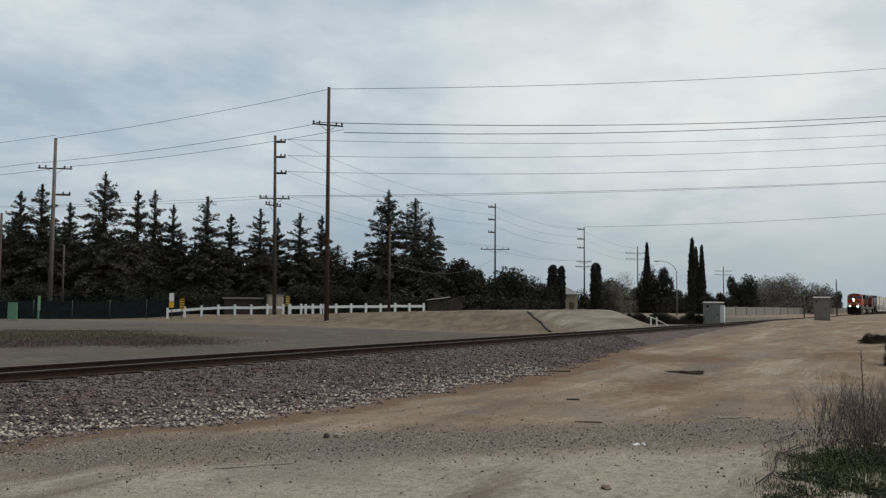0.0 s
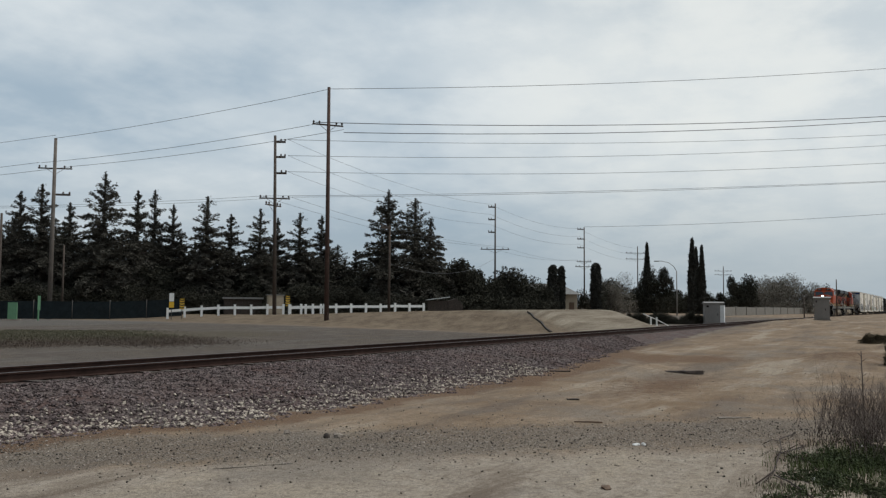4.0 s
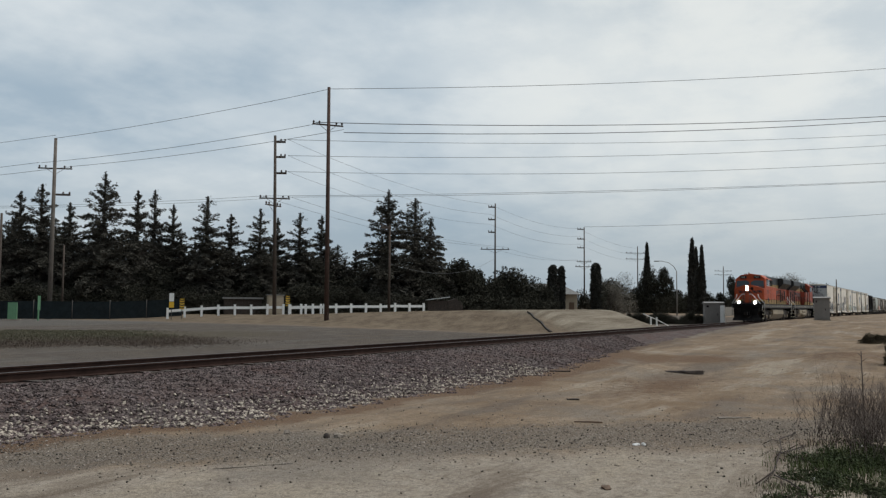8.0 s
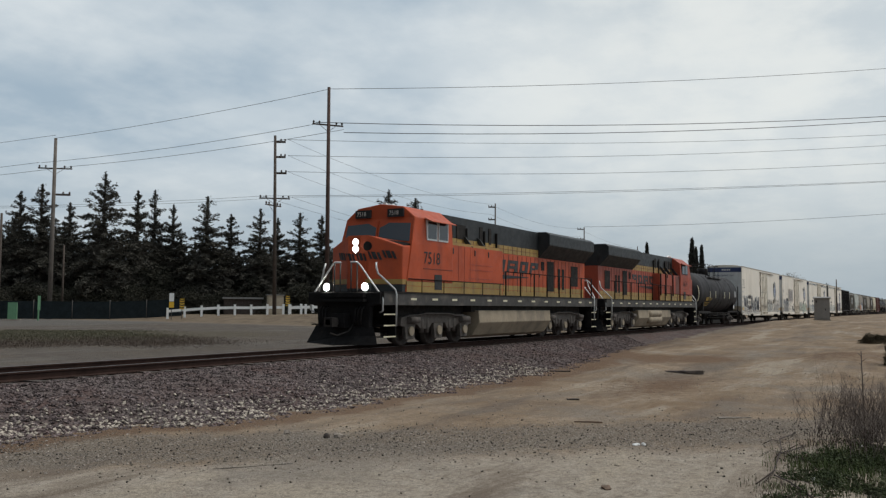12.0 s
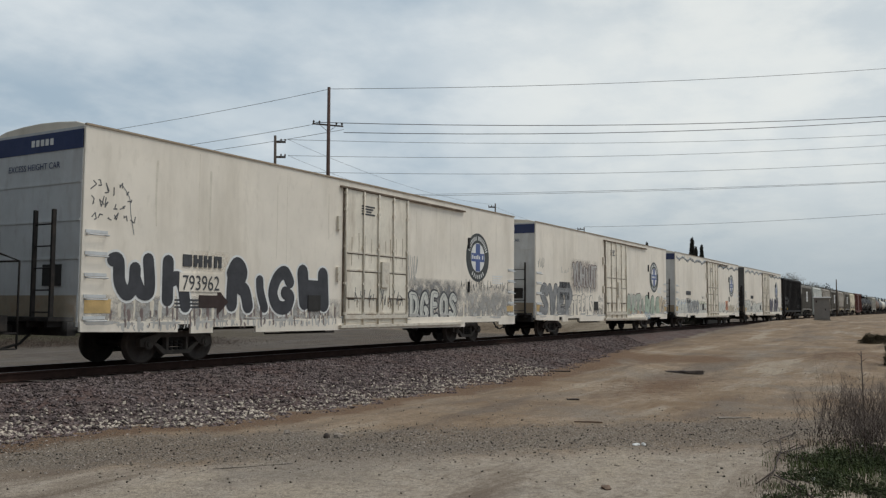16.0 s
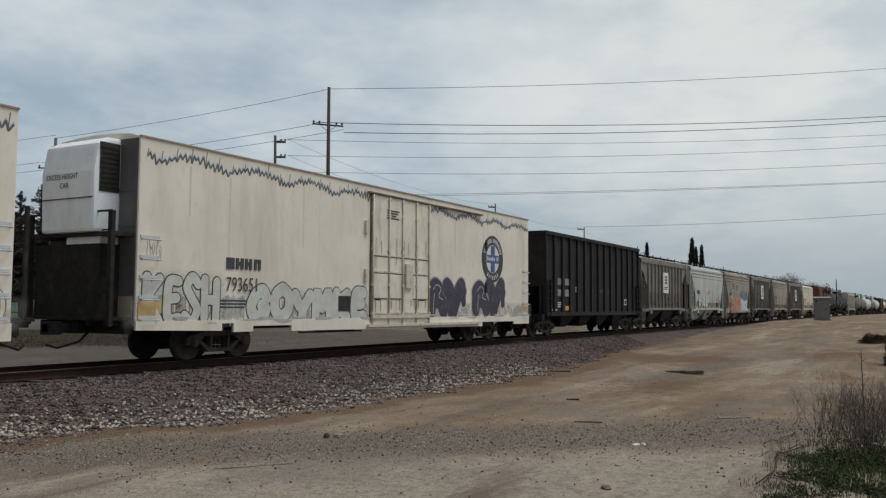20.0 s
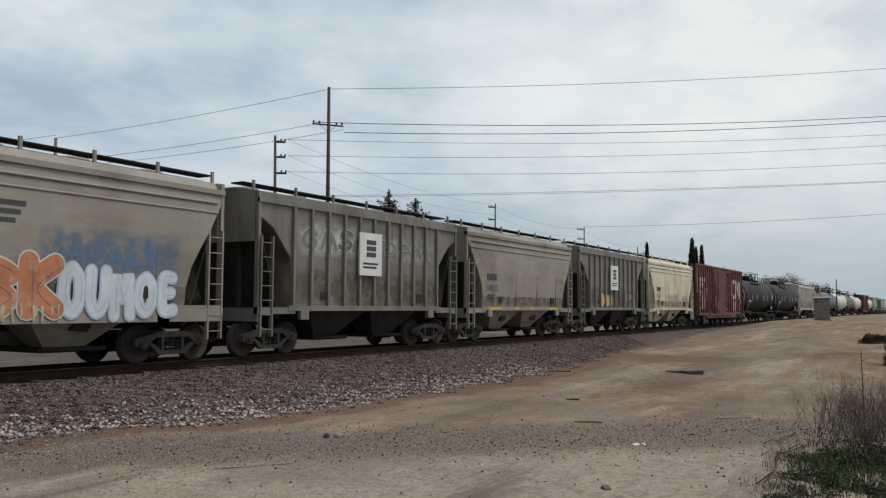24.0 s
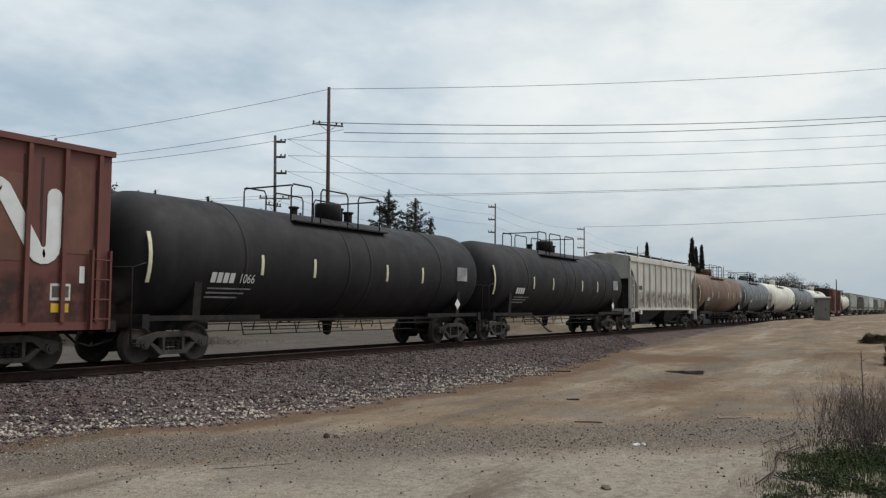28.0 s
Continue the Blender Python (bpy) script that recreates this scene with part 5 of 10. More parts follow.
def ribbon(bm, pts, w, y, taper=0.0):
    """A film of paint along a smooth line, with rounded ends."""
    p = bent(pts)
    n = len(p)
    rows = []
    for k in range(n):
        a, b = p[max(0, k - 1)], p[min(n - 1, k + 1)]
        dx, dz = b[0] - a[0], b[1] - a[1]
        l = math.hypot(dx, dz) or 1.0
        r_ = w / 2 * (1 - taper * k / (n - 1))
        yk = y - 0.0009 * k / n
        rows.append((bm.verts.new((p[k][0] + dz / l * r_, yk, p[k][1] - dx / l * r_)), bm.verts.new((p[k][0] - dz / l * r_, yk - 0.0001, p[k][1] + dx / l * r_)), (dx / l, dz / l), r_))
    for a, b in zip(rows, rows[1:]):
        bm.faces.new((a[0], b[0], b[1], a[1]))
    for row, at, sgn in ((rows[0], p[0], -1), (rows[-1], p[-1], 1)):
        d, r_ = row[2], row[3]
        fan_ = [bm.verts.new((at[0] + r_ * (d[1] * math.cos(t) + sgn * d[0] * math.sin(t)), row[0].co.y, at[1] + r_ * (-d[0] * math.cos(t) + sgn * d[1] * math.sin(t)))) for t in (0.52, 1.05, 1.57, 2.09, 2.62)]
        bm.faces.new((row[0], *fan_, row[1]))


GLYPH = {}
GLYPH["W"] = [[(0.0, 0.93), (0.12, 0.9), (0.14, 0.35), (0.3, 0.06), (0.46, 0.3), (0.5, 0.72)], [(0.5, 0.45), (0.62, 0.12), (0.8, 0.1), (0.84, 0.4), (0.82, 0.98)]]
GLYPH["h"] = [[(0.2, 1.0), (0.22, 0.1)], [(0.25, 0.52), (0.55, 0.62), (0.78, 0.45), (0.92, -0.05)]]
GLYPH["R"] = [[(0.28, 0.85), (0.22, 0.4), (0.2, 0.04)], [(0.22, 0.78), (0.42, 1.0), (0.62, 0.82), (0.5, 0.5), (0.72, 0.35), (0.84, 0.0)]]
GLYPH["I"] = [[(0.35, 0.78), (0.4, 0.45), (0.62, 0.02)]]
GLYPH["C"] = [[(0.82, 0.72), (0.62, 0.97), (0.3, 0.8), (0.12, 0.4), (0.3, 0.06), (0.66, 0.04), (0.82, 0.3), (0.62, 0.42)]]
GLYPH["H"] = [[(0.12, 0.95), (0.16, 0.08)], [(0.86, 0.9), (0.88, 0.02)], [(0.14, 0.5), (0.85, 0.48)]]
GLYPH["E"] = [[(0.8, 0.93), (0.3, 0.92), (0.2, 0.5), (0.28, 0.08), (0.85, 0.08)], [(0.24, 0.52), (0.7, 0.54)]]
GLYPH["T"] = [[(0.02, 0.9), (0.98, 0.94)], [(0.5, 0.9), (0.45, 0.04)]]
GLYPH["D"] = [[(0.2, 0.95), (0.18, 0.05)], [(0.1, 0.93), (0.65, 0.88), (0.88, 0.5), (0.6, 0.1), (0.15, 0.06)]]
GLYPH["K"] = [[(0.18, 0.95), (0.18, 0.02)], [(0.85, 0.92), (0.3, 0.5), (0.88, 0.02)]]
GLYPH["S"] = [[(0.86, 0.82), (0.5, 0.97), (0.2, 0.76), (0.5, 0.52), (0.82, 0.28), (0.5, 0.03), (0.1, 0.16)]]
GLYPH["O"] = [[(0.5, 0.95), (0.18, 0.74), (0.16, 0.28), (0.5, 0.05), (0.84, 0.28), (0.84, 0.72), (0.52, 0.95)]]
GLYPH["M"] = [[(0.1, 0.02), (0.16, 0.92), (0.48, 0.4), (0.82, 0.94), (0.92, 0.02)]]
GLYPH["U"] = [[(0.14, 0.96), (0.16, 0.3), (0.5, 0.03), (0.84, 0.3), (0.86, 0.96)]]
GLYPH["A"] = [[(0.08, 0.02), (0.48, 0.96), (0.92, 0.02)], [(0.26, 0.36), (0.74, 0.36)]]
GLYPH["P"] = [[(0.22, 0.02), (0.24, 0.9)], [(0.1, 0.82), (0.5, 0.98), (0.86, 0.74), (0.58, 0.46), (0.28, 0.46)]]
GLYPH["V"] = [[(0.08, 0.96), (0.3, 0.7), (0.5, 0.02)], [(0.5, 0.05), (0.7, 0.6), (0.94, 0.98)]]
GLYPH["Y"] = [[(0.1, 0.95), (0.3, 0.55), (0.55, 0.5), (0.9, 0.95)], [(0.52, 0.5), (0.45, 0.02)]]


def piece(parent, shapes, x0, x1, z0, z1, fill, line, seed, thick=0.32, edge=0.05, y=-NEAR, lean=0.0, ink=None, shadow=None, overlap=0.12):
    """Painted swollen letters: shapes is a row of glyphs ('.' leaves a gap); each has an outline, a filling and inner strokes."""
    rr = random.Random(seed)
    step = (x1 - x0) / len(shapes)
    H = z1 - z0
    w = min(step, H) * thick
    back, body_, fine_, dark = BM(), BM(), BM(), BM()
    for i, key in enumerate(shapes):
        if key == ".":
            continue
        ox, sx = x0 + step * (i - overlap / 2), step * (1 + overlap)
        sz, oz = H * rr.uniform(0.9, 1.05), z0 + H * rr.uniform(-0.03, 0.05)
        tilt = lean + rr.uniform(-0.06, 0.06)
        for k, ln in enumerate(GLYPH[key]):
            pts = [(ox + w * 0.5 + (px + tilt * (pz - 0.5)) * (sx - w), oz + w * 0.5 + pz * (sz - w)) for px, pz in ln]
            d = 0.0030 + 0.0030 * (i % 2) + 0.0007 * k
            if shadow:
                ribbon(dark, [(px + edge * 1.2, pz - edge * 1.2) for px, pz in pts], w + edge * 2, y - 0.0012 - 0.0003 * ((i + k) % 5))
            ribbon(back, pts, w + 2 * edge, y - d)
            ribbon(body_, pts, w, y - d - 0.0062)
            if ink:
                ribbon(fine_, [(px + w * 0.2, pz + w * 0.12) for px, pz in pts[:-1]] if len(pts) > 3 else [(px + w * 0.22, pz - w * 0.2) for px, pz in pts], edge * 0.5, y - d - 0.0090)
    p = tagged(part("spray_paint", back, line, parent, "graffiti outlines in spray paint"), kind="stuff")
    tagged(part("paint_fill", body_, fill, p, "graffiti filling in spray paint"), kind="stuff")
    if ink:
        tagged(part("paint_stroke", fine_, ink, p, "inner strokes of the graffiti"), kind="stuff")
    if shadow:
        tagged(part("paint_shadow", dark, shadow, p, "painted drop shadow of the graffiti"), kind="stuff")


def drips(parent, x0, x1, top, low, material, count, seed, y=-NEAR, wide=0.07):
    """Runs of paint and washed-out grime, from a ragged line downwards."""
    rr = random.Random(seed)
    bm = BM()
    for i in range(count):
        x = x0 + (x1 - x0) * (i + rr.uniform(0.1, 0.9)) / count
        a, b = top + rr.uniform(-0.10, 0.08), low + rr.uniform(0.0, 0.55) * (top - low)
        ribbon(bm, [(x, a), (x + rr.uniform(-0.02, 0.02), (a + b) / 2), (x + rr.uniform(-0.02, 0.02), b)], wide * rr.uniform(0.5, 1.6), y - 0.0008 - 0.00035 * (i % 7), 0.35)
    return tagged(part("paint_run", bm, material, parent, "runs of paint and grime"), kind="stuff")


MISTS = {}


def mist_material(base):
    """Paint dust that thins out towards the edges of its patch."""
    if base.name in MISTS:
        return MISTS[base.name]
    m = bpy.data.materials.new("sprayed_mist_of_" + base.name)
    MISTS[base.name] = m
    m.use_nodes = True
    nt = m.node_tree
    b = nt.nodes["Principled BSDF"]
    b.inputs["Base Color"].default_value, b.inputs["Roughness"].default_value = (*BASE[base.name], 1), 0.7
    tc = nt.nodes.new("ShaderNodeTexCoord")
    sp = nt.nodes.new("ShaderNodeSeparateXYZ")
    nt.links.new(tc.outputs["Generated"], sp.inputs[0])

    def op(kind, x, y=0.0):
        n = nt.nodes.new("ShaderNodeMath")
        n.operation, n.use_clamp = kind, kind == "SUBTRACT"
        for k, v in enumerate((x, y)):
            if isinstance(v, float):
                n.inputs[k].default_value = v
            else:
                nt.links.new(v, n.inputs[k])
        return n.outputs[0]
    fall = [op("SUBTRACT", 1.0, op("POWER", op("ABSOLUTE", op("MULTIPLY_ADD", sp.outputs[k], 2.0)), e)) for k, e in ((0, 6.0), (2, 2.5))]
    for node in nt.nodes:
        if node.type == "MATH" and node.operation == "MULTIPLY_ADD":
            node.inputs[2].default_value = -1.0
    no = nt.nodes.new("ShaderNodeTexNoise")
    no.inputs["Scale"].default_value, no.inputs["Detail"].default_value, no.inputs["Roughness"].default_value = 2.6, 6, 0.65
    nt.links.new(tc.outputs["Object"], no.inputs["Vector"])
    r = nt.nodes.new("ShaderNodeMapRange")
    r.inputs[1].default_value, r.inputs[2].default_value, r.inputs[4].default_value = 0.34, 0.62, 0.9
    nt.links.new(no.outputs["Fac"], r.inputs[0])
    a = op("MULTIPLY", op("MULTIPLY", fall[0], fall[1]), r.outputs[0])
    nt.links.new(a, b.inputs["Alpha"])
    return m


def haze(parent, x0, x1, z0, z1, material, count, seed, y=-NEAR):
    """A soft cloud of overspray, reaching a little past the given field."""
    ex, ez = 0.06 * (x1 - x0), 0.15 * (z1 - z0)
    bm = BM()
    n = max(2, count)
    xs = [x0 - ex + (x1 - x0 + 2 * ex) * k / n for k in range(n + 1)]
    low = [bm.verts.new((x, y - 0.0014 - 0.0001 * (seed % 5), z0 - ez)) for x in xs]
    up = [bm.verts.new((x, y - 0.0014 - 0.0001 * (seed % 5), z1 + ez)) for x in xs]
    for k in range(n):
        bm.faces.new((low[k], low[k + 1], up[k + 1], up[k]))
    return tagged(part("paint_cloud", bm, mist_material(material), parent, "soft sprayed backing cloud of graffiti"), kind="stuff")


def blob(cx, cz, sx, sz, rr, spike=0.0):
    """A lumpy rounded outline, sometimes with points."""
    p, q, r_ = rr.uniform(0, 6.3), rr.uniform(0, 6.3), rr.uniform(0, 6.3)
    n = 26
    pts = []
    for k in range(n):
        a = 6.28319 * k / n
        ca, sa = math.cos(a), math.sin(a)
        box = 1 / max(abs(ca), abs(sa)) ** 0.55
        f = box * (1 + 0.10 * math.sin(2 * a + p) + 0.12 * math.sin(3 * a + q) + 0.07 * math.sin(5 * a + r_) + (spike * rr.uniform(-1, 1) if k % 2 else 0))
        pts.append((cx + sx * f * ca, cz + sz * f * sa))
    return pts


def scrawl(parent, x0, x1, z0, z1, material, count, seed, w=0.04, y=-NEAR, name="spray_tag"):
    rr = random.Random(seed)
    bm = BM()
    step = (x1 - x0) / count
    for i in range(count):
        a = x0 + step * i
        pts = [(a + step * rr.uniform(0.05, 0.95), z0 + (z1 - z0) * rr.uniform(0, 1)) for _ in range(4)]
        pts.sort(key=lambda p: p[0] + 0.3 * p[1] * rr.choice((-1, 1)))
        stroke(bm, pts, w, y, 0.004 + 0.0006 * (i % 4))
    return tagged(part(name, bm, material, parent, "thin spray-painted tag"), kind="stuff")


def icicles(parent, x0, x1, z, material, seed, y=-NEAR):
    """A jagged painted fringe hanging in swags under the roof edge, with a pale blue inner line."""
    rr = random.Random(seed)
    bm, pale_bm = BM(), BM()
    x, pts, k = x0, [], 0
    while x < x1:
        sag = 0.30 - 0.20 * abs(math.sin((x - x0) * 1.45 + seed))
        drop = rr.uniform(0.04, 0.16)
        pts.append((x, z - sag - drop))
        if k % 3 == 0:
            ribbon(bm, [(x + 0.03, z - sag + rr.uniform(0.12, 0.26)), (x, z - sag), (x + 0.02, z - sag - drop)], 0.022, y - 0.0032)
        x += rr.uniform(0.06, 0.11)
        pts.append((x, z - sag + rr.uniform(0.0, 0.08)))
        x += rr.uniform(0.04, 0.09)
        k += 1
    stroke(bm, pts, 0.042, y, 0.005)
    stroke(pale_bm, [(a_, b_ + 0.045) for a_, b_ in pts], 0.035, y, 0.0022)
    f = part("painted_fringe", bm, material, parent, "jagged dark painted fringe under the roof edge")
    part("fringe_tint", pale_bm, M_GRAF_BLUE, f, "pale blue inner line of the fringe")
    return f


def bars(parent, x, z, w, h, material, y=-NEAR, n=1, gap=0.3, name="painted_bar", label=""):
    """Plain bars that stand for small print."""
    bm = BM()
    for i in range(n):
        bx(bm, x, x + w * (1 - 0.13 * ((i * 7) % 3)), y - 0.005, y, z - (i + 1) * h - i * h * gap, z - i * h - i * h * gap)
    return part(name, bm, material, parent, label)


def side_text(parent, text, x, z, size, material, y=-NEAR, squash=0.9, label="", far=False):
    m = pose(x, y - 0.006, z, 90, 0, 0) if not far else pose(x, -y + 0.006, z, 90, 0, 180)
    return lettering(text, size, material, parent, m, "lettering", squash, label)


# ---------------------------------------------------------------- locomotive
def locomotive(x_mid, turned, number, paint, label):
    L = 21.2
    c = tagged(new("diesel_locomotive"), label, "locomotive", "locomotives")
    CARS.append((c, x_mid, 180.0 if turned else 0.0))
    X = lambda u: u - L / 2
    # frame, walkway and ends
    fr = quick("frame", M_SILL, c, (X(0.6), X(20.2), -1.5, 1.5, 1.40, 1.78), bevel=0.03)
    quick("walkway", M_UNDER, c, (X(0.55), X(20.25), -1.52, 1.52, 1.784, 1.83))
    for s in (-1, 1):
        for k in range(13):
            u = 2.2 + k * 1.4
            quick("reflective_strip", M_REFL, fr, (X(u), X(u + 0.36), s * 1.506 - 0.004, s * 1.506 + 0.004, 1.57, 1.64))
    for e, w in ((0.45, -1), (20.15, 1)):
        bm = BM()
        prism(bm, [(-1.45, 1.80), (-1.45, 1.42), (-1.08, 1.36), (-1.02, 0.62), (1.02, 0.62), (1.08, 1.36), (1.45, 1.42), (1.45, 1.80)], "x", X(e), X(e + 0.2))
        pil = part("pilot_plate", bm, M_PILOT, c, bevel=0.03)
        xo = X(e) if w < 0 else X(e + 0.2)
        quick("anticlimber", M_PILOT, pil, (min(xo, xo + w * 0.22), max(xo, xo + w * 0.22), -0.95, 0.95, 1.50, 1.60), (min(xo, xo + w * 0.18), max(xo, xo + w * 0.18), -0.9, 0.9, 1.64, 1.74), bevel=0.02)
        quick("coupler_pocket", M_PILOT, pil, (min(xo, xo + w * 0.35), max(xo, xo + w * 0.35), -0.3, 0.3, 0.66, 1.12), bevel=0.04)
        for k in range(6):
            yy = (-0.85, -0.72, -0.6, 0.6, 0.72, 0.85)[k]
            bm = BM()
            tube(bm, [(xo, yy, 1.35), (xo + w * 0.14, yy, 1.25), (xo + w * 0.18, yy * 0.97, 0.85), (xo + w * 0.08, yy * 0.95, 0.72)], 0.028, 6)
            part("air_hose", bm, M_PILOT, pil)
        bm = BM()
        x0 = X(e + (0 if w < 0 else 0.2))
        loft(bm, [[(x0 - w * 0.05, -1.15, 0.72), (x0 + w * 0.12, 0, 0.66), (x0 - w * 0.05, 1.15, 0.72), (x0 - w * 0.15, 0, 0.7)],
                  [(x0 + w * 0.0, -1.30, 0.42), (x0 + w * 0.22, 0, 0.38), (x0 + w * 0.0, 1.30, 0.42), (x0 - w * 0.12, 0, 0.4)],
                  [(x0 + w * 0.10, -1.42, 0.14), (x0 + w * 0.52, 0, 0.10), (x0 + w * 0.10, 1.42, 0.14), (x0 - w * 0.08, 0, 0.12)]])
        part("snowplow", bm, M_PILOT, pil, "black steel snowplow blade")
        coupler(c, X(-0.35) if w < 0 else X(L - 0.25), w)
        # corner steps and their handrails
        for s in (-1, 1):
            bm = BM()
            ux = X(0.65) if w < 0 else X(19.45)
            for k in range(4):
                z = 0.36 + 0.36 * k
                bx(bm, ux, ux + 0.7, s * 1.30 - 0.16, s * 1.30 + 0.16, z, z + 0.035)
            bx(bm, ux + (0.68 if w < 0 else -0.02), ux + (0.72 if w < 0 else 0.02), s * 1.30 - 0.16, s * 1.30 + 0.16, 0.34, 1.78)
            st = part("step_well", bm, M_PILOT, c)
            bm = BM()
            for k in range(4):
                z = 0.36 + 0.36 * k
                bx(bm, ux, ux + 0.7, s * 1.462, s * 1.468, z + 0.0, z + 0.045)
            part("step_edge", bm, M_REFL, st, "pale step edges")
            bm = BM()
            m = (lambda u: X(u - 0.42)) if w < 0 else (lambda u: X(L - u))
            tube(bm, [(m(0.98), s * 0.20, 2.79), (m(0.98), s * 0.46, 2.79), (m(0.99), s * 0.56, 2.70), (m(1.02), s * 1.36, 1.74), (m(1.02), s * 1.46, 1.60), (m(1.02), s * 1.46, 1.22), (m(1.05), s * 1.32, 1.16)], 0.03, 8)
            tube(bm, [(m(1.24), s * 1.03, 2.78), (m(1.20), s * 1.06, 2.62), (m(1.22), s * 1.12, 2.42), (m(1.58), s * 1.56, 1.90), (m(1.62), s * 1.58, 1.74), (m(1.62), s * 1.58, 0.72)], 0.03, 8)
            part("step_handrail", bm, M_SILVER, st, "bright aluminium step handrails")
    # nose: wide, slightly pointed front
    bm = BM()
    ring = lambda z0, z1, z2: [(X(1.74), -1.45, z0), (X(1.25), -0.42, z1), (X(1.25), 0.42, z1), (X(1.74), 1.45, z0), (X(3.2), 1.47, z2), (X(3.2), -1.47, z2)]
    loft(bm, [ring(1.84, 1.84, 1.84), ring(3.36, 3.74, 3.46)])
    nose = part("nose", bm, paint, c, bevel=0.04)
    for s in (-1, 1):
        bm = BM()
        flat_ = [(X(1.80), s * 1.40, 3.372), (X(1.36), s * 0.42, 3.672), (X(1.34), 0, 3.685), (X(2.4), 0, 3.70), (X(2.4), s * 1.40, 3.50)]
        loft(bm, [[(x, y, z - 0.05) for x, y, z in flat_], flat_])
        part("nose_top", bm, M_PILOT, nose, "matt black anti-glare panel")
    skirt = lambda z, q: [(X(1.74 - q), -1.456, z), (X(1.25 - q), -0.42, z), (X(1.25 - q), 0.42, z), (X(1.74 - q), 1.456, z), (X(3.2), 1.476, z), (X(3.2), -1.476, z)]
    bm = BM()
    loft(bm, [skirt(2.10, 0.010), skirt(2.26, 0.010)])
    part("nose_stripe", bm, M_YELLOW, nose, "yellow stripe round the nose")
    bm = BM()
    loft(bm, [skirt(1.845, 0.013), skirt(2.09, 0.013)])
    part("nose_band", bm, M_LOCO_DARK, nose)
    bm = BM()
    bx(bm, X(1.236), X(1.26), -0.30, 0.45, 1.95, 3.05)
    bx(bm, X(1.22), X(1.24), 0.34, 0.40, 2.3, 2.6)
    part("nose_door", bm, paint, nose, bevel=0.01)
    # the railway's mark on the nose, as plain dark slanting bars
    bm = BM()
    push = lambda y: 1.226 + 0.475 * max(0.0, abs(y) - 0.42)

    def stroke_on_nose(ya, za, yb, zb, w):
        loft(bm, [[(X(push(ya) + q), ya, za), (X(push(ya + w) + q), ya + w, za), (X(push(yb + w) + q), yb + w, zb), (X(push(yb) + q), yb, zb)] for q in (0.0, 0.03)])
    for k, (y0, z0) in enumerate(((-1.28, 2.94), (-0.84, 2.90), (-0.36, 2.86), (0.10, 2.86), (0.56, 2.90))):
        stroke_on_nose(y0, z0, y0 + 0.10, z0 + 0.25, 0.075)
        stroke_on_nose(y0 + 0.13, z0 + 0.02, y0 + 0.23, z0 + 0.27, 0.12)
        stroke_on_nose(y0 + 0.30, z0 + 0.03, y0 + 0.40, z0 + 0.28, 0.06)
    tagged(part("nose_mark", bm, M_YELLOW if turned else M_LOCO_DARK, nose, "railway emblem on the nose as plain slanting bars"), kind="stuff")
    # headlights: upper pair low on the nose, two ditch lights
    for y, z, r_ in ((0.10, 3.50, 0.11), (0.10, 3.27, 0.11)):
        bm = BM()
        rod(bm, (X(1.22), y, z), (X(1.36), y, z), r_ + 0.03, 14)
        hl = part("headlight", bm, M_LOCO_DARK, c)
        bm = BM()
        lathe(bm, [(0.01, X(1.185)), (r_ * 0.7, X(1.195)), (r_, X(1.215)), (r_, X(1.23))], "x", (0, y, z), 14)
        part("headlight_lens", bm, M_HEAD if not turned else M_GLASS, hl, "lit headlight" if not turned else "unlit headlight")
    bm = BM()
    rod(bm, (X(1.24), -0.36, 3.36), (X(1.4), -0.36, 3.36), 0.16, 16)
    part("nose_vent", bm, M_PILOT, nose)
    for y in (-0.78, 0.78):
        bm = BM()
        bx(bm, X(0.56), X(0.74), y - 0.12, y + 0.12, 1.86, 2.12)
        dl = part("ditch_light", bm, M_LOCO_DARK, c, bevel=0.02)
        bm = BM()
        lathe(bm, [(0.01, X(0.51)), (0.09, X(0.522)), (0.12, X(0.542)), (0.12, X(0.558))], "x", (0, y, 1.98), 14)
        part("ditch_light_lens", bm, M_HEAD if not turned else M_GLASS, dl, "lit ditch light" if not turned else "unlit ditch light")
    # front platform railing
    for s in (-1, 1):
        bm = BM()
        for yy in (0.22, 0.46):
            rod(bm, (X(0.56), s * yy, 1.8), (X(0.56), s * yy, 2.78), 0.024, 8)
        part("front_railing", bm, M_SILL, c, "front platform railing posts")
    # cab
    bm = BM()
    sec = lambda u, lean: [(X(u), -1.48, 1.84), (X(u), 1.48, 1.84), (X(u + lean * 0.55), 1.50, 3.50), (X(u + lean), 1.44, 4.42), (X(u + lean), 0.95, 4.80), (X(u + lean), 0, 4.92), (X(u + lean), -0.95, 4.80), (X(u + lean), -1.44, 4.42), (X(u + lean * 0.55), -1.50, 3.50)]
    loft(bm, [sec(1.9, 0.62), sec(5.05, 0.0)])
    cab = part("cab", bm, paint, c, bevel=0.035)
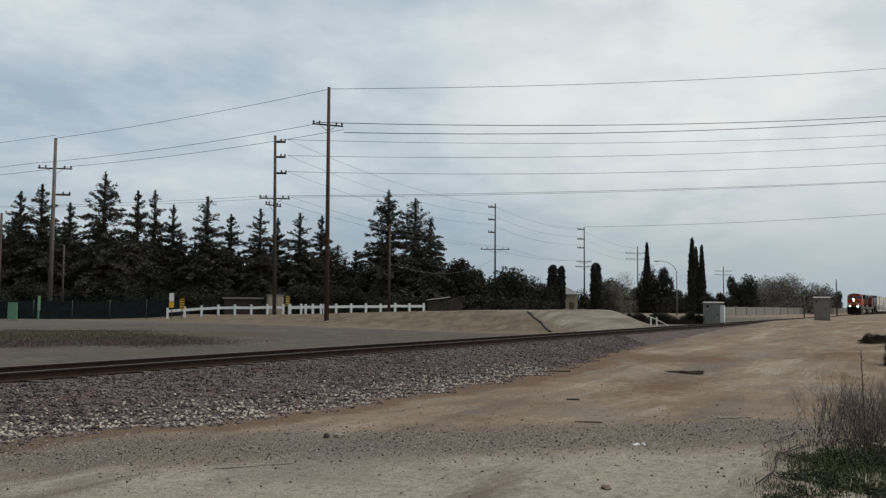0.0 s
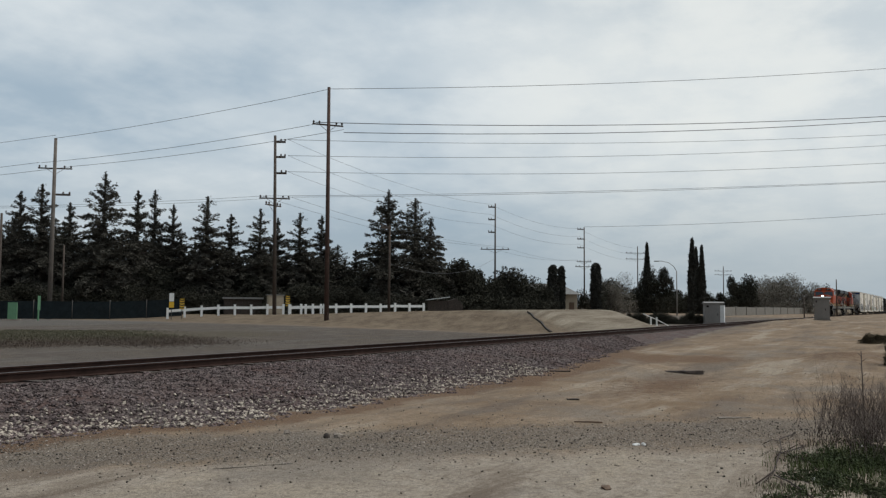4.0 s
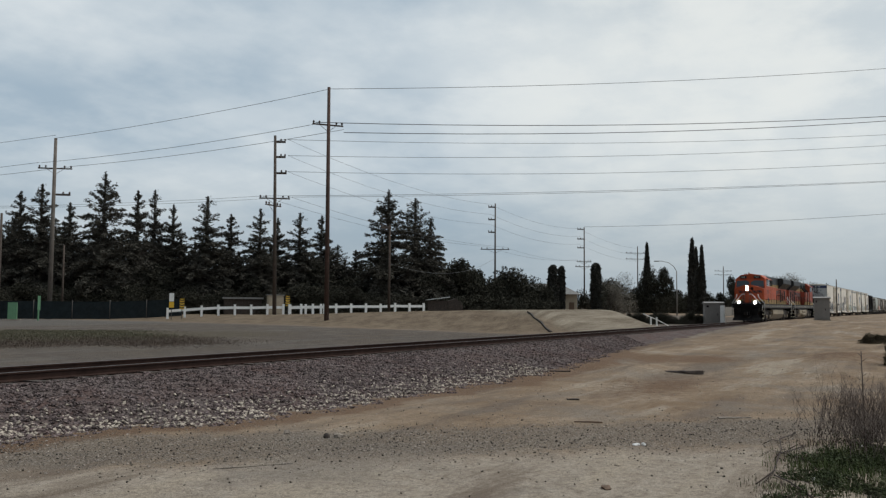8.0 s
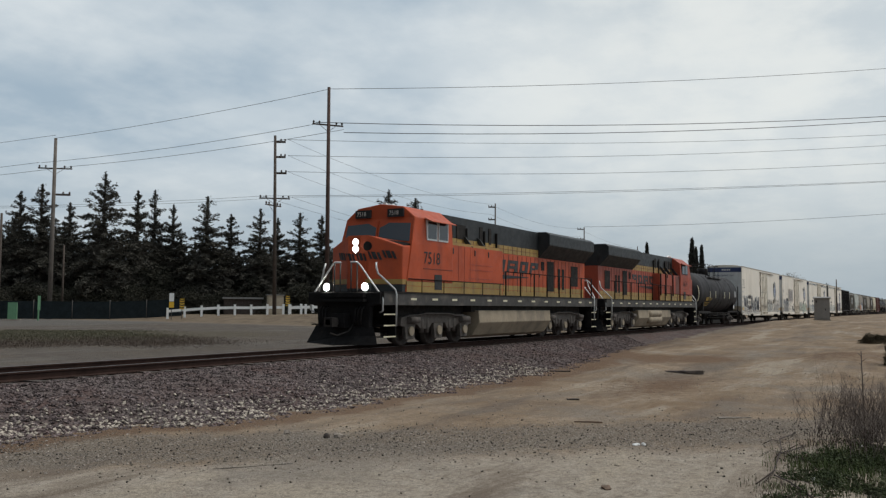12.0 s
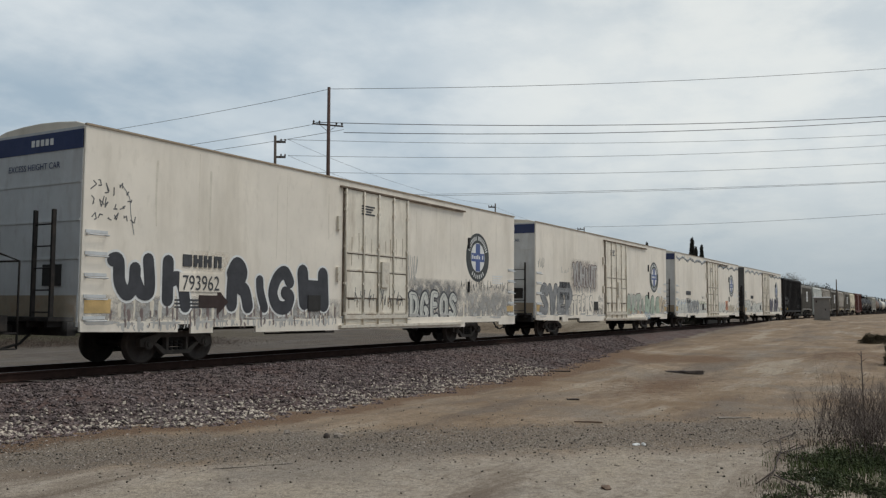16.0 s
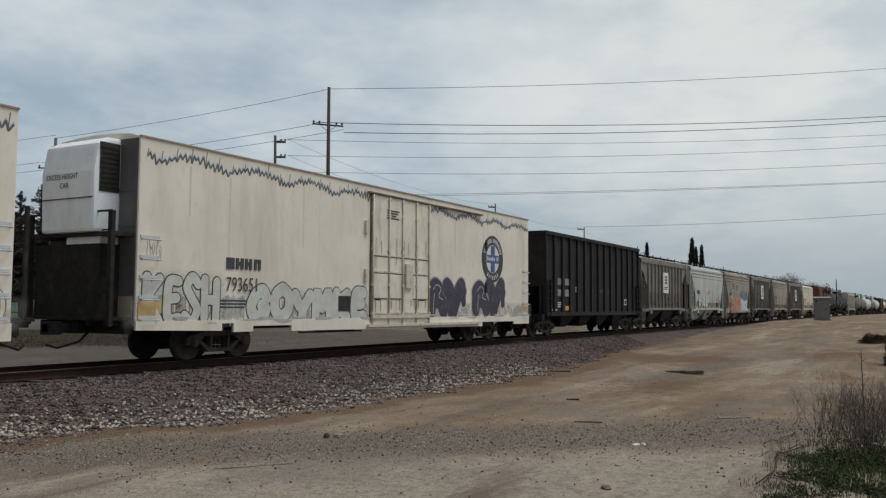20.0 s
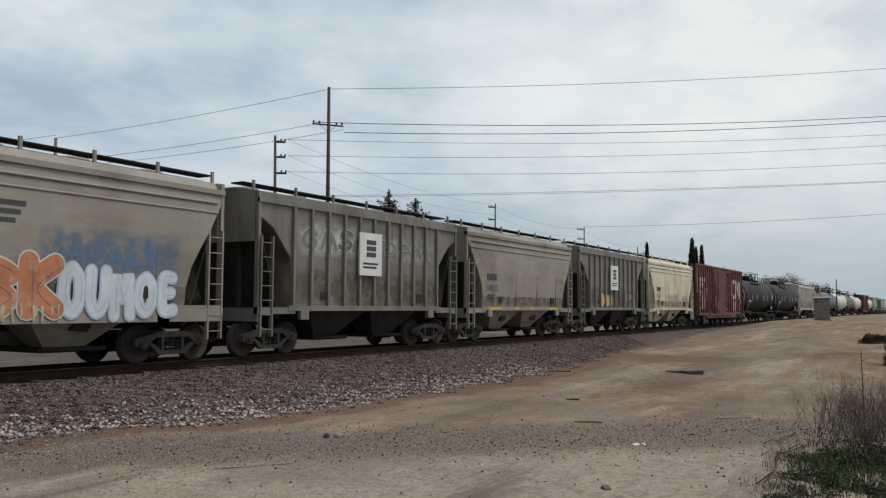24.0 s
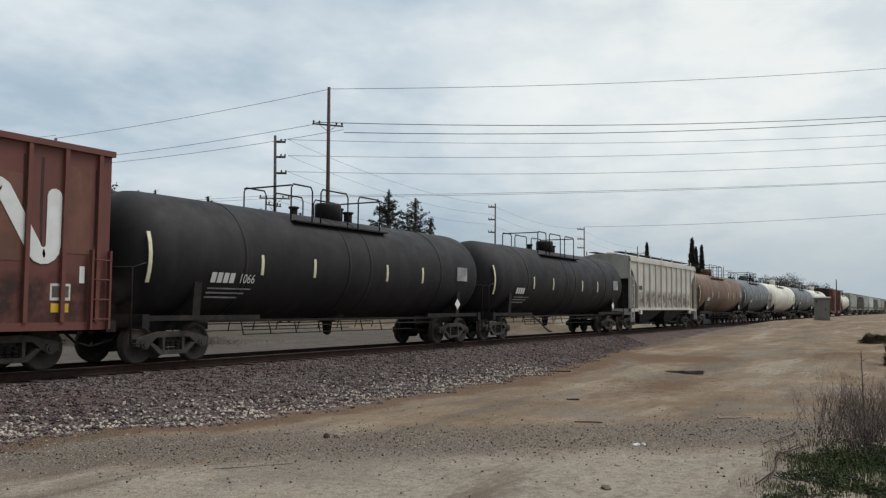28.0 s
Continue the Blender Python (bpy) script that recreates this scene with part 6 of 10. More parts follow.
    # windshields and number boards follow the cab front
    for s in (-1, 1):
        bm = BM()
        y0, y1 = s * 0.07, s * 1.36
        f = lambda y, z: X(1.9 + 0.62 * (z - 1.84) / 2.58 * 0.97 - 0.02)
        z0a, z0b = 3.70, 3.56
        loft(bm, [[(f(0, z0a) - 0.012, y0, z0a), (f(0, z0b) - 0.012, y1, z0b), (f(0, 4.24) - 0.012, y1 * 0.97, 4.20), (f(0, 4.3) - 0.012, y0, 4.26)],
                  [(f(0, z0a) + 0.05, y0, z0a), (f(0, z0b) + 0.05, y1, z0b), (f(0, 4.24) + 0.05, y1 * 0.97, 4.20), (f(0, 4.3) + 0.05, y0, 4.26)]])
        part("windshield", bm, M_SHIELD, cab, "dark windshield pane")
        bm = BM()
        loft(bm, [[(f(0, z) + q, s * 0.03, z), (f(0, z) + q, s * 1.42, z - 0.05), (f(0, z) + 0.06, s * 1.42, z - 0.05), (f(0, z) + 0.06, s * 0.03, z)] for z, q in ((3.52, -0.006), (4.34, -0.006))])
        part("windshield_surround", bm, paint, cab)
        bm = BM()
        bx(bm, X(2.42), X(2.66), s * 0.68 - 0.32, s * 0.68 + 0.32, 4.44, 4.72)
        nb = part("number_board", bm, M_LOCO_DARK, cab, bevel=0.015)
        lettering(number, 0.21, M_LETTER, nb, pose(X(2.414), s * 0.68 + 0.25, 4.51, 90, 0, -90), "lettering", 0.95)
        # side windows with frames and an awning
        for a, b in ((3.2, 3.9), (3.98, 4.68)):
            bm = BM()
            bx(bm, X(a), X(b), min(s * 1.44, s * 1.512), max(s * 1.44, s * 1.512), 3.66, 4.38)
            wf = part("window_frame", bm, M_SILVER if not turned else M_LOCO_DARK, cab, bevel=0.01)
            bm = BM()
            bx(bm, X(a + 0.06), X(b - 0.06), min(s * 1.45, s * 1.518), max(s * 1.45, s * 1.518), 3.72, 4.32)
            part("window_pane", bm, M_GLASS, wf)
        bm = BM()
        prism(bm, [(s * 1.46, 4.44), (s * 1.78, 4.30), (s * 1.78, 4.28), (s * 1.46, 4.40)], "x", X(3.1), X(4.8))
        part("awning", bm, paint, cab)
        bm = BM()
        bx(bm, X(3.75), X(4.25), s * 1.492 - 0.01, s * 1.492 + 0.01, 1.95, 2.48)
        part("battery_vent", bm, M_LOCO_DARK, cab)
        if s < 0:
            side_text(cab, number, X(2.98), 2.84, 0.60, M_LOCO_DARK, -1.503, 0.95)
        else:
            side_text(cab, number, X(4.4), 2.84, 0.60, M_BROWN if turned else M_LOCO_DARK, -1.503, 0.95, far=True)
    for z0, z1 in ((1.845, 2.04), (2.055, 2.2)):
        quick("cab_stripe", M_YELLOW, cab, (X(1.95), X(5.05), -1.494, 1.494, z0, z1))
    quick("panel_joint", M_BROWN, cab, (X(3.0), X(5.04), -1.502, 1.502, 2.66, 2.675))
    bm = BM()
    lathe(bm, [(0.02, 4.86), (0.10, 4.88), (0.10, 4.98), (0.02, 5.01)], "z", (X(3.3), 0, 0), 10)
    for k in range(3):
        rod(bm, (X(3.7 + 0.25 * k), 0.3, 4.88), (X(3.2 + 0.25 * k), 0.3, 5.0), 0.05, 8, 0.09)
    part("horn", bm, M_SILVER, cab)
    # wide equipment bay behind the cab on one side, narrow hood behind
    bay = quick("equipment_bay", paint, c, (X(5.06), X(9.3), -1.42, -0.9, 1.84, 3.62), (X(5.06), X(9.8 if turned else 7.2), 0.9, 1.40, 1.84, 3.55), bevel=0.02)
    if turned:
        quick("recess_panel", M_BROWN, bay, (X(5.06), X(6.0), 1.38, 1.408, 2.3, 3.5))
        for u in (6.7, 8.4, 9.6):
            quick("bay_post", M_PILOT, bay, (X(u), X(u + 0.14), 1.38, 1.46, 2.15, 3.56), bevel=0.01)
    quick("bay_stripe", M_YELLOW, bay, (X(5.1), X(9.25), -1.426, -1.0, 1.845, 2.06), (X(5.1), X(9.25), -1.426, -1.0, 2.075, 2.27), (X(5.1), X(9.25), -1.30, -0.94, 3.622, 3.74))
    quick("bay_stripe", M_YELLOW, bay, (X(5.1), X(9.75 if turned else 7.15), 1.0, 1.406, 1.845, 2.06), (X(5.1), X(9.75 if turned else 7.15), 1.0, 1.406, 2.075, 2.27))
    bm = BM()
    for k in range(3):
        bx(bm, X(5.6 + 0.45 * k), X(5.62 + 0.45 * k), -1.428, -1.3, 2.3, 3.6)
    for z in (2.42, 2.75, 2.95):
        bx(bm, X(6.4), X(8.4), -1.43, -1.3, z, z + 0.02)
    part("panel_joint", bm, M_ORANGE_OLD if paint is M_ORANGE else M_BROWN, bay)
    hood = quick("long_hood", paint, c, (X(5.06), X(19.9), -0.93, 0.93, 1.84, 3.62), bevel=0.02)
    quick("hood_top", M_LOCO_DARK, c, (X(5.06), X(14.0), -0.92, 0.92, 3.96, 4.78), (X(14.0), X(19.85), -0.9, 0.9, 3.62, 4.2), bevel=0.06)
    quick("hood_stripe", M_YELLOW, hood, (X(5.07), X(14.0), -0.935, 0.935, 3.63, 3.955), (X(9.3), X(19.7), -0.937, 0.937, 1.845, 2.06), (X(9.3), X(19.7), -0.937, 0.937, 2.075, 2.27))
    bm = BM()
    for s in (-1, 1):
        bx(bm, X(5.1), X(14.0), s * 0.94 - 0.006, s * 0.94 + 0.006, 3.79, 3.805)
        for k in range(20):
            bx(bm, X(5.4 + 0.45 * k), X(5.415 + 0.45 * k), s * 0.94 - 0.006, s * 0.94 + 0.006, 3.64, 3.95)
    part("stripe_seam", bm, M_BROWN, hood, "seams across the yellow band")
    bm = BM()
    for s in (-1, 1):
        for k in range(22):
            u = 9.45 + 0.46 * k
            bx(bm, X(u), X(u + 0.025), s * 0.935 - 0.008, s * 0.935 + 0.008, 2.0, 3.58)
        for k in range(9):
            bx(bm, X(9.5 + 0.92 * k), X(9.56 + 0.92 * k), s * 0.945 - 0.012, s * 0.945 + 0.012, 2.72, 2.86)
    part("hood_door_seam", bm, M_BROWN, hood, "seams and latches of the hood doors")
    # the railway's name on the hood, as plain dark slanting bars over a wedge
    for s in (-1, 1):
        bm = BM()
        u0 = 9.55
        for k, w in enumerate((0.98, 1.12, 0.92, 0.94)):
            x0 = X(u0)
            slant = lambda a_, b_, z0, z1: prism(bm, [(x0 + a_ + (z0 - 2.86) * 0.32, z0), (x0 + b_ + (z0 - 2.86) * 0.32, z0), (x0 + b_ + (z1 - 2.86) * 0.32, z1), (x0 + a_ + (z1 - 2.86) * 0.32, z1)], "y", s * 0.936 - 0.008, s * 0.936 + 0.008)
            slant(0, 0.22, 2.84, 3.36)
            slant(w * 0.9 - 0.30, w * 0.9, (2.84, 2.84, 2.84, 3.06)[k], 3.36)
            slant(0.22, w * 0.9 - 0.30, 3.22, 3.36)
            slant(0.22, w * 0.9 - 0.30, (2.84, 3.0, 2.84, 3.02)[k], (2.96, 3.12, 2.96, 3.12)[k])
            u0 += w + 0.14
        prism(bm, [(X(9.35), 2.50), (X(12.9), 2.66), (X(12.9), 2.69), (X(9.35), 2.72)], "y", s * 0.936 - 0.008, s * 0.936 + 0.008)
        part("hood_mark", bm, M_LOCO_DARK, hood, "railway emblem on the hood as plain slanting bars")
    for u, w, z0, z1 in ((5.3, 0.7, 3.97, 4.5), (6.3, 0.7, 3.95, 4.5), (8.2, 0.25, 3.9, 4.55), (9.0, 0.2, 3.9, 4.55)):
        for s in (-1, 1):
            quick("air_grille", M_UNDER, hood, (X(u), X(u + w), s * 0.93 - 0.02, s * 0.93 + 0.02, z0, z1))
    for s in (-1, 1):
        bm = BM()
        for u in (5.15, 6.85, 8.0):
            prism(bm, [(s * 0.93, 4.1), (s * 1.02, 4.05), (s * 1.44, 3.5), (s * 1.44, 3.3), (s * 1.36, 3.3), (s * 0.93, 3.9)], "x", X(u), X(u + 0.07))
        part("bay_bracket", bm, M_LOCO_DARK, bay)
    for s in (-1, 1):
        for u in (5.5, 7.0, 8.5, 9.6):
            quick("roof_support", M_PILOT, hood, (X(u), X(u + 0.08), min(s * 0.93, s * 1.0), max(s * 0.93, s * 1.0), 3.55, 4.4))
    quick("exhaust_stack", M_UNDER, c, (X(11.6), X(12.6), -0.3, 0.3, 4.7, 4.86), bevel=0.03)
    # radiator with overhanging wings
    bm = BM()
    prism(bm, [(-0.95, 3.62), (-1.5, 4.18), (-1.5, 4.68), (-1.3, 4.80), (1.3, 4.80), (1.5, 4.68), (1.5, 4.18), (0.95, 3.62)], "x", X(14.0), X(19.8))
    rad = part("radiator", bm, M_LOCO_DARK, c, "dark grey overhanging radiator", bevel=0.03)
    bm = BM()
    for s in (-1, 1):
        for k in range(9):
            u = 14.3 + 0.6 * k
            prism(bm, [(s * 1.0, 3.70), (s * 1.46, 4.13), (s * 1.44, 4.16), (s * 0.98, 3.74)], "x", X(u), X(u + 0.04))
    part("radiator_screen_rib", bm, M_SILL, rad)
    bm = BM()
    for s in (-1, 1):
        for u, w, z0, z1 in ((14.3, 0.35, 3.05, 3.45), (15.0, 0.8, 2.1, 3.5), (16.3, 0.3, 2.2, 3.2), (16.8, 0.3, 2.2, 3.2), (18.0, 0.9, 2.4, 3.4)):
            bx(bm, X(u), X(u + w), s * 0.935 - 0.015, s * 0.935 + 0.015, z0, z1)
    part("hood_louver", bm, M_UNDER, hood, "dark louvred openings in the hood doors")
    for s in (-1, 1):
        bm = BM()
        for u in (2.9, 4.4, 5.9, 7.4, 8.9):
            rod(bm, (X(u), s * 1.50, 1.82), (X(u), s * 1.50, 2.28), 0.016, 5)
        tube(bm, [(X(2.0), s * 1.515, 2.28), (X(9.2), s * 1.515, 2.28)], 0.018, 6)
        part("side_grab_rail", bm, M_PILOT, c, "thin black grab rail along the cab side")
    # walkway handrails
    for s in (-1, 1):
        a = 9.5 if s < 0 else 7.4
        bm = BM()
        k, u = 0, a
        while u < 19.5:
            rod(bm, (X(u), s * 1.47, 1.8), (X(u), s * 1.47, 2.82), 0.032, 6)
            u += 1.42
        tube(bm, [(X(a), s * 1.47, 2.80), (X(19.3), s * 1.47, 2.80)], 0.02, 6)
        part("handrail", bm, M_PILOT, c, "black walkway handrail")
    # fuel tank, air tanks, trucks
    bm = BM()
    prism(bm, [(-1.38, 1.22), (-1.42, 0.75), (-1.1, 0.26), (-0.8, 0.16), (0.8, 0.16), (1.1, 0.26), (1.42, 0.75), (1.38, 1.22)], "x", X(7.3), X(14.3))
    ft = part("fuel_tank", bm, M_FUEL, c, "dusty grey-tan fuel tank", bevel=0.03)
    if turned:
        for z in (1.0, 0.62):
            for s in (-1, 1):
                bm = BM()
                lathe(bm, [(0.02, X(9.6)), (0.2, X(9.68)), (0.22, X(9.8)), (0.22, X(12.0)), (0.2, X(12.12)), (0.02, X(12.2))], "x", (0, s * 1.32, z), 14)
                part("air_reservoir", bm, M_FUEL, ft)
    quick("under_gear", M_UNDER, c, (X(7.0), X(14.7), -1.2, 1.2, 1.16, 1.42), (X(14.4), X(14.8), -1.0, 1.0, 0.6, 1.3))
    quick("underframe", M_UNDER, c, (X(1.85), X(7.0), -0.85, 0.85, 0.98, 1.41), (X(14.6), X(19.35), -0.85, 0.85, 0.98, 1.41))
    for cu in (4.6, 16.6):
        t = quick("bogie", M_UNDER, c, (-2.2, 2.2, -0.75, 0.75, 0.62, 1.02), bevel=0.04)
        t.matrix_basis = pose(X(cu), 0, 0)
        for s in (-1, 1):
            bm = BM()
            o = [(-2.45, 0.98), (-2.5, 0.72), (-2.2, 0.66), (-1.45, 0.74), (-1.2, 0.58), (-0.65, 0.58), (-0.45, 0.78), (0.45, 0.78), (0.65, 0.58), (1.2, 0.58), (1.45, 0.74), (2.2, 0.66), (2.5, 0.72), (2.45, 0.98), (1.8, 1.08), (-1.8, 1.08)]
            prism(bm, o, "y", s * 1.08 - 0.08, s * 1.08 + 0.08)
            sf = part("side_frame", bm, M_LOCOTRUCK, t, "dusty grey-brown cast bogie frame", bevel=0.015)
            for e in (-1.9, 0, 1.9):
                bm = BM()
                prism(bm, [(e - 0.34, 0.78), (e - 0.26, 0.24), (e + 0.26, 0.24), (e + 0.34, 0.78)], "y", s * 1.10 - 0.07, s * 1.10 + 0.09)
                jb = part("journal_box", bm, M_LOCOTRUCK, sf, bevel=0.03)
                bm = BM()
                rod(bm, (e, s * 1.15, 0.52), (e, s * 1.24, 0.52), 0.16, 14)
                part("bearing_cap", bm, M_FUEL, sf)
            bm = BM()
            for e in (-0.95, 0.95):
                for d in (-0.18, 0.18):
                    rod(bm, (e + d, s * 1.12, 0.45), (e + d, s * 1.12, 0.95), 0.09, 10)
            rod(bm, (-2.1, s * 1.24, 0.9), (-1.5, s * 1.24, 0.9), 0.12, 12)
            rod(bm, (1.5, s * 1.24, 0.9), (2.1, s * 1.24, 0.9), 0.12, 12)
            tube(bm, [(-1.9, s * 1.2, 1.0), (-1.0, s * 1.26, 1.12), (0.6, s * 1.26, 1.1), (1.6, s * 1.22, 1.0)], 0.03, 6)
            part("spring_and_cylinder", bm, M_LOCOTRUCK, sf)
        for e in (-1.9, 0, 1.9):
            w = part("wheelset", wheelset_mesh(0.52), M_WHEEL, t, "dark locomotive wheels on one axle")
            w.matrix_basis = pose(e, 0, 0.52)
            ROLLING.append((w, 0.52, e, 1 if turned else -1, c))
    return c


locomotive(-18.6, False, "7518", M_ORANGE, "orange and black diesel locomotive with yellow stripes, headlights lit")
locomotive(2.05, True, "6634", M_ORANGE_OLD, "faded orange and black diesel locomotive running backwards, grimy")


# ---------------------------------------------------------------- refrigerator cars
def reefer(x_mid, label, number, style, emblem_in):
    L, B = 22.9, 20.7
    c = car("refrigerator_car", L, x_mid, label, "refrigerator car")
    h = B / 2
    bm = BM()
    for s in (1,):
        prism(bm, [(-NEAR, 0.98), (-NEAR, 5.12), (-1.2, 5.21), (-0.6, 5.26), (0, 5.28), (0.6, 5.26), (1.2, 5.21), (NEAR, 5.12), (NEAR, 0.98)], "x", -h, h)
    body = part("body", bm, M_WHITE, c, bevel=0.025)
    # side skirt, cut up over the bogies
    for s in (-1, 1):
        bm = BM()
        y0, y1 = s * NEAR - 0.03, s * NEAR + 0.03
        prism(bm, [(-h, 1.0), (-h, 0.80), (-h + 2.6, 0.74), (-h + 2.6, 0.92), (-h + 3.0, 0.92), (-h + 3.0, 0.70), (-h + 3.7, 0.70), (-h + 3.7, 0.84), (-h + 5.2, 0.84), (-h + 5.2, 0.68),
                   (h - 4.3, 0.62), (h - 4.3, 0.78), (h - 1.5, 0.78), (h - 1.5, 0.66), (h, 0.66), (h, 1.0)], "y", y0, y1)
        part("side_sill", bm, M_WHITE, body)
    bm = BM()
    bx(bm, -h, h, -NEAR - 0.03, -NEAR + 0.04, 5.10, 5.14)
    bx(bm, -h, h, NEAR - 0.04, NEAR + 0.03, 5.10, 5.14)
    part("roof_edge", bm, M_RUSTY, body)
    bm = BM()
    for k in range(15):
        x = -h + 0.7 + k * (B - 1.4) / 14
        bx(bm, x - 0.03, x + 0.03, -0.9, 0.9, 5.22, 5.29)
    part("roof_rib", bm, M_WHITE, body)
    bm = BM()
    for k in (2, 4, 9, 11):
        x = -h + k * B / 13
        bx(bm, x - 0.007, x + 0.007, -NEAR - 0.001, -NEAR + 0.01, 1.02, 4.98)
    part("side_seam", bm, M_WEATHER, body, "faint panel seams")
    # grime thrown up along the lower edge
    bm = BM()
    rr = random.Random(int(x_mid * 10))
    x = -h + 0.1
    while x < h - 0.4:
        w_ = rr.uniform(0.25, 0.9)
        if rr.random() < 0.6:
            prism(bm, blob(x + w_ / 2, 0.98 + rr.uniform(-0.06, 0.10), w_ / 2, rr.uniform(0.015, 0.05), rr, 0.15), "y", -NEAR - 0.0332 - 0.0004 * rr.random(), -NEAR - 0.02)
        x += w_
    tagged(part("grime_patch", bm, M_GRAF_SMOKE, body, "rusty grime along the lower edge"), kind="stuff")
    # plug door with locking bars
    d0 = -h + 8.9
    bm = BM()
    bx(bm, d0 + 0.03, d0 + 3.45, -NEAR - 0.05, -NEAR + 0.01, 0.86, 4.86)
    door = part("plug_door", bm, M_DOOR, body, bevel=0.015)
    bm = BM()
    for x in (d0 + 0.04, d0 + 0.95, d0 + 1.75, d0 + 2.6, d0 + 3.42):
        rod(bm, (x, -NEAR - 0.085, 0.80), (x, -NEAR - 0.085, 4.86), 0.028, 6)
        for z in (1.1, 2.0, 3.1, 4.2, 4.7):
            bx(bm, x - 0.06, x + 0.06, -NEAR - 0.11, -NEAR - 0.04, z, z + 0.07)
    part("locking_bar", bm, M_DOORBAR, door, "rust-stained white locking bars")
    # dark lines paint in the shadow beside each locking bar
    bm = BM()
    for x in (d0 + 0.04, d0 + 0.95, d0 + 1.75, d0 + 2.6, d0 + 3.42):
        bx(bm, x + 0.028, x + 0.06, -NEAR - 0.054, -NEAR - 0.045, 0.9, 4.84)
    tagged(part("bar_grime", bm, M_UMBER, door, "dark painted shade lines beside the locking bars"), kind="stuff")
    for z in (1.12, 2.42, 2.95):
        quick("door_bar", M_DOORBAR, door, (d0 + 0.05, d0 + 3.42, -NEAR - 0.075, -NEAR - 0.05, z, z + 0.045))
    # painted shadow below each cross bar
    for z in (1.09, 2.39, 2.92):
        quick("bar_grime", M_UMBER, door, (d0 + 0.08, d0 + 3.4, -NEAR - 0.0545, -NEAR - 0.045, z, z + 0.028))
    quick("door_track", M_UMBER, body, (d0 - 0.2, d0 + 7.4, -NEAR - 0.10, -NEAR, 4.87, 4.92))
    quick("door_track", M_DOORBAR, body, (d0 - 0.2, d0 + 7.2, -NEAR - 0.14, -NEAR - 0.04, 0.72, 0.80))
    for z in (2.1, 3.6):
        quick("door_stop", M_DOORBAR, body, (d0 - 0.33, d0 - 0.19, -NEAR - 0.08, -NEAR, z, z + 0.4))
    for z in (1.9, 3.55):
        quick("door_stop", M_SOOT, body, (h - 4.05, h - 3.95, -NEAR - 0.06, -NEAR, z, z + 0.4))
    for a, b_ in ((0.12, 0.88), (1.02, 1.68), (2.42, 3.34)):
        pn = quick("door_panel", M_DOOR, door, (d0 + a, d0 + b_, -NEAR - 0.072, -NEAR - 0.048, 1.62, 2.36), bevel=0.01)
        # dark strip painted as the shadow under the raised panel
        quick("panel_edge", M_UMBER, pn, (d0 + a, d0 + b_, -NEAR - 0.066, -NEAR - 0.05, 1.585, 1.618))
    quick("sill_rail", M_DOORBAR, door, (d0 + 0.02, d0 + 3.46, -NEAR - 0.11, -NEAR - 0.05, 0.98, 1.10), bevel=0.01)
    drips(door, d0 + 0.1, d0 + 3.4, 1.60, 1.12, M_RUSTY, 10, int(x_mid * 7), y=-NEAR - 0.052, wide=0.05)
    drips(door, d0 + 0.1, d0 + 3.4, 3.5, 2.5, M_RUSTY, 9, int(x_mid * 5), y=-NEAR - 0.052, wide=0.03)
    drips(body, -h + 0.2, h - 0.2, 4.6, 2.2, M_WEATHER, 9, int(x_mid * 3), y=-NEAR, wide=0.05)
    drips(body, -h + 0.2, h - 0.2, 1.5, 0.9, M_WEATHER, 60, int(x_mid * 9), y=-NEAR, wide=0.10)
    haze(body, -h + 0.1, -h + 8.6, 0.9, 1.5, M_GRAF_SMOKE, 6, 2, y=-NEAR - 0.0002)
    haze(body, -h + 12.5, h - 0.1, 0.9, 1.45, M_GRAF_SMOKE, 6, 3, y=-NEAR - 0.0002)
    # door gaps with shade painted in dark, a lock case and two dark hatches
    for x in (d0, d0 + 3.46):
        quick("door_gap", M_UMBER, body, (x - 0.03, x + 0.02, -NEAR - 0.03, -NEAR, 0.86, 4.86))
    quick("lock_case", M_DOORBAR, door, (d0 + 1.9, d0 + 2.3, -NEAR - 0.13, -NEAR - 0.05, 1.95, 2.75), bevel=0.01)
    quick("door_hatch", M_SOOT, door, (d0 + 2.85, d0 + 3.2, -NEAR - 0.056, -NEAR - 0.045, 1.55, 2.0))
    quick("door_hatch", M_SOOT, door, (d0 + 0.2, d0 + 0.5, -NEAR - 0.056, -NEAR - 0.045, 1.55, 1.75))
    # inspection box, small print, reporting mark as bars, number
    bm = BM()
    bx(bm, -h + 7.3, -h + 7.85, -NEAR - 0.03, -NEAR, 1.22, 1.66)
    bw = part("meter_box", bm, M_SOOT, body)
    bm = BM()
    for k, w in enumerate((0.27, 0.27, 0.24, 0.24)):
        x = -h + 2.72 + k * 0.33
        bx(bm, x, x + w * 0.36, -NEAR - 0.024, -NEAR, 2.27, 2.55)
        bx(bm, x + w * 0.62, x + w, -NEAR - 0.024, -NEAR, 2.27, 2.55)
        bx(bm, x + w * 0.36, x + w * 0.62, -NEAR - 0.023, -NEAR, (2.27, 2.36, 2.38, 2.46)[k], (2.55, 2.46, 2.46, 2.55)[k])
    part("reporting_mark", bm, M_DARKTXT, body, "dark painted reporting mark as plain bars")
    if number:
        side_text(body, number, -h + 2.70, 1.72, 0.50, M_DARKTXT, y=-NEAR - 0.02, squash=0.80)
    bars(body, -h + 9.75, 4.45, 0.7, 0.05, M_DARKTXT, y=-NEAR - 0.052, n=4, gap=0.6, name="small_print")
    bars(body, -h + 2.5, 1.50, 1.2, 0.045, M_DARKTXT, n=3, gap=0.8, name="small_print")
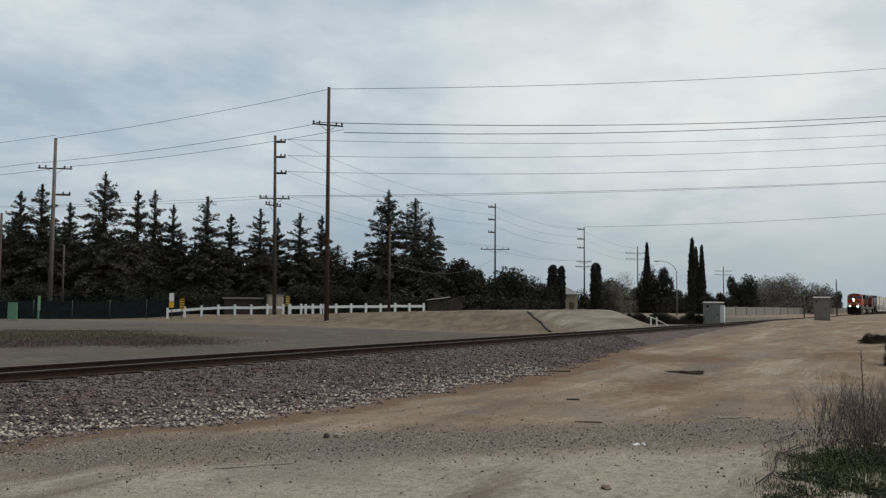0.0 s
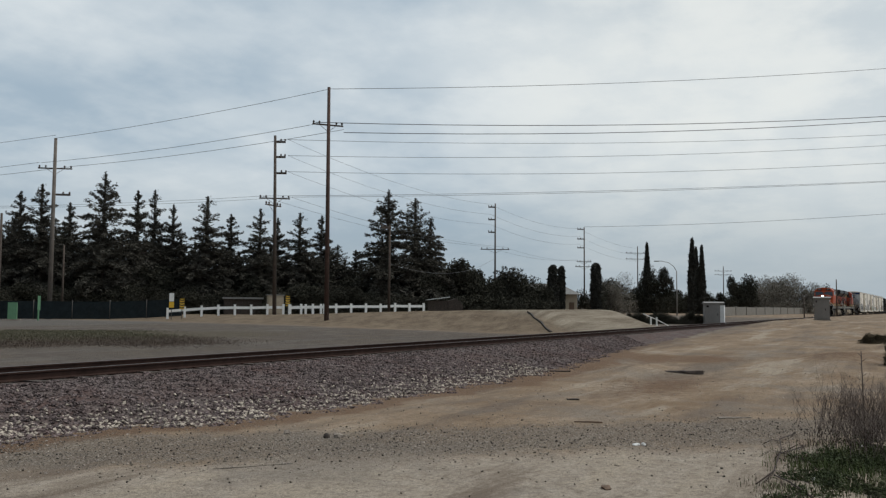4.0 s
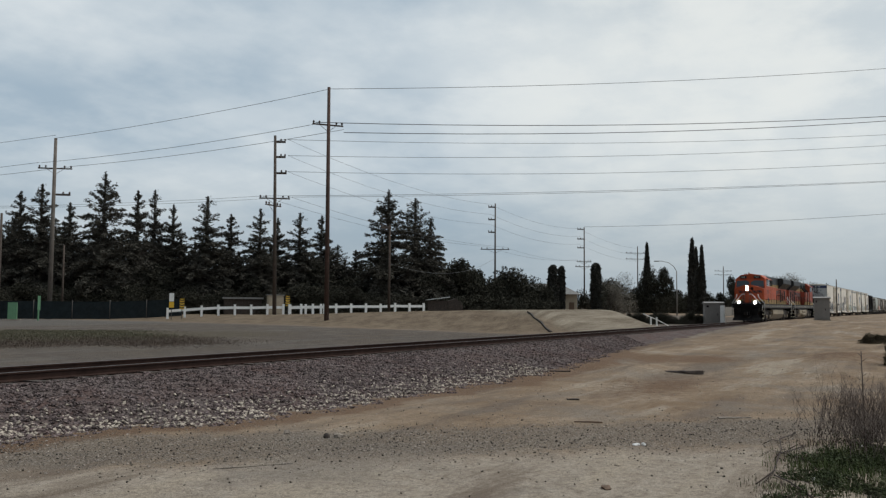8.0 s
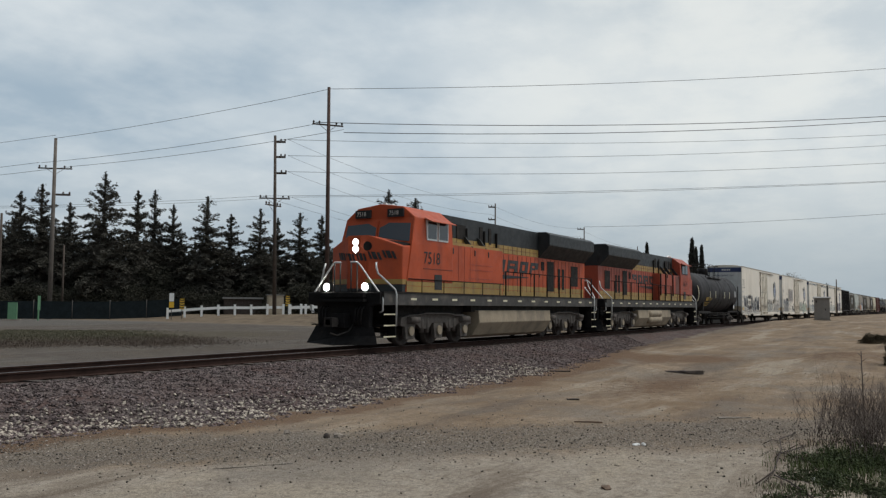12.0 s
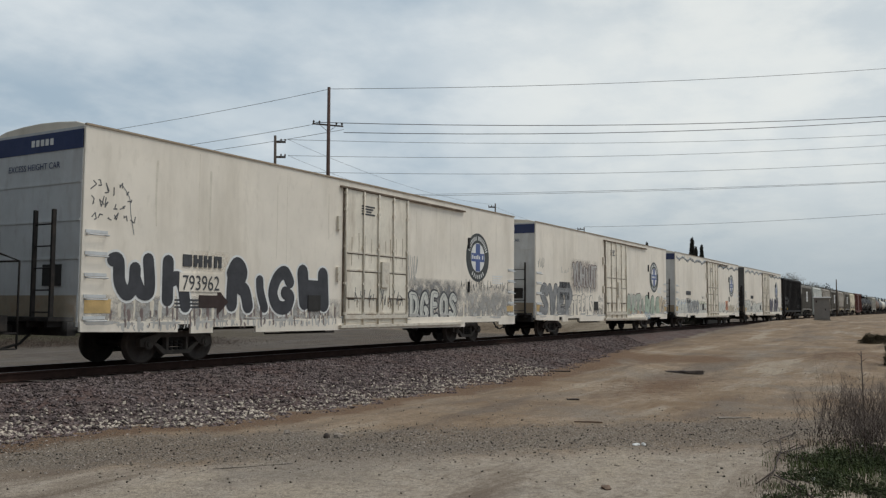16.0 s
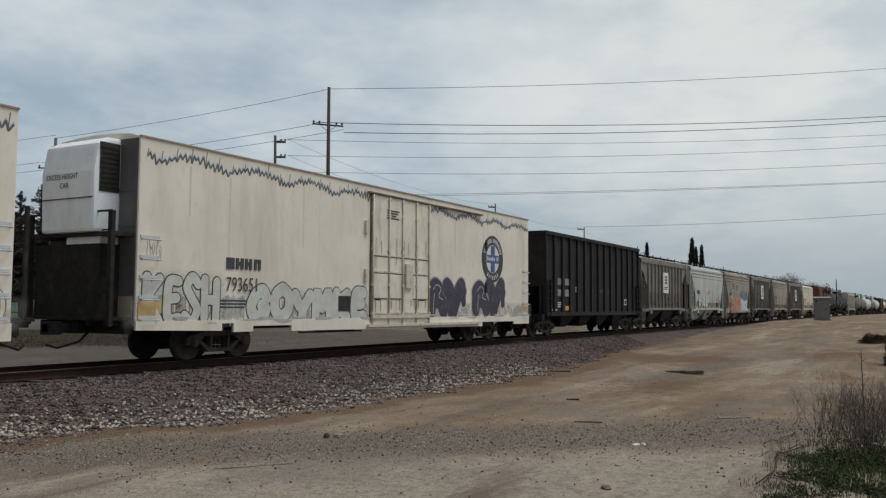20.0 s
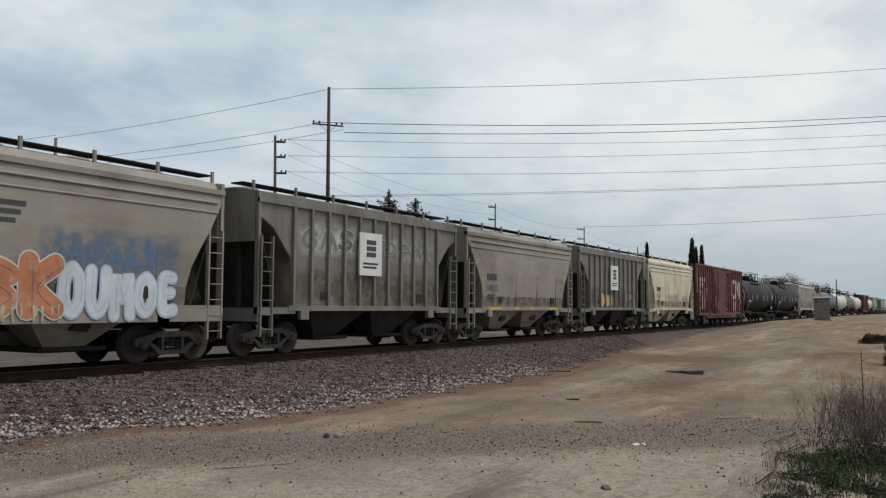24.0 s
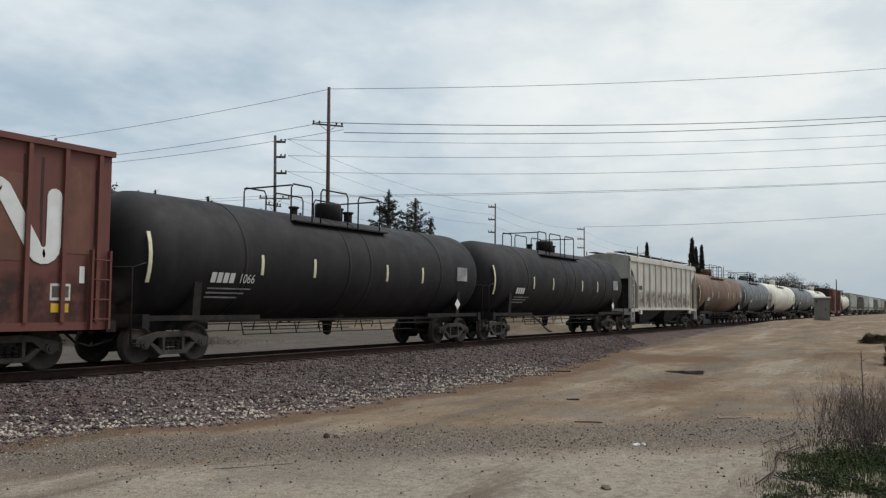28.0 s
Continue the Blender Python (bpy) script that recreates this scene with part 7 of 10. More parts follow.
    bars(body, h - 2.0, 2.6, 0.9, 0.05, M_LOGO_WHITE, n=4, gap=0.8, name="small_print")
    quick("yellow_label", M_ORLABEL, body, (-h + 0.1, -h + 0.75, -NEAR - 0.006, -NEAR, 1.18, 1.48), (h - 0.7, h - 0.1, -NEAR - 0.006, -NEAR, 1.18, 1.4))
    # round emblem: dark ring with pale marks, blue cross on a white disc
    cx, cz, R = h - emblem_in, 3.24, 0.93
    bm = BM()
    lathe(bm, [(0.01, -NEAR), (R, -NEAR), (R, -NEAR - 0.005), (0.01, -NEAR - 0.005)], "y", (cx, 0, cz), 40, False)
    em = part("emblem", bm, M_LOGO_BLACK, body, "round dark railway emblem with a blue cross")
    bm = BM()
    lathe(bm, [(0.01, -NEAR - 0.004), (R * 0.60, -NEAR - 0.004), (R * 0.60, -NEAR - 0.008), (0.01, -NEAR - 0.008)], "y", (cx, 0, cz), 36, False)
    part("emblem_disc", bm, M_LOGO_WHITE, em, "white disc")
    bm = BM()
    bx(bm, cx - R * 0.19, cx + R * 0.19, -NEAR - 0.011, -NEAR - 0.006, cz - R * 0.57, cz + R * 0.57)
    bx(bm, cx - R * 0.57, cx + R * 0.57, -NEAR - 0.0105, -NEAR - 0.006, cz - R * 0.17, cz + R * 0.17)
    part("emblem_cross", bm, M_LOGO_BLUE, em, "blue cross")
    bm = BM()
    for k in range(20):
        a = math.radians(20 + 140 * k / 19)
        if k in (10,):
            continue
        ca, sa = math.cos(a), math.sin(a)
        p = [(cx + r_ * ca - t * sa, cz + r_ * sa + t * ca) for r_, t in ((R * 0.71, -0.020), (R * 0.88, -0.026), (R * 0.88, 0.026), (R * 0.71, 0.020))]
        prism(bm, p, "y", -NEAR - 0.009, -NEAR - 0.004)
    for k in range(7):
        a = math.radians(-125 + 70 * k / 6)
        ca, sa = math.cos(a), math.sin(a)
        p = [(cx + r_ * ca - t * sa, cz + r_ * sa + t * ca) for r_, t in ((R * 0.71, -0.024), (R * 0.88, -0.03), (R * 0.88, 0.03), (R * 0.71, 0.024))]
        prism(bm, p, "y", -NEAR - 0.009, -NEAR - 0.004)
    for k in range(7):
        if k != 5:
            bx(bm, cx - R * 0.50 + k * R * 0.145, cx - R * 0.41 + k * R * 0.145, -NEAR - 0.013, -NEAR - 0.009, cz - 0.06, cz + (0.09 if k in (0, 3, 6) else 0.05))
    tagged(part("emblem_mark", bm, M_LOGO_WHITE, em, "white lettering of the emblem as plain bars"), kind="stuff")
    # end towards the head of the train
    bm = BM()
    bx(bm, -h - 0.02, -h + 0.06, -1.5, 1.5, 0.9, 5.08)
    # behind the cooling unit the end's shadows are taken into its dark grey
    end_paint = M_ENDGREY if style == "unit" else M_END
    end = part("end_panel", bm, end_paint, c, "grimy dark grey end wall with shade in its paint" if style == "unit" else "dull silver end wall", bevel=0.02)
    if style != "unit":
        quick("end_band", M_BLUE, end, (-h - 0.03, -h, -1.5, 1.5, 4.62, 5.02), label="dark blue warning band across the end")
    bm = BM()
    for k in range(5):
        bx(bm, -h - 0.04, -h, 0.2 - 0.16 * k - 0.1, 0.2 - 0.16 * k, 4.76, 4.90)
    part("reporting_mark", bm, M_LOGO_WHITE, end)
    lettering("EXCESS HEIGHT CAR", 0.19, M_BLUE, end, pose(-h - 0.035, 1.0, 4.25, 90, 0, -90), "lettering", 1.0)
    quick("end_grime", M_RUSTY, end, (-h - 0.026, -h, -1.46, 1.46, 0.92, 1.55))
    quick("end_hatch", M_SOOT, end, (-h - 0.05, -h, -0.95, -0.35, 1.75, 2.2), bevel=0.01)
    for z in (3.9, 3.1, 2.3):
        quick("end_rib", end_paint, end, (-h - 0.035, -h, -1.48, 1.48, z, z + 0.05))
    if style == "unit":
        # the cooling unit set into the end, on a dark platform
        bm = BM()
        prism(bm, [(-h - 0.68, 2.95), (-h - 0.72, 4.3), (-h - 0.62, 4.92), (-h - 0.34, 5.08), (-h, 5.1), (-h, 2.95)], "y", -0.95, 0.88)
        u = part("cooling_unit", bm, M_UNITWHITE, c, "white cooling unit with a black side grille", bevel=0.08)
        quick("unit_grille", M_SOOT, u, (-h - 0.58, -h - 0.06, -0.97, -0.94, 3.85, 4.95), bevel=0.005)
        lettering("EXCESS HEIGHT", 0.17, M_DARKTXT, u, pose(-h - 0.728, 0.68, 4.15, 90, 0, -90), "lettering", 0.9)
        lettering("CAR", 0.17, M_DARKTXT, u, pose(-h - 0.728, 0.2, 3.95, 90, 0, -90), "lettering", 0.9)
        quick("unit_seam", M_SOOT, u, (-h - 0.727, -h - 0.70, -0.90, 0.83, 3.70, 3.72))
        quick("unit_base", M_UNITWHITE, u, (-h - 0.50, -h, -0.93, 0.2, 2.45, 2.96), bevel=0.03)
        for k in range(9):
            quick("grille_slat", M_UNDER, u, (-h - 0.56, -h - 0.08, -0.98, -0.965, 3.92 + 0.11 * k, 3.97 + 0.11 * k))
        quick("fuel_cabinet", M_UNDER, c, (-h - 0.55, -h, -1.0, 1.2, 1.1, 2.7), (-h - 0.6, -h, -1.45, 1.45, 2.86, 2.95), bevel=0.03)
        bm = BM()
        for y in (-1.4, 1.4):
            bx(bm, -h - 0.62, -h - 0.52, y - 0.06, y + 0.06, 0.9, 3.4)
        tube(bm, [(-h - 0.58, -1.4, 3.4), (-h - 0.58, 1.4, 3.4)], 0.025, 6)
        part("platform_frame", bm, M_UNDER, c)
    # end ladders and crossover platform at both ends
    for e in (-1, 1):
        x = e * h
        for k in range(5):
            bm = BM()
            xa, z = x + (0.10 if e < 0 else -0.58), 1.02 + 0.45 * k
            tube(bm, [(xa, -NEAR, z), (xa, -NEAR - 0.11, z), (xa + 0.48, -NEAR - 0.11, z), (xa + 0.48, -NEAR, z)], 0.016, 6)
            bx(bm, xa - 0.03, xa + 0.51, -NEAR - 0.02, -NEAR, z + 0.03, z + 0.10)
            part("grab_iron", bm, M_END, c)
        bm = BM()
        for y in (-1.25, -0.65):
            bx(bm, min(x, x + e * 0.55), max(x, x + e * 0.55), y - 0.04, y + 0.04, 0.9, 1.05)
            bx(bm, x + e * 0.45 - 0.04, x + e * 0.45 + 0.04, y - 0.03, y + 0.03, 0.9, 3.3)
        for k in range(5):
            tube(bm, [(x + e * 0.45, -1.25, 1.2 + 0.45 * k), (x + e * 0.45, -0.65, 1.2 + 0.45 * k)], 0.016, 6)
        bx(bm, min(x, x + e * 0.6), max(x, x + e * 0.6), -1.4, 1.4, 1.02, 1.10)
        bx(bm, min(x, x + e * 0.2), max(x, x + e * 0.2), -1.45, 1.45, 0.72, 1.0)
        part("end_platform", bm, M_UNDER, c, "black end platform with ladder")
        coupler(c, e * L / 2, e)
    center_sill(c, L)
    bm = BM()
    tube(bm, [(-4.5, -1.3, 0.95), (-4.5, -1.3, 0.62), (-1.5, -1.3, 0.6)], 0.025, 6)
    part("brake_pipe", bm, M_UNDER, c)
    quick("air_reservoir", M_UNDER, c, (-3.2, -1.9, -1.3, -0.7, 0.62, 0.98), bevel=0.05)
    quick("brake_valve", M_UNDER, c, (0.2, 1.0, -1.3, -0.8, 0.64, 0.98), bevel=0.03)
    quick("brake_cylinder", M_UNDER, c, (3.0, 3.4, -1.2, -0.8, 0.55, 0.98), bevel=0.03)
    for x in (-h + 3.1, h - 3.1):
        bogie(c, x)
    return c, body, h


c, b, h = reefer(38.8, "white refrigerator car with heavy black graffiti, first of four", "793962", "plain", 3.25)
haze(b, -h + 0.7, -h + 8.5, 0.98, 1.5, M_GRAF_SMOKE, 12, 3)
drips(b, -h + 0.7, -h + 8.6, 1.30, 0.98, M_GRAF_UMBER, 34, 4, y=-NEAR - 0.0016, wide=0.07)
drips(b, -h + 0.9, -h + 8.6, 0.98, 0.80, M_GRAF_SMOKE, 60, 44, y=-NEAR - 0.031, wide=0.07)
drips(b, -h + 0.9, -h + 8.6, 1.0, 0.80, M_GRAF_UMBER, 22, 5, y=-NEAR - 0.034, wide=0.04)
for key, a, e, z0, z1 in (("W", 0.72, 2.02, 1.34, 2.56), ("h", 2.02, 3.0, 1.2, 2.58), ("R", 4.02, 5.16, 1.18, 2.66), ("I", 5.02, 5.86, 1.14, 2.42), ("C", 5.62, 6.82, 1.08, 2.58), ("H", 6.80, 8.28, 1.2, 2.58)):
    piece(b, key, -h + a, -h + e, z0, z1, M_GRAF_BLACK, M_LOGO_WHITE, len(key) + int(a * 10), 0.25 if key == "W" else 0.30 if key == "C" else 0.33, 0.055)
quick("number_patch", M_WHITE, b, (-h + 2.62, -h + 4.0, -NEAR - 0.0185, -NEAR, 1.68, 2.12), bevel=0.004)
fill_bm = BM()
prism(fill_bm, [(-h + 3.25, 1.30), (-h + 3.85, 1.30), (-h + 3.85, 1.12), (-h + 4.22, 1.44), (-h + 3.85, 1.76), (-h + 3.85, 1.60), (-h + 3.25, 1.60)], "y", -NEAR - 0.012, -NEAR)
part("painted_arrow", fill_bm, M_BROWN_SHADE_SOOT, b, "dark red-brown painted arrow")
haze(b, -h + 3.0, -h + 4.2, 2.22, 2.62, M_WHITE, 3, 6)
for row, (z0, z1) in enumerate(((3.68, 4.0), (3.40, 3.66), (3.14, 3.36))):
    scrawl(b, -h + 0.15, -h + 1.15 + 0.1 * row, z0, z1, M_GRAF_DARK, 6, 40 + row, 0.022)
ribbon_bm = BM()
ribbon(ribbon_bm, [(-h + 0.95, 3.95), (-h + 1.15, 3.7), (-h + 1.2, 3.35), (-h + 1.3, 2.9)], 0.02, -NEAR - 0.004)
tagged(part("spray_tag", ribbon_bm, M_GRAF_GREY, b, "thin spray-painted line"), kind="stuff")
haze(b, -h + 12.5, -h + 15.9, 0.95, 1.95, M_GRAF_SMOKE, 6, 7)
piece(b, "DCEOS", -h + 12.55, -h + 15.85, 0.82, 1.92, M_GRAF_PALE, M_GRAF_BLACK, 8, 0.34, 0.06, ink=M_GRAF_GREY)
haze(b, -h + 12.5, -h + 16.0, 1.6, 2.25, M_GRAF_GREY, 3, 9)
haze(b, -h + 16.1, h - 0.3, 0.85, 2.05, M_GRAF_SMOKE, 7, 10)
haze(b, -h + 17.4, h - 0.3, 0.85, 1.75, M_GRAF_SMOKE, 5, 11, y=-NEAR - 0.003)
scrawl(b, -h + 16.1, h - 0.4, 1.95, 2.4, M_GRAF_DARK, 22, 12, 0.022, y=-NEAR - 0.003)
scrawl(b, -h + 9.4, -h + 12.1, 1.35, 1.95, M_GRAF_DARK, 12, 8, 0.02, y=-NEAR - 0.075)
scrawl(b, -h + 12.5, -h + 13.1, 2.2, 3.2, M_GRAF_SMOKE, 6, 9, 0.025)

c, b, h = reefer(61.68, "white refrigerator car with grey and black graffiti along its lower side", "793756", "plain", 2.75)
piece(b, "SVEP", -h + 0.45, -h + 4.3, 0.86, 2.5, M_GRAF_GREY, M_GRAF_BLACK, 11, 0.40, 0.035, ink=M_GRAF_DARK, overlap=0.25)
haze(b, -h + 4.25, -h + 7.75, 2.25, 3.55, M_GRAF_UMBER, 7, 12)
piece(b, "VUHIUT", -h + 4.4, -h + 7.6, 2.35, 3.6, M_GRAF_SMOKE, M_GRAF_UMBER, 13, 0.34, 0.06, ink=M_GRAF_UMBER, overlap=0.3)
drips(b, -h + 4.6, -h + 7.4, 2.4, 2.05, M_GRAF_GREY, 18, 14)
piece(b, "TEEMS", -h + 4.35, -h + 7.15, 0.84, 2.0, M_WHITE, M_GRAF_BLACK, 15, 0.40, 0.028, overlap=0.2)
scrawl(b, -h + 7.6, -h + 8.6, 1.0, 1.35, M_GRAF_DARK, 8, 16, 0.02)
scrawl(b, -h + 7.9, -h + 8.7, 1.6, 2.0, M_GRAF_GREY, 7, 17, 0.016)
scrawl(b, -h + 0.25, -h + 0.95, 3.0, 3.6, M_GRAF_GREY, 5, 18, 0.022)
scrawl(b, -h + 2.9, -h + 3.9, 2.95, 3.25, M_GRAF_SMOKE, 6, 19, 0.018)
haze(b, -h + 12.5, -h + 16.2, 0.9, 1.5, M_GRAF_SMOKE, 6, 20)
piece(b, "RETI", -h + 12.55, -h + 16.0, 0.82, 2.2, M_GRAF_GREEN, M_GRAF_UMBER, 21, 0.42, 0.05, shadow=M_GRAF_SMOKE)
drips(b, -h + 12.6, -h + 15.9, 2.1, 1.2, M_GRAF_PALE, 24, 22, y=-NEAR - 0.0165, wide=0.07)
drips(b, -h + 12.6, -h + 15.9, 1.2, 0.78, M_GRAF_ORANGE, 8, 23, y=-NEAR - 0.0165, wide=0.09)
haze(b, -h + 18.9, h - 0.1, 0.9, 1.8, M_GRAF_TAN, 3, 24)
piece(b, "DRE", -h + 16.0, -h + 19.2, 0.84, 2.14, M_GRAF_GREEN, M_GRAF_BLACK, 25, 0.40, 0.04, lean=0.12, ink=M_GRAF_PALE)
piece(b, "VI", -h + 18.8, h - 0.15, 0.8, 2.1, M_GRAF_TAN, M_GRAF_GREY, 26, 0.34, 0.035, lean=0.2, ink=M_GRAF_PALE)
haze(b, -h + 15.8, -h + 17.0, 0.7, 1.1, M_GRAF_BLUE, 2, 27, y=-NEAR - 0.031)

c, b, h = reefer(84.65, "white refrigerator car with a painted fringe and pale green graffiti", "793264", "plain", 2.95)
icicles(b, -h + 0.2, -h + 8.7, 4.95, M_GRAF_DARK, 21)
icicles(b, -h + 12.5, h - 0.2, 4.9, M_GRAF_DARK, 22)
haze(b, -h + 0.4, -h + 5.5, 0.9, 1.85, M_GRAF_BLUE, 7, 23)
haze(b, -h + 5.2, -h + 8.8, 0.9, 1.8, M_GRAF_GREEN, 4, 24)
haze(b, -h + 6.9, -h + 8.6, 0.9, 1.6, M_GRAF_TAN, 2, 25, y=-NEAR - 0.002)
piece(b, "OSC", -h + 0.5, -h + 3.2, 0.86, 1.75, M_GRAF_PALE, M_GRAF_SMOKE, 26, 0.34, 0.035, ink=M_GRAF_SMOKE)
piece(b, "KYEO", -h + 2.9, -h + 6.3, 0.84, 2.0, M_GRAF_GREY, M_GRAF_PALE, 27, 0.36, 0.04, ink=M_GRAF_SMOKE, overlap=0.3)
piece(b, "CSO", -h + 6.0, -h + 8.7, 0.86, 1.75, M_GRAF_PALE, M_GRAF_SMOKE, 28, 0.3, 0.03, overlap=0.3)
piece(b, "AM", -h + 12.6, -h + 15.2, 0.86, 1.9, M_GRAF_PALE, M_GRAF_GREY, 29, 0.34, 0.035, ink=M_GRAF_SMOKE, overlap=0.3)
quick("painted_square", M_GRAF_ORANGE, b, (-h + 15.4, -h + 16.3, -NEAR - 0.004, -NEAR, 1.2, 1.95))
scrawl(b, -h + 15.45, -h + 16.25, 1.25, 1.9, M_GRAF_UMBER, 5, 30, 0.03, y=-NEAR - 0.004)
piece(b, "UPU", -h + 16.3, -h + 18.6, 0.86, 1.7, M_GRAF_TAN, M_GRAF_PALE, 31, 0.3, 0.035, ink=M_GRAF_SMOKE)
piece(b, "OO", h - 1.9, h - 0.1, 0.84, 1.75, M_WHITE, M_GRAF_GREY, 32, 0.3, 0.028, ink=M_GRAF_GREEN)
scrawl(b, -h + 7.2, -h + 8.2, 2.0, 2.3, M_GRAF_GREY, 6, 33, 0.018)

c, b, h = reefer(108.25, "white refrigerator car with a cooling unit, painted fringe and violet graffiti", "793651", "unit", 3.4)
icicles(b, -h + 0.2, -h + 8.8, 4.95, M_GRAF_DARK, 31)
icicles(b, -h + 12.4, h - 0.1, 4.9, M_GRAF_DARK, 32)
haze(b, -h + 0.1, -h + 2.6, 0.95, 2.05, M_GRAF_PALE, 4, 34)
piece(b, "KESH", -h + 0.15, -h + 2.5, 0.84, 2.15, M_GRAF_PALE, M_GRAF_BLACK, 33, 0.40, 0.03, overlap=0.3)
haze(b, -h + 3.5, -h + 8.7, 0.95, 1.75, M_GRAF_PALE, 7, 35)
piece(b, "COYMKE", -h + 3.5, -h + 8.75, 0.82, 1.95, M_GRAF_PALE, M_GRAF_BLACK, 36, 0.40, 0.03, overlap=0.3)
drips(b, -h + 2.6, -h + 3.6, 1.6, 0.85, M_GRAF_SMOKE, 12, 37)
for x0, sd in ((12.1, 41), (15.4, 45)):
    piece(b, "R", -h + x0, -h + x0 + 1.75, 0.95, 2.45, M_GRAF_PURPLE, M_GRAF_SMOKE, sd, 0.42, 0.055, ink=M_GRAF_PALE)
    piece(b, "V", -h + x0 + 1.2, -h + x0 + 2.9, 0.85, 2.5, M_GRAF_PURPLE, M_GRAF_SMOKE, sd + 1, 0.42, 0.055, lean=0.1)
    piece(b, "I", -h + x0 + 2.4, -h + x0 + 3.4, 1.3, 2.3, M_GRAF_PURPLE, M_GRAF_PALE, sd + 2, 0.34, 0.05, lean=0.5)
    drips(b, -h + x0 + 0.2, -h + x0 + 2.8, 1.0, 0.8, M_GRAF_SMOKE, 10, sd + 3)
scrawl(b, h - 1.5, h - 0.7, 0.95, 1.45, M_GRAF_GREY, 6, 39, 0.02)
scrawl(b, -h + 0.2, -h + 0.7, 2.4, 2.9, M_GRAF_SMOKE, 5, 37, 0.018)
quick("yellow_label", M_ORLABEL, b, (-h + 0.05, -h + 0.55, -NEAR - 0.016, -NEAR, 1.02, 1.42))


# ---------------------------------------------------------------- tank cars
def tank_car(x_mid, length, paint, label, marks=True, number="", top=4.1, letter=None):
    L = length
    c = car("tank_car", L, x_mid, label, "tank car")
    h = L / 2 - 0.32
    R = (top - 1.0) / 2
    zc = 1.0 + R
    prof = [(0.02, -h)]
    for k in range(1, 9):
        a = k / 8 * math.pi / 2
        prof.append((R * math.sin(a) ** 0.75, -h + 0.95 * (1 - math.cos(a))))
    prof += [(r_, -z) for r_, z in reversed(prof)]
    bm = BM()
    lathe(bm, prof, "x", (0, 0, zc), 40)
    shell = part("tank_shell", bm, paint, c)
    for x in (-h + 3.4, -0.5, 0.6, h - 3.4):
        bm = BM()
        lathe(bm, [(R - 0.01, x - 0.05), (R + 0.012, x - 0.05), (R + 0.012, x + 0.05), (R - 0.01, x + 0.05)], "x", (0, 0, zc), 40)
        part("weld_band", bm, paint, shell)
    # top platform with manway, valves and railings
    bm = BM()
    zt = zc + R
    lathe(bm, [(0.02, zt + 0.52), (0.40, zt + 0.50), (0.42, zt + 0.42), (0.42, zt - 0.1), (0.02, zt - 0.1)], "z", (0.35, 0, 0), 20)
    mw = part("manway", bm, paint, shell, bevel=0)
    for x, hh, r_ in ((1.1, 0.38, 0.10), (1.55, 0.30, 0.14), (-1.2, 0.2, 0.12)):
        bm = BM()
        rod(bm, (x, 0.1, zt - 0.1), (x, 0.1, zt + hh), r_, 10)
        rod(bm, (x, 0.1, zt + hh), (x, 0.1, zt + hh + 0.06), r_ * 1.35, 10)
        part("valve", bm, M_UNDER, shell)
    bm = BM()
    for y in (-0.9, 0.9):
        # three bent hoops along each side, linked at half height
        for a, b in ((-2.5, -1.55), (-1.15, 0.2), (0.75, 1.95)):
            tube(bm, [(a, y, zt - 0.32), (a, y, zt + 0.62), (a + 0.08, y, zt + 0.74), (b - 0.08, y, zt + 0.74), (b, y, zt + 0.62), (b, y, zt - 0.32)], 0.024, 6)
        bx(bm, -2.6, 2.05, y - 0.28, y + 0.28, zt - 0.36, zt - 0.32)
    for x in (-2.5, 1.95):
        tube(bm, [(x, -0.9, zt + 0.70), (x, 0.9, zt + 0.70)], 0.024, 6)
    part("top_platform", bm, M_UNDER, c, "black railed platform on top of the tank")
    ladder(c, 0.0, R - 0.02, 0.8, zt - 0.3, M_UNDER, 0.42, 9, 1)
    # saddles, frame and side sill
    bm = BM()
    for e in (-1, 1):
        x = e * (h - 1.9)
        prism(bm, [(-1.35, 0.95), (-1.42, 2.0), (-R * 0.9, zc - 0.25), (R * 0.9, zc - 0.25), (1.42, 2.0), (1.35, 0.95)], "x", x - 0.12, x + 0.12)
        bx(bm, min(e * (L / 2 - 0.75), e * (L / 2 - 3.6)), max(e * (L / 2 - 0.75), e * (L / 2 - 3.6)), -0.35, 0.35, 0.74, 1.12)
        bx(bm, min(e * (L / 2 - 0.55), e * (L / 2 - 0.75)), max(e * (L / 2 - 0.55), e * (L / 2 - 0.75)), -1.45, 1.45, 0.85, 1.15)
        for s in (-1, 1):
            bx(bm, min(e * (L / 2 - 0.75), e * (L / 2 - 4.4)), max(e * (L / 2 - 0.75), e * (L / 2 - 4.4)), s * 1.36 - 0.05, s * 1.36 + 0.05, 1.0, 1.12)
    part("saddle_frame", bm, M_UNDER, c)
    bm = BM()
    for s in (-1, 1):
        bx(bm, -h + 1.8, h - 1.8, s * 1.05 - 0.05, s * 1.05 + 0.05, 0.93, 1.0)
        tube(bm, [(-h + 3.6, s * 1.3, 0.82), (h - 3.6, s * 1.3, 0.82)], 0.018, 6)
        k = -h + 3.6
        while k < h - 3.5:
            rod(bm, (k, s * 1.3, 0.6), (k, s * 1.2, 0.98), 0.018, 5)
            k += 1.05
        tube(bm, [(-h + 3.6, s * 1.3, 0.62), (h - 5, s * 1.3, 0.62)], 0.014, 5)
    part("side_rail", bm, M_UNDER, c)
    bm = BM()
    lathe(bm, [(0.05, 0.45), (0.12, 0.5), (0.16, 0.85), (0.5, 0.98), (0.6, 1.15)], "z", (0.4, 0, 0), 14)
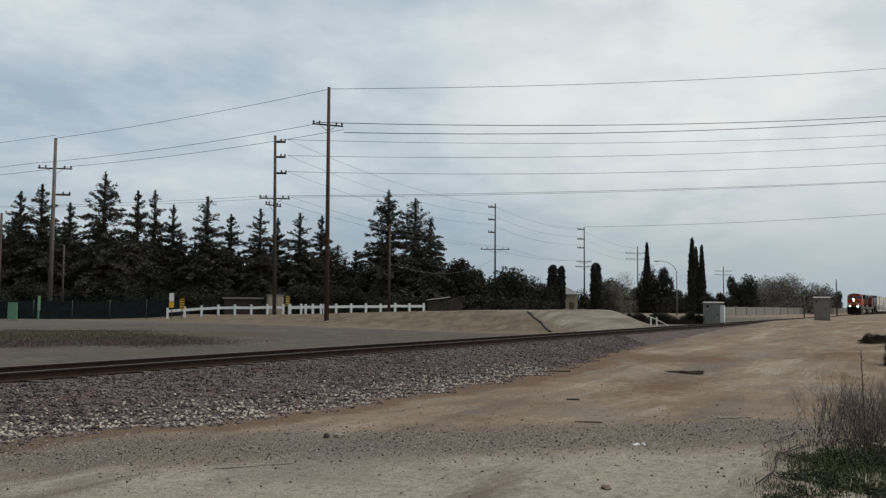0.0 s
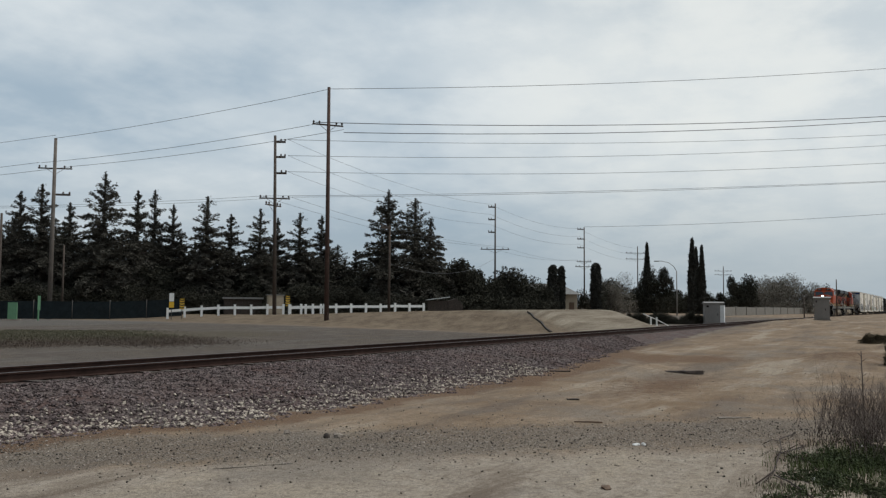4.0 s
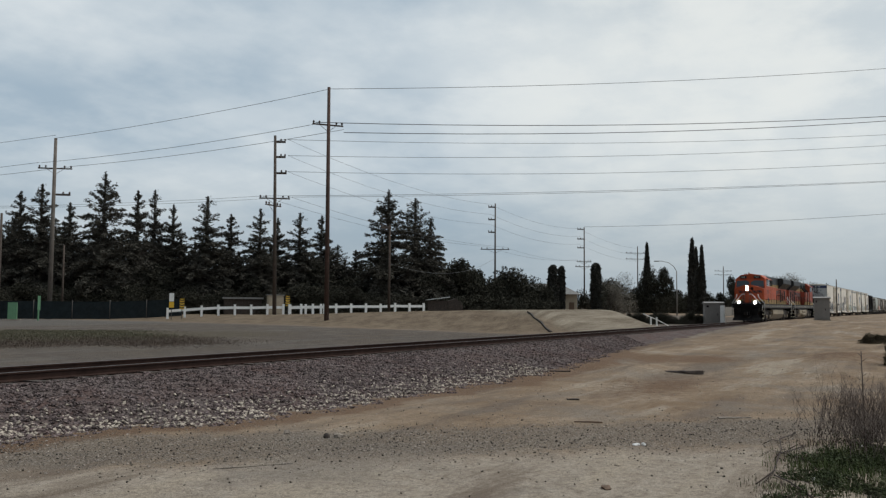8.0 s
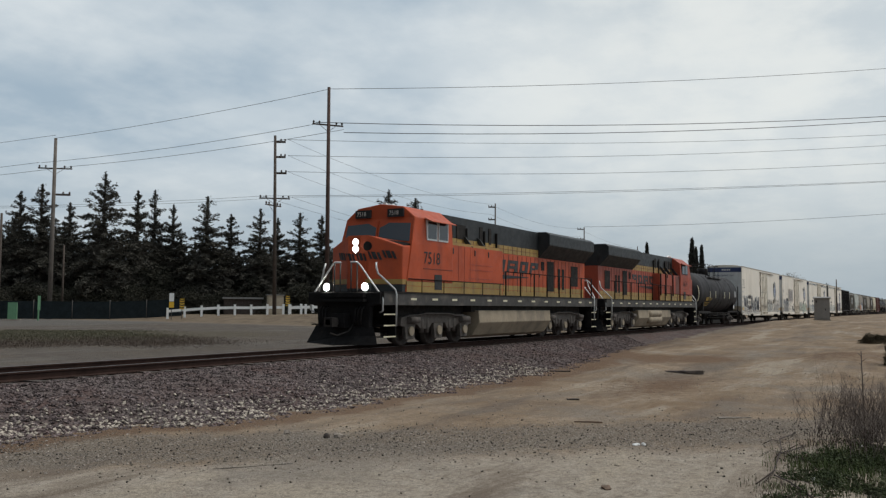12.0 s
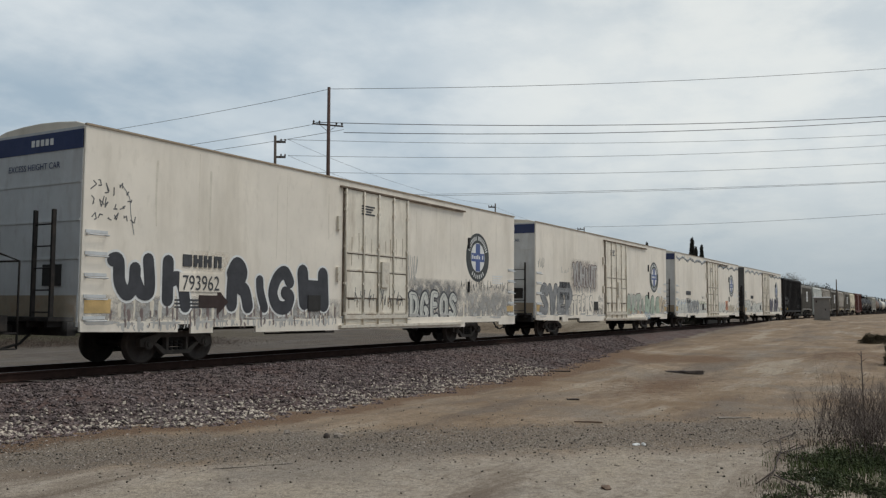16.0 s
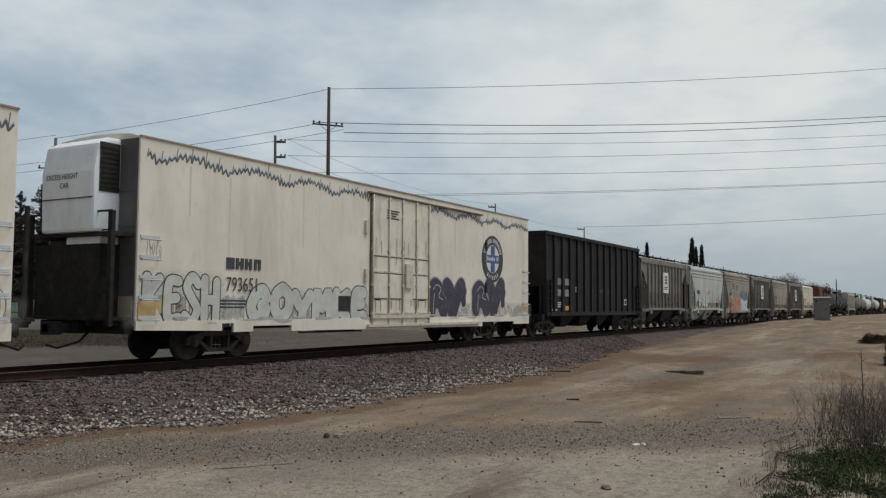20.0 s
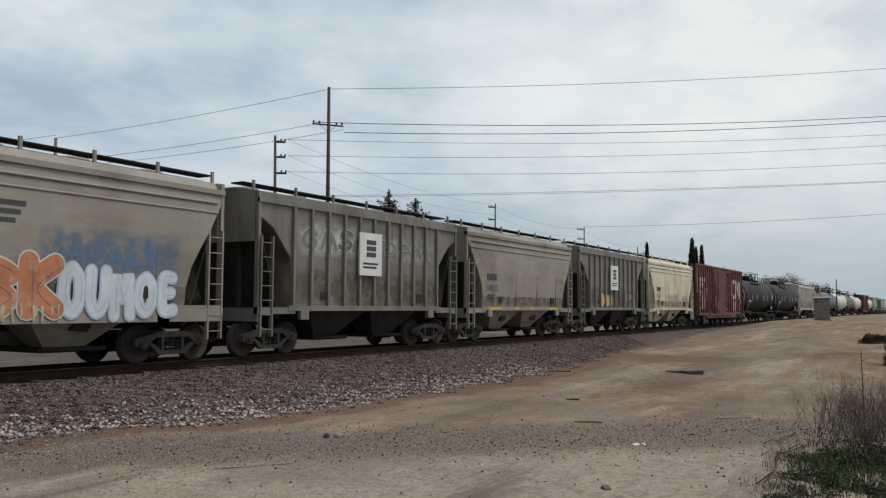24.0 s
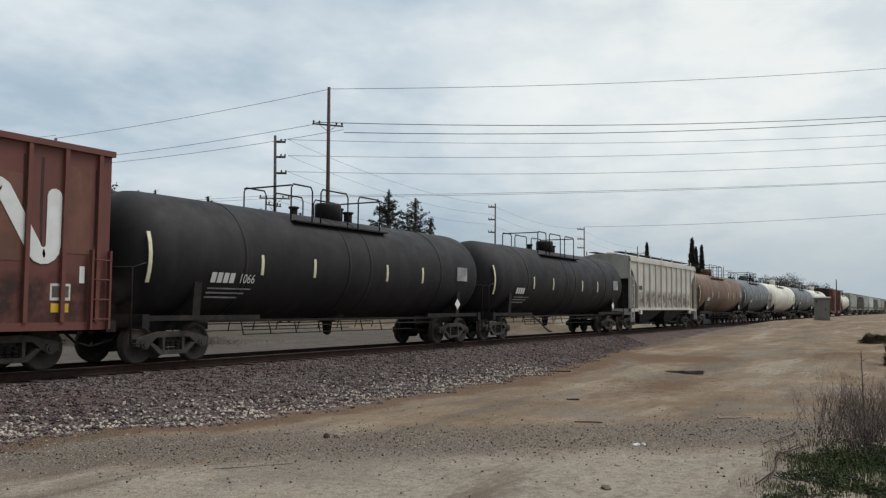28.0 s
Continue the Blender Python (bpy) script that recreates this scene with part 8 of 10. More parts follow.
    part("bottom_outlet", bm, M_UNDER, shell)
    # end railings and steps
    for e in (-1, 1):
        bm = BM()
        x = e * (L / 2 - 0.30)
        for y in (-1.38, 1.38):
            tube(bm, [(x, y, 0.5), (x, y, 2.2), (x - e * 0.5, y, 2.35)], 0.022, 6)
            for z in (0.5, 0.8):
                tube(bm, [(x, y, z), (x - e * 0.4, y, z)], 0.018, 6)
        tube(bm, [(x, -1.38, 2.2), (x, 1.38, 2.2)], 0.02, 6)
        part("end_railing", bm, M_UNDER, c)
        coupler(c, e * L / 2, e)
        bogie(c, e * (L / 2 - 1.85))
    if marks:
        for f in (-0.95, -0.52, -0.26, 0.18, 0.44):
            bm = BM()
            span = 11 if abs(f) > 0.8 else 5.5
            ring = []
            for k in range(6):
                a = radians(180 - (k - 2.5) * span * 0.8)
                yy, zz = (R + 0.004) * math.cos(a) * (0.93 if abs(f) > 0.9 else 1.0), zc - 0.1 + (R + 0.004) * math.sin(a)
                ring.append([(f * h - 0.05, yy - 0.004, zz), (f * h + 0.05, yy - 0.004, zz), (f * h + 0.05, yy + 0.02, zz), (f * h - 0.05, yy + 0.02, zz)])
            loft(bm, ring)
            part("reflective_strip", bm, M_REFL, shell, "pale reflective strip")
        yl = -math.sqrt(max(0.01, R * R - (zc - 2.05) ** 2)) - 0.02
        tilt = math.degrees(math.asin((zc - 2.05) / R))
        bm = BM()
        for k in range(4):
            bx(bm, k * 0.21, k * 0.21 + 0.16, -0.004, 0, 0, 0.26)
        p = part("reporting_mark", bm, letter or M_LOGO_WHITE, shell, "painted reporting mark as plain bars")
        p.matrix_basis = pose(-h + 2.2, yl, 1.92, tilt, 0, 0)
        if number:
            lettering(number, 0.34, letter or M_LOGO_WHITE, shell, pose(-h + 3.15, yl - 0.01, 1.93, 90 + tilt, 0, 0), "lettering", 0.85)
        bm = BM()
        for k in range(3):
            bx(bm, 0.0, 1.5 - 0.2 * k, -0.004, 0, -k * 0.12, -k * 0.12 + 0.04)
        p = part("small_print", bm, letter or M_GRAF_GREY, shell)
        p.matrix_basis = pose(-h + 2.2, yl + 0.10, 1.76, tilt + 6, 0, 0)
        bm = BM()
        bx(bm, 0, 0.75, -0.01, 0.03, 0, 0.5)
        p = part("placard_panel", bm, M_GRAF_GREY, shell, "pale stencilled test panel")
        p.matrix_basis = pose(h - 2.3, -R - 0.012, zc - 0.25, 0, 0, 0)
        bm = BM()
        prism(bm, [(0, -0.2), (0.2, 0), (0, 0.2), (-0.2, 0)], "y", -0.01, 0)
        p = part("hazard_placard", bm, M_LOGO_WHITE, c, "white diamond placard")
        p.matrix_basis = pose(h - 2.1, -1.47, 1.45)
    return c


TANKS = [(19.9, 15.2, M_TANK, "black tank car with pale strips and yellow stencils", "671037", M_OLDYELLOW), (241.9, 17.3, M_TANK, "long black tank car with white lettering", "1066", None),
         (259.2, 17.3, M_TANK, "black tank car with white strips", "", None), (293.1, 17.0, M_TANK_BROWN, "rusty brown tank car with ochre stains", "", None),
         (308.9, 14.2, M_TANK_GREY, "dull grey tank car", "", None), (325.2, 18.2, M_TANK_WHITE, "cream tank car with rust streaks", "", None),
         (342.9, 17.0, M_TANK_GREY, "dark grey tank car far back in the train", "", None), (360.3, 17.6, M_TANK_WHITE, "pale tank car far back in the train", "", None),
         (399.5, 15.5, M_TANK_WHITE, "whitish tank car far back in the train", "", None)]
for x, l, paint, label, num, letter in TANKS:
    tank_car(x, l, paint, label, True, num, letter=letter)


# ---------------------------------------------------------------- open hopper
def open_hopper(x_mid, label):
    L, B = 14.9, 13.8
    c = car("open_hopper_car", L, x_mid, label, "hopper car")
    h = B / 2
    bm = BM()
    bx(bm, -h, h, -1.47, -1.40, 1.05, 4.72)
    body = part("side_wall", bm, M_COAL, c)
    quick("side_wall", M_COAL, c, (-h, h, 1.40, 1.47, 1.05, 4.72))
    each("end_wall", M_COAL, body, (-h, -h + 0.07, -1.40, 1.40, 2.3, 4.72), (h - 0.07, h, -1.40, 1.40, 2.3, 4.72))
    bm = BM()
    loft(bm, [[(-h + 0.07, -1.4, 2.35), (-h + 0.07, 1.4, 2.35), (h - 0.07, 1.4, 2.35), (h - 0.07, -1.4, 2.35)], [(-h + 2.6, -1.4, 1.1), (-h + 2.6, 1.4, 1.1), (h - 2.6, 1.4, 1.1), (h - 2.6, -1.4, 1.1)]])
    part("floor", bm, M_COAL, body)
    quick("top_chord", M_COAL, body, (-h - 0.04, h + 0.04, -1.58, -1.42, 4.66, 4.82), (-h - 0.04, h + 0.04, 1.42, 1.58, 4.66, 4.82), (-h - 0.04, -h + 0.1, -1.42, 1.42, 4.66, 4.82), (h - 0.1, h + 0.04, -1.42, 1.42, 4.66, 4.82), bevel=0.015)
    quick("side_sill", M_COAL, body, (-h, h, -1.56, -1.42, 0.96, 1.14), (-h, h, 1.42, 1.56, 0.96, 1.14), bevel=0.015)
    rib = quick("rib", M_COAL, body, (-0.06, 0.06, -1.56, -1.46, 1.14, 4.66), bevel=0.012)
    n = 14
    xs = [-h + 0.08 + (B - 0.16) * k / n for k in range(n + 1)]
    rib.matrix_basis = pose(xs[0], 0, 0)
    for k, x in enumerate(xs):
        if k:
            again(rib, pose(x, 0, 0))
        again(rib, pose(x, 0, 0, 0, 0, 180))
    for k in range(4):
        x = -h + 2.3 + k * 2.5
        bm = BM()
        loft(bm, [[(x, -1.35, 1.1), (x, 1.35, 1.1), (x + 2.1, 1.35, 1.1), (x + 2.1, -1.35, 1.1)], [(x + 0.7, -1.0, 0.42), (x + 0.7, 1.0, 0.42), (x + 1.4, 1.0, 0.42), (x + 1.4, -1.0, 0.42)]])
        part("hopper_chute", bm, M_COAL, c)
    for e in (-1, 1):
        x = e * h
        ladder(c, x + (0.1 if e < 0 else -0.55), -1.50, 0.9, 2.6, M_COAL, 0.45, 5, -1)
        quick("end_sill", M_UNDER, c, (min(x, x + e * 0.3), max(x, x + e * 0.3), -1.5, 1.5, 0.78, 1.05), bevel=0.02)
        for y in (-1.3, -0.5, 0.5, 1.3):
            quick("end_post", M_COAL, c, (x - 0.06, x + 0.06, y - 0.06, y + 0.06, 1.0, 2.4))
        coupler(c, e * L / 2, e)
        bogie(c, e * (h - 1.1))
    center_sill(c, L)
    for k, (dx, w) in enumerate(((1.55, 0.52), (2.45, 0.52))):
        quick("reporting_panel", M_GRAF_GREY, body, (-h + dx, -h + dx + w, -1.477, -1.465, 2.4, 2.72), (-h + dx, -h + dx + w, -1.477, -1.465, 1.88, 2.2))
    quick("yellow_label", M_YLABEL, body, (-h + 2.5, -h + 2.95, -1.478, -1.465, 1.22, 1.42))
    bars(body, -h + 1.55, 1.6, 0.5, 0.05, M_GRAF_PALE, y=-1.472, n=3, gap=0.8, name="small_print")
    bars(body, -h + 0.6, 1.26, 0.9, 0.05, M_GRAF_PALE, y=-1.472, n=1, name="small_print")
    bars(body, -h + 3.8, 2.35, 0.25, 0.06, M_LOGO_WHITE, y=-1.472, n=3, gap=0.5, name="small_print")
    quick("inspection_mark", M_LOGO_WHITE, body, (h - 2.55, h - 2.15, -1.478, -1.465, 1.5, 1.82))
    quick("inspection_field", M_COAL, body, (h - 2.5, h - 2.2, -1.482, -1.47, 1.55, 1.77))
    bm = BM()
    for f in (0.55, 5.9, 7.3, 8.6, 3.0):
        bx(bm, -h + f, -h + f + 0.42, -1.474, -1.465, 1.24 + (f > 5) * 0.9, 1.38 + (f > 5) * 0.9)
    part("worn_label", bm, M_TRUCK, body, "worn brown label patches")
    return c


open_hopper(127.4, "ribbed black open-top hopper car, weathered")


# ---------------------------------------------------------------- covered hoppers
def covered_hopper(x_mid, kind, paint, label, number="", plate=False, length=11.6, top=4.38):
    L = length
    B = L - 1.05
    h = B / 2
    c = car("covered_hopper_car", L, x_mid, label, "hopper car")
    smooth_side = kind == "smooth"
    zb = 1.30
    bm = BM()
    if smooth_side:
        lv = []
        for z, x, w in ((zb, 1.22, 1.50), (1.75, 1.22, 1.54), (2.25, 1.08, 1.565), (2.7, 0.82, 1.57), (3.2, 0.48, 1.56), (3.75, 0.16, 1.53), (4.12, 0.02, 1.46)):
            lv.append([(-h + x, -w, z), (h - x, -w, z), (h - x, w, z), (-h + x, w, z)])
        lv.append([(-h, -1.30, top), (h, -1.30, top), (h, 1.30, top), (-h, 1.30, top)])
        lv.append([(-h, -0.6, top + 0.16), (h, -0.6, top + 0.16), (h, 0.6, top + 0.16), (-h, 0.6, top + 0.16)])
        fs = loft(bm, lv)
    else:
        lv = [[(-h + x, -w, z), (h - x, -w, z), (h - x, w, z), (-h + x, w, z)] for z, x, w in ((zb, 1.35, 1.46), (2.65, 1.35, 1.46), (3.45, 0.62, 1.46), (3.5, 0.02, 1.46), (top, 0.0, 1.46))]
        lv = [lv[0], lv[1], [(-h + 0.6, -1.46, 3.45), (h - 0.6, -1.46, 3.45), (h - 0.6, 1.46, 3.45), (-h + 0.6, 1.46, 3.45)], [(-h + 0.03, -1.46, 3.75), (h - 0.03, -1.46, 3.75), (h - 0.03, 1.46, 3.75), (-h + 0.03, 1.46, 3.75)], lv[-1]]
        lv.append([(-h, -0.6, top + 0.14), (h, -0.6, top + 0.14), (h, 0.6, top + 0.14), (-h, 0.6, top + 0.14)])
        loft(bm, lv)
    body = part("body", bm, paint, c, bevel=0.02)
    # sooty slope sheets behind the end openings
    for e in (-1, 1):
        bm = BM()
        x0, x1 = e * (h - 0.25), e * (h - 1.0)
        loft(bm, [[(x0, -1.35, 3.3), (x0, 1.35, 3.3), (x0 - e * 0.04, 1.35, 3.3), (x0 - e * 0.04, -1.35, 3.3)], [(x1, -1.35, 1.0), (x1, 1.35, 1.0), (x1 - e * 0.04, 1.35, 1.0), (x1 - e * 0.04, -1.35, 1.0)]])
        part("slope_sheet", bm, M_SOOT, body, "sooty dark end slope sheet")
        quick("end_wall", paint, body, (min(e * h, e * (h - 0.12)), max(e * h, e * (h - 0.12)), -1.40, 1.40, 3.05, top))
        for y in (-1.44, 1.44):
            quick("corner_post", paint, body, (min(e * h, e * (h - 0.10)), max(e * h, e * (h - 0.10)), y - 0.06, y + 0.06, 0.95, top - 0.02), bevel=0.01)
        quick("end_sill", paint, body, (min(e * h, e * (h - 1.5)), max(e * h, e * (h - 1.5)), -1.53, -1.40, 1.14, 1.32), (min(e * h, e * (h - 1.5)), max(e * h, e * (h - 1.5)), 1.40, 1.53, 1.14, 1.32), (min(e * h, e * (h - 0.2)), max(e * h, e * (h - 0.2)), -1.4, 1.4, 0.95, 1.3), bevel=0.015)
        bm = BM()
        for y in (-0.55, 0.55):
            bx(bm, e * (h - 0.3) - 0.05, e * (h - 0.3) + 0.05, y - 0.05, y + 0.05, 1.2, 3.2)
        bx(bm, e * (h - 0.55) - 0.45, e * (h - 0.55) + 0.45, -1.1, 1.1, 1.10, 1.16)
        part("end_post", bm, M_SOOT, body)
        ladder(c, e * h - (0.52 if e > 0 else -0.08), -1.47, 0.55, 3.2, paint, 0.44, 7, -1)
        coupler(c, e * L / 2, e)
        bogie(c, e * (h - 1.1))
    # side sill with its gusset and labels
    for s in (-1, 1):
        quick("side_sill", paint, body, (-h + 1.2, h - 1.2, s * 1.50 - 0.05, s * 1.50 + 0.05, 1.22, 1.36), (-h + 1.7, -h + 2.05, s * 1.50 - 0.06, s * 1.50 + 0.06, 0.98, 1.24), (h - 2.05, h - 1.7, s * 1.50 - 0.06, s * 1.50 + 0.06, 0.98, 1.24), bevel=0.012)
    if not smooth_side:
        n = 10
        rib = quick("rib", paint, body, (-0.045, 0.045, -1.55, -1.455, 1.36, top - 0.28), bevel=0.012)
        xs = [-h + 1.42 + (B - 2.84) * k / n for k in range(n + 1)]
        rib.matrix_basis = pose(xs[0], 0, 0)
        for k, x in enumerate(xs):
            if k:
                again(rib, pose(x, 0, 0))
            again(rib, pose(x, 0, 0, 0, 0, 180))
        quick("roof_chord", paint, body, (-h, h, -1.53, -1.44, top - 0.30, top - 0.18), (-h, h, 1.44, 1.53, top - 0.30, top - 0.18), bevel=0.015)
    else:
        bm = BM()
        for f in (-0.3, -0.1, 0.1, 0.3):
            bx(bm, f * B - 0.012, f * B + 0.012, -1.577, -1.50, 1.4, 2.75)
        part("side_seam", bm, paint, body)
        for z in (3.62, 3.86):
            bm = BM()
            tube(bm, [(-h + 0.25, -1.535, z), (h - 0.25, -1.535, z)], 0.03, 6)
            part("roof_crease", bm, paint, body)
        quick("roof_chord", paint, body, (-h, h, -1.53, -1.38, 4.08, 4.20), (-h, h, 1.38, 1.53, 4.08, 4.20), bevel=0.03)
    haze(body, -h + 1.3, h - 1.3, 1.4, 2.3, M_UMBER, 6, int(x_mid), y=-1.54 if smooth_side else -1.462)
    if not smooth_side:
        drips(body, -h + 1.5, h - 1.5, 3.9, 1.6, M_STREAK, 10, int(x_mid), y=-1.461, wide=0.035)
    # discharge bays
    nb = 2
    for k in range(nb):
        w = (B - 4.6) / nb
        x = -h + 2.3 + k * (w + 0.05)
        for s in (-1, 1):
            bm = BM()
            y0, y1 = (s * 1.35, s * 0.1)
            loft(bm, [[(x, y0, zb), (x + w, y0, zb), (x + w, y1, zb), (x, y1, zb)], [(x + w * 0.30, s * 0.80, 0.46), (x + w * 0.62, s * 0.80, 0.46), (x + w * 0.62, s * 0.30, 0.46), (x + w * 0.30, s * 0.30, 0.46)]])
            part("hopper_chute", bm, paint if smooth_side else M_SOOT, c)
            if s < 0 and smooth_side:
                bm = BM()
                prism(bm, [(x + w * 0.42, 0.82), (x + w * 0.56, 0.78), (x + w * 0.60, 1.0), (x + w * 0.46, 1.04)], "y", -1.16, -1.08)
                part("inspection_hatch", bm, M_SOOT, c)
        bm = BM()
        bx(bm, x + w * 0.25, x + w * 0.68, -0.95, 0.95, 0.36, 0.47)
        rod(bm, (x + w * 0.2, -1.0, 0.42), (x + w * 0.75, -1.0, 0.42), 0.05, 8)
        part("outlet_gate", bm, M_UNDER, c)
    center_sill(c, L, 0.80, 1.15, 0.2)
    # running boards and hatches on the roof
    bm = BM()
    for y in (-0.75, 0.75):
        bx(bm, -h - 0.05, h + 0.05, y - 0.22, y + 0.22, top + 0.22, top + 0.26)
    for k in range(7):
        x = -h + 0.12 + k * (B - 0.24) / 6
        for y in (-1.18, 1.18):
            bk = quick("walkway_bracket", paint, c, (x - 0.035, x + 0.035, y - 0.03, y + 0.03, top - 0.12, top + 0.30))
    for y in (-0.97, 0.97):
        tube(bm, [(-h - 0.05, y, top + 0.24), (h + 0.05, y, top + 0.24)], 0.022, 6)
    rb = part("running_board", bm, M_UNDER, c, "steel roof walkway on brackets")
    for k in range(5):
        bm = BM()
        x = -h + 1.1 + k * (B - 2.2) / 4
        lathe(bm, [(0.36, top + 0.12), (0.36, top + 0.24), (0.30, top + 0.28), (0.02, top + 0.30)], "z", (x, 0, 0), 14)
        part("roof_hatch", bm, paint, c)
    y = -1.585 if smooth_side else -1.475
    if plate:
        quick("sign_plate", M_LOGO_WHITE, body, (-0.9, 0.28, -1.60, -1.55, 2.30, 3.62), bevel=0.01, label="white company plate")
        bm = BM()
        for k in range(3):
            bx(bm, -0.55, -0.05, -1.608, -1.598, 2.88 + k * 0.19, 3.02 + k * 0.19)
        part("plate_bars", bm, M_DARKTXT, body, "dark emblem bars on the plate")
        bars(body, -0.72, 2.70, 0.8, 0.06, M_DARKTXT, y=-1.602, n=2, gap=0.9, name="small_print")
    else:
        bm = BM()
        for k in range(4):
            bx(bm, -h + 1.55 + k * 0.21, -h + 1.72 + k * 0.21, y - 0.004, y + 0.02, 2.42, 2.66)
        part("reporting_mark", bm, M_DARKTXT, body, "dark painted reporting mark as plain bars")
        bars(body, -h + 1.6, 1.85, 0.7, 0.05, M_SILL, y=y + 0.02, n=2, gap=1.2, name="small_print")
    if number:
        side_text(body, number, -h + 1.5, 1.98, 0.38, M_DARKTXT, y=y + 0.004, squash=0.85)
    each("inspection_mark", M_SOOT, body, (-h + 2.65, -h + 2.9, y - 0.003, y + 0.03, 1.55, 1.75), (h - 2.7, h - 2.35, y - 0.003, y + 0.03, 1.5, 1.78))
    if smooth_side:
        quick("yellow_label", M_YLABEL, body, *[(-h + a, -h + b, -1.556, -1.545, 1.25, 1.34) for a, b in ((1.75, 2.8), (4.1, 4.6), (5.6, 6.0), (B - 2.7, B - 1.9))])
    return c, body, h


covered_hopper(140.15, "ribbed", M_RIB, "grey ribbed covered hopper car with a white company plate", plate=True)
c, b, h = covered_hopper(151.85, "smooth", M_GREYLIGHT, "pale grey-green smooth-sided covered hopper car with faint tags")
scrawl(b, h - 3.0, h - 1.4, 1.6, 2.3, M_GRAF_ORANGE, 7, 51, 0.03, y=-1.575)
scrawl(b, -0.8, 0.4, 2.3, 2.9, M_GRAF_GREEN, 5, 52, 0.03, y=-1.575)
piece(b, "OUCS", -h + 2.0, -0.5, 1.42, 2.1, M_GRAF_PALE, M_GRAF_SMOKE, 53, 0.3, 0.03, y=-1.57)
c, b, h = covered_hopper(163.05, "smooth", M_TAN, "tan-grey smooth covered hopper car with orange and blue graffiti")
quick("side_skirt", M_TAN, b, (-h + 0.1, h - 0.1, -1.56, -1.50, 0.98, 1.36))
haze(b, h - 4.9, h - 1.6, 1.9, 2.85, M_GRAF_NAVY, 5, 54, y=-1.5755)
piece(b, "MSSK", -h + 2.2, h - 4.5, 1.02, 2.35, M_GRAF_ORANGE, M_GRAF_PALE, 55, 0.42, 0.035, y=-1.577, ink=M_GRAF_UMBER, overlap=0.3)
piece(b, "OUMOE", h - 4.6, h - 1.5, 1.02, 2.2, M_GRAF_WHITE, M_GRAF_BLUE, 56, 0.38, 0.04, y=-1.577, ink=M_GRAF_BLUE, overlap=0.2)
drips(b, -h + 2.0, h - 4.4, 1.3, 1.0, M_GRAF_TAN, 20, 57, y=-1.592)
side_text(b, "9801", -h + 1.95, 2.25, 0.46, M_LOGO_WHITE, y=-1.580, squash=0.8)
bars(b, -h + 2.7, 3.45, 0.9, 0.09, M_DARKTXT, y=-1.565, n=3, gap=0.9, name="faded_print", label="faded dark lettering as plain bars")
bars(b, -h + 4.4, 3.35, 0.8, 0.09, M_DARKTXT, y=-1.567, n=3, gap=0.9, name="faded_print", label="faded dark lettering as plain bars")
c, b, h = covered_hopper(174.85, "ribbed", M_RIB, "grey ribbed covered hopper car with a white plate and chalky tags", plate=True)
haze(b, -h + 1.7, -0.9, 2.85, 3.7, M_GRAF_PALE, 4, 60, y=-1.462)
piece(b, "CAS", -h + 1.75, -1.0, 2.95, 3.62, M_RIB, M_GRAF_SMOKE, 60, 0.22, 0.03, y=-1.464)
piece(b, "DAV", 0.4, h - 2.0, 2.95, 3.5, M_RIB, M_GRAF_SMOKE, 61, 0.16, 0.02, y=-1.464)
haze(b, 0.4, h - 1.6, 2.8, 3.6, M_GRAF_SMOKE, 4, 62, y=-1.462)
covered_hopper(186.2, "smooth", M_TAN, "dusty tan-grey smooth-sided covered hopper car with dark lettering", number="140112")
c, b, h = covered_hopper(197.85, "ribbed", M_RIB, "dark grey ribbed covered hopper car with a white company plate", plate=True)
piece(b, "OOS", -h + 3.0, -h + 4.9, 1.42, 2.1, M_YLABEL, M_GRAF_PALE, 61, 0.34, 0.04, y=-1.470)
scrawl(b, h - 4.6, h - 3.6, 1.5, 2.0, M_GRAF_DARK, 7, 62, 0.035, y=-1.472)
piece(b, "RSA", h - 3.4, h - 1.7, 1.42, 2.15, M_RIB, M_GRAF_BLUE, 63, 0.2, 0.03, y=-1.470)
c, b, h = covered_hopper(209.45, "smooth", M_CREAM, "cream smooth-sided covered hopper car, dirt-streaked", number="11347", length=11.8)
scrawl(b, -h + 3.4, h - 4.0, 1.5, 2.3, M_GRAF_SMOKE, 16, 64, 0.05, y=-1.578)
scrawl(b, h - 3.4, h - 1.7, 1.6, 2.2, M_GRAF_GREY, 8, 65, 0.035, y=-1.578)
covered_hopper(276.0, "ribbed", M_RIBWHITE, "whitish ribbed covered hopper car", length=16.2, top=4.35)
x = 416.0
for k, (kind, paint, label) in enumerate((("smooth", M_TANK_GREEN, "green-grey covered hopper car far back in the train"), ("ribbed", M_RIB, "grey ribbed covered hopper car far back in the train"),
                                          ("smooth", M_TANK_GREEN, "green-grey covered hopper car far back in the train"), ("smooth", M_GREYLIGHT, "pale covered hopper car far back in the train"),
                                          ("ribbed", M_TANK_GREEN, "green-grey ribbed covered hopper car far back in the train"), ("smooth", M_GREY, "grey covered hopper car far back in the train"),
                                          ("smooth", M_TAN, "tan covered hopper car far back in the train"), ("ribbed", M_RIB, "grey ribbed covered hopper car far back in the train"))):
    covered_hopper(x, kind, paint, label, length=17.5, top=4.3)
    x += 17.6


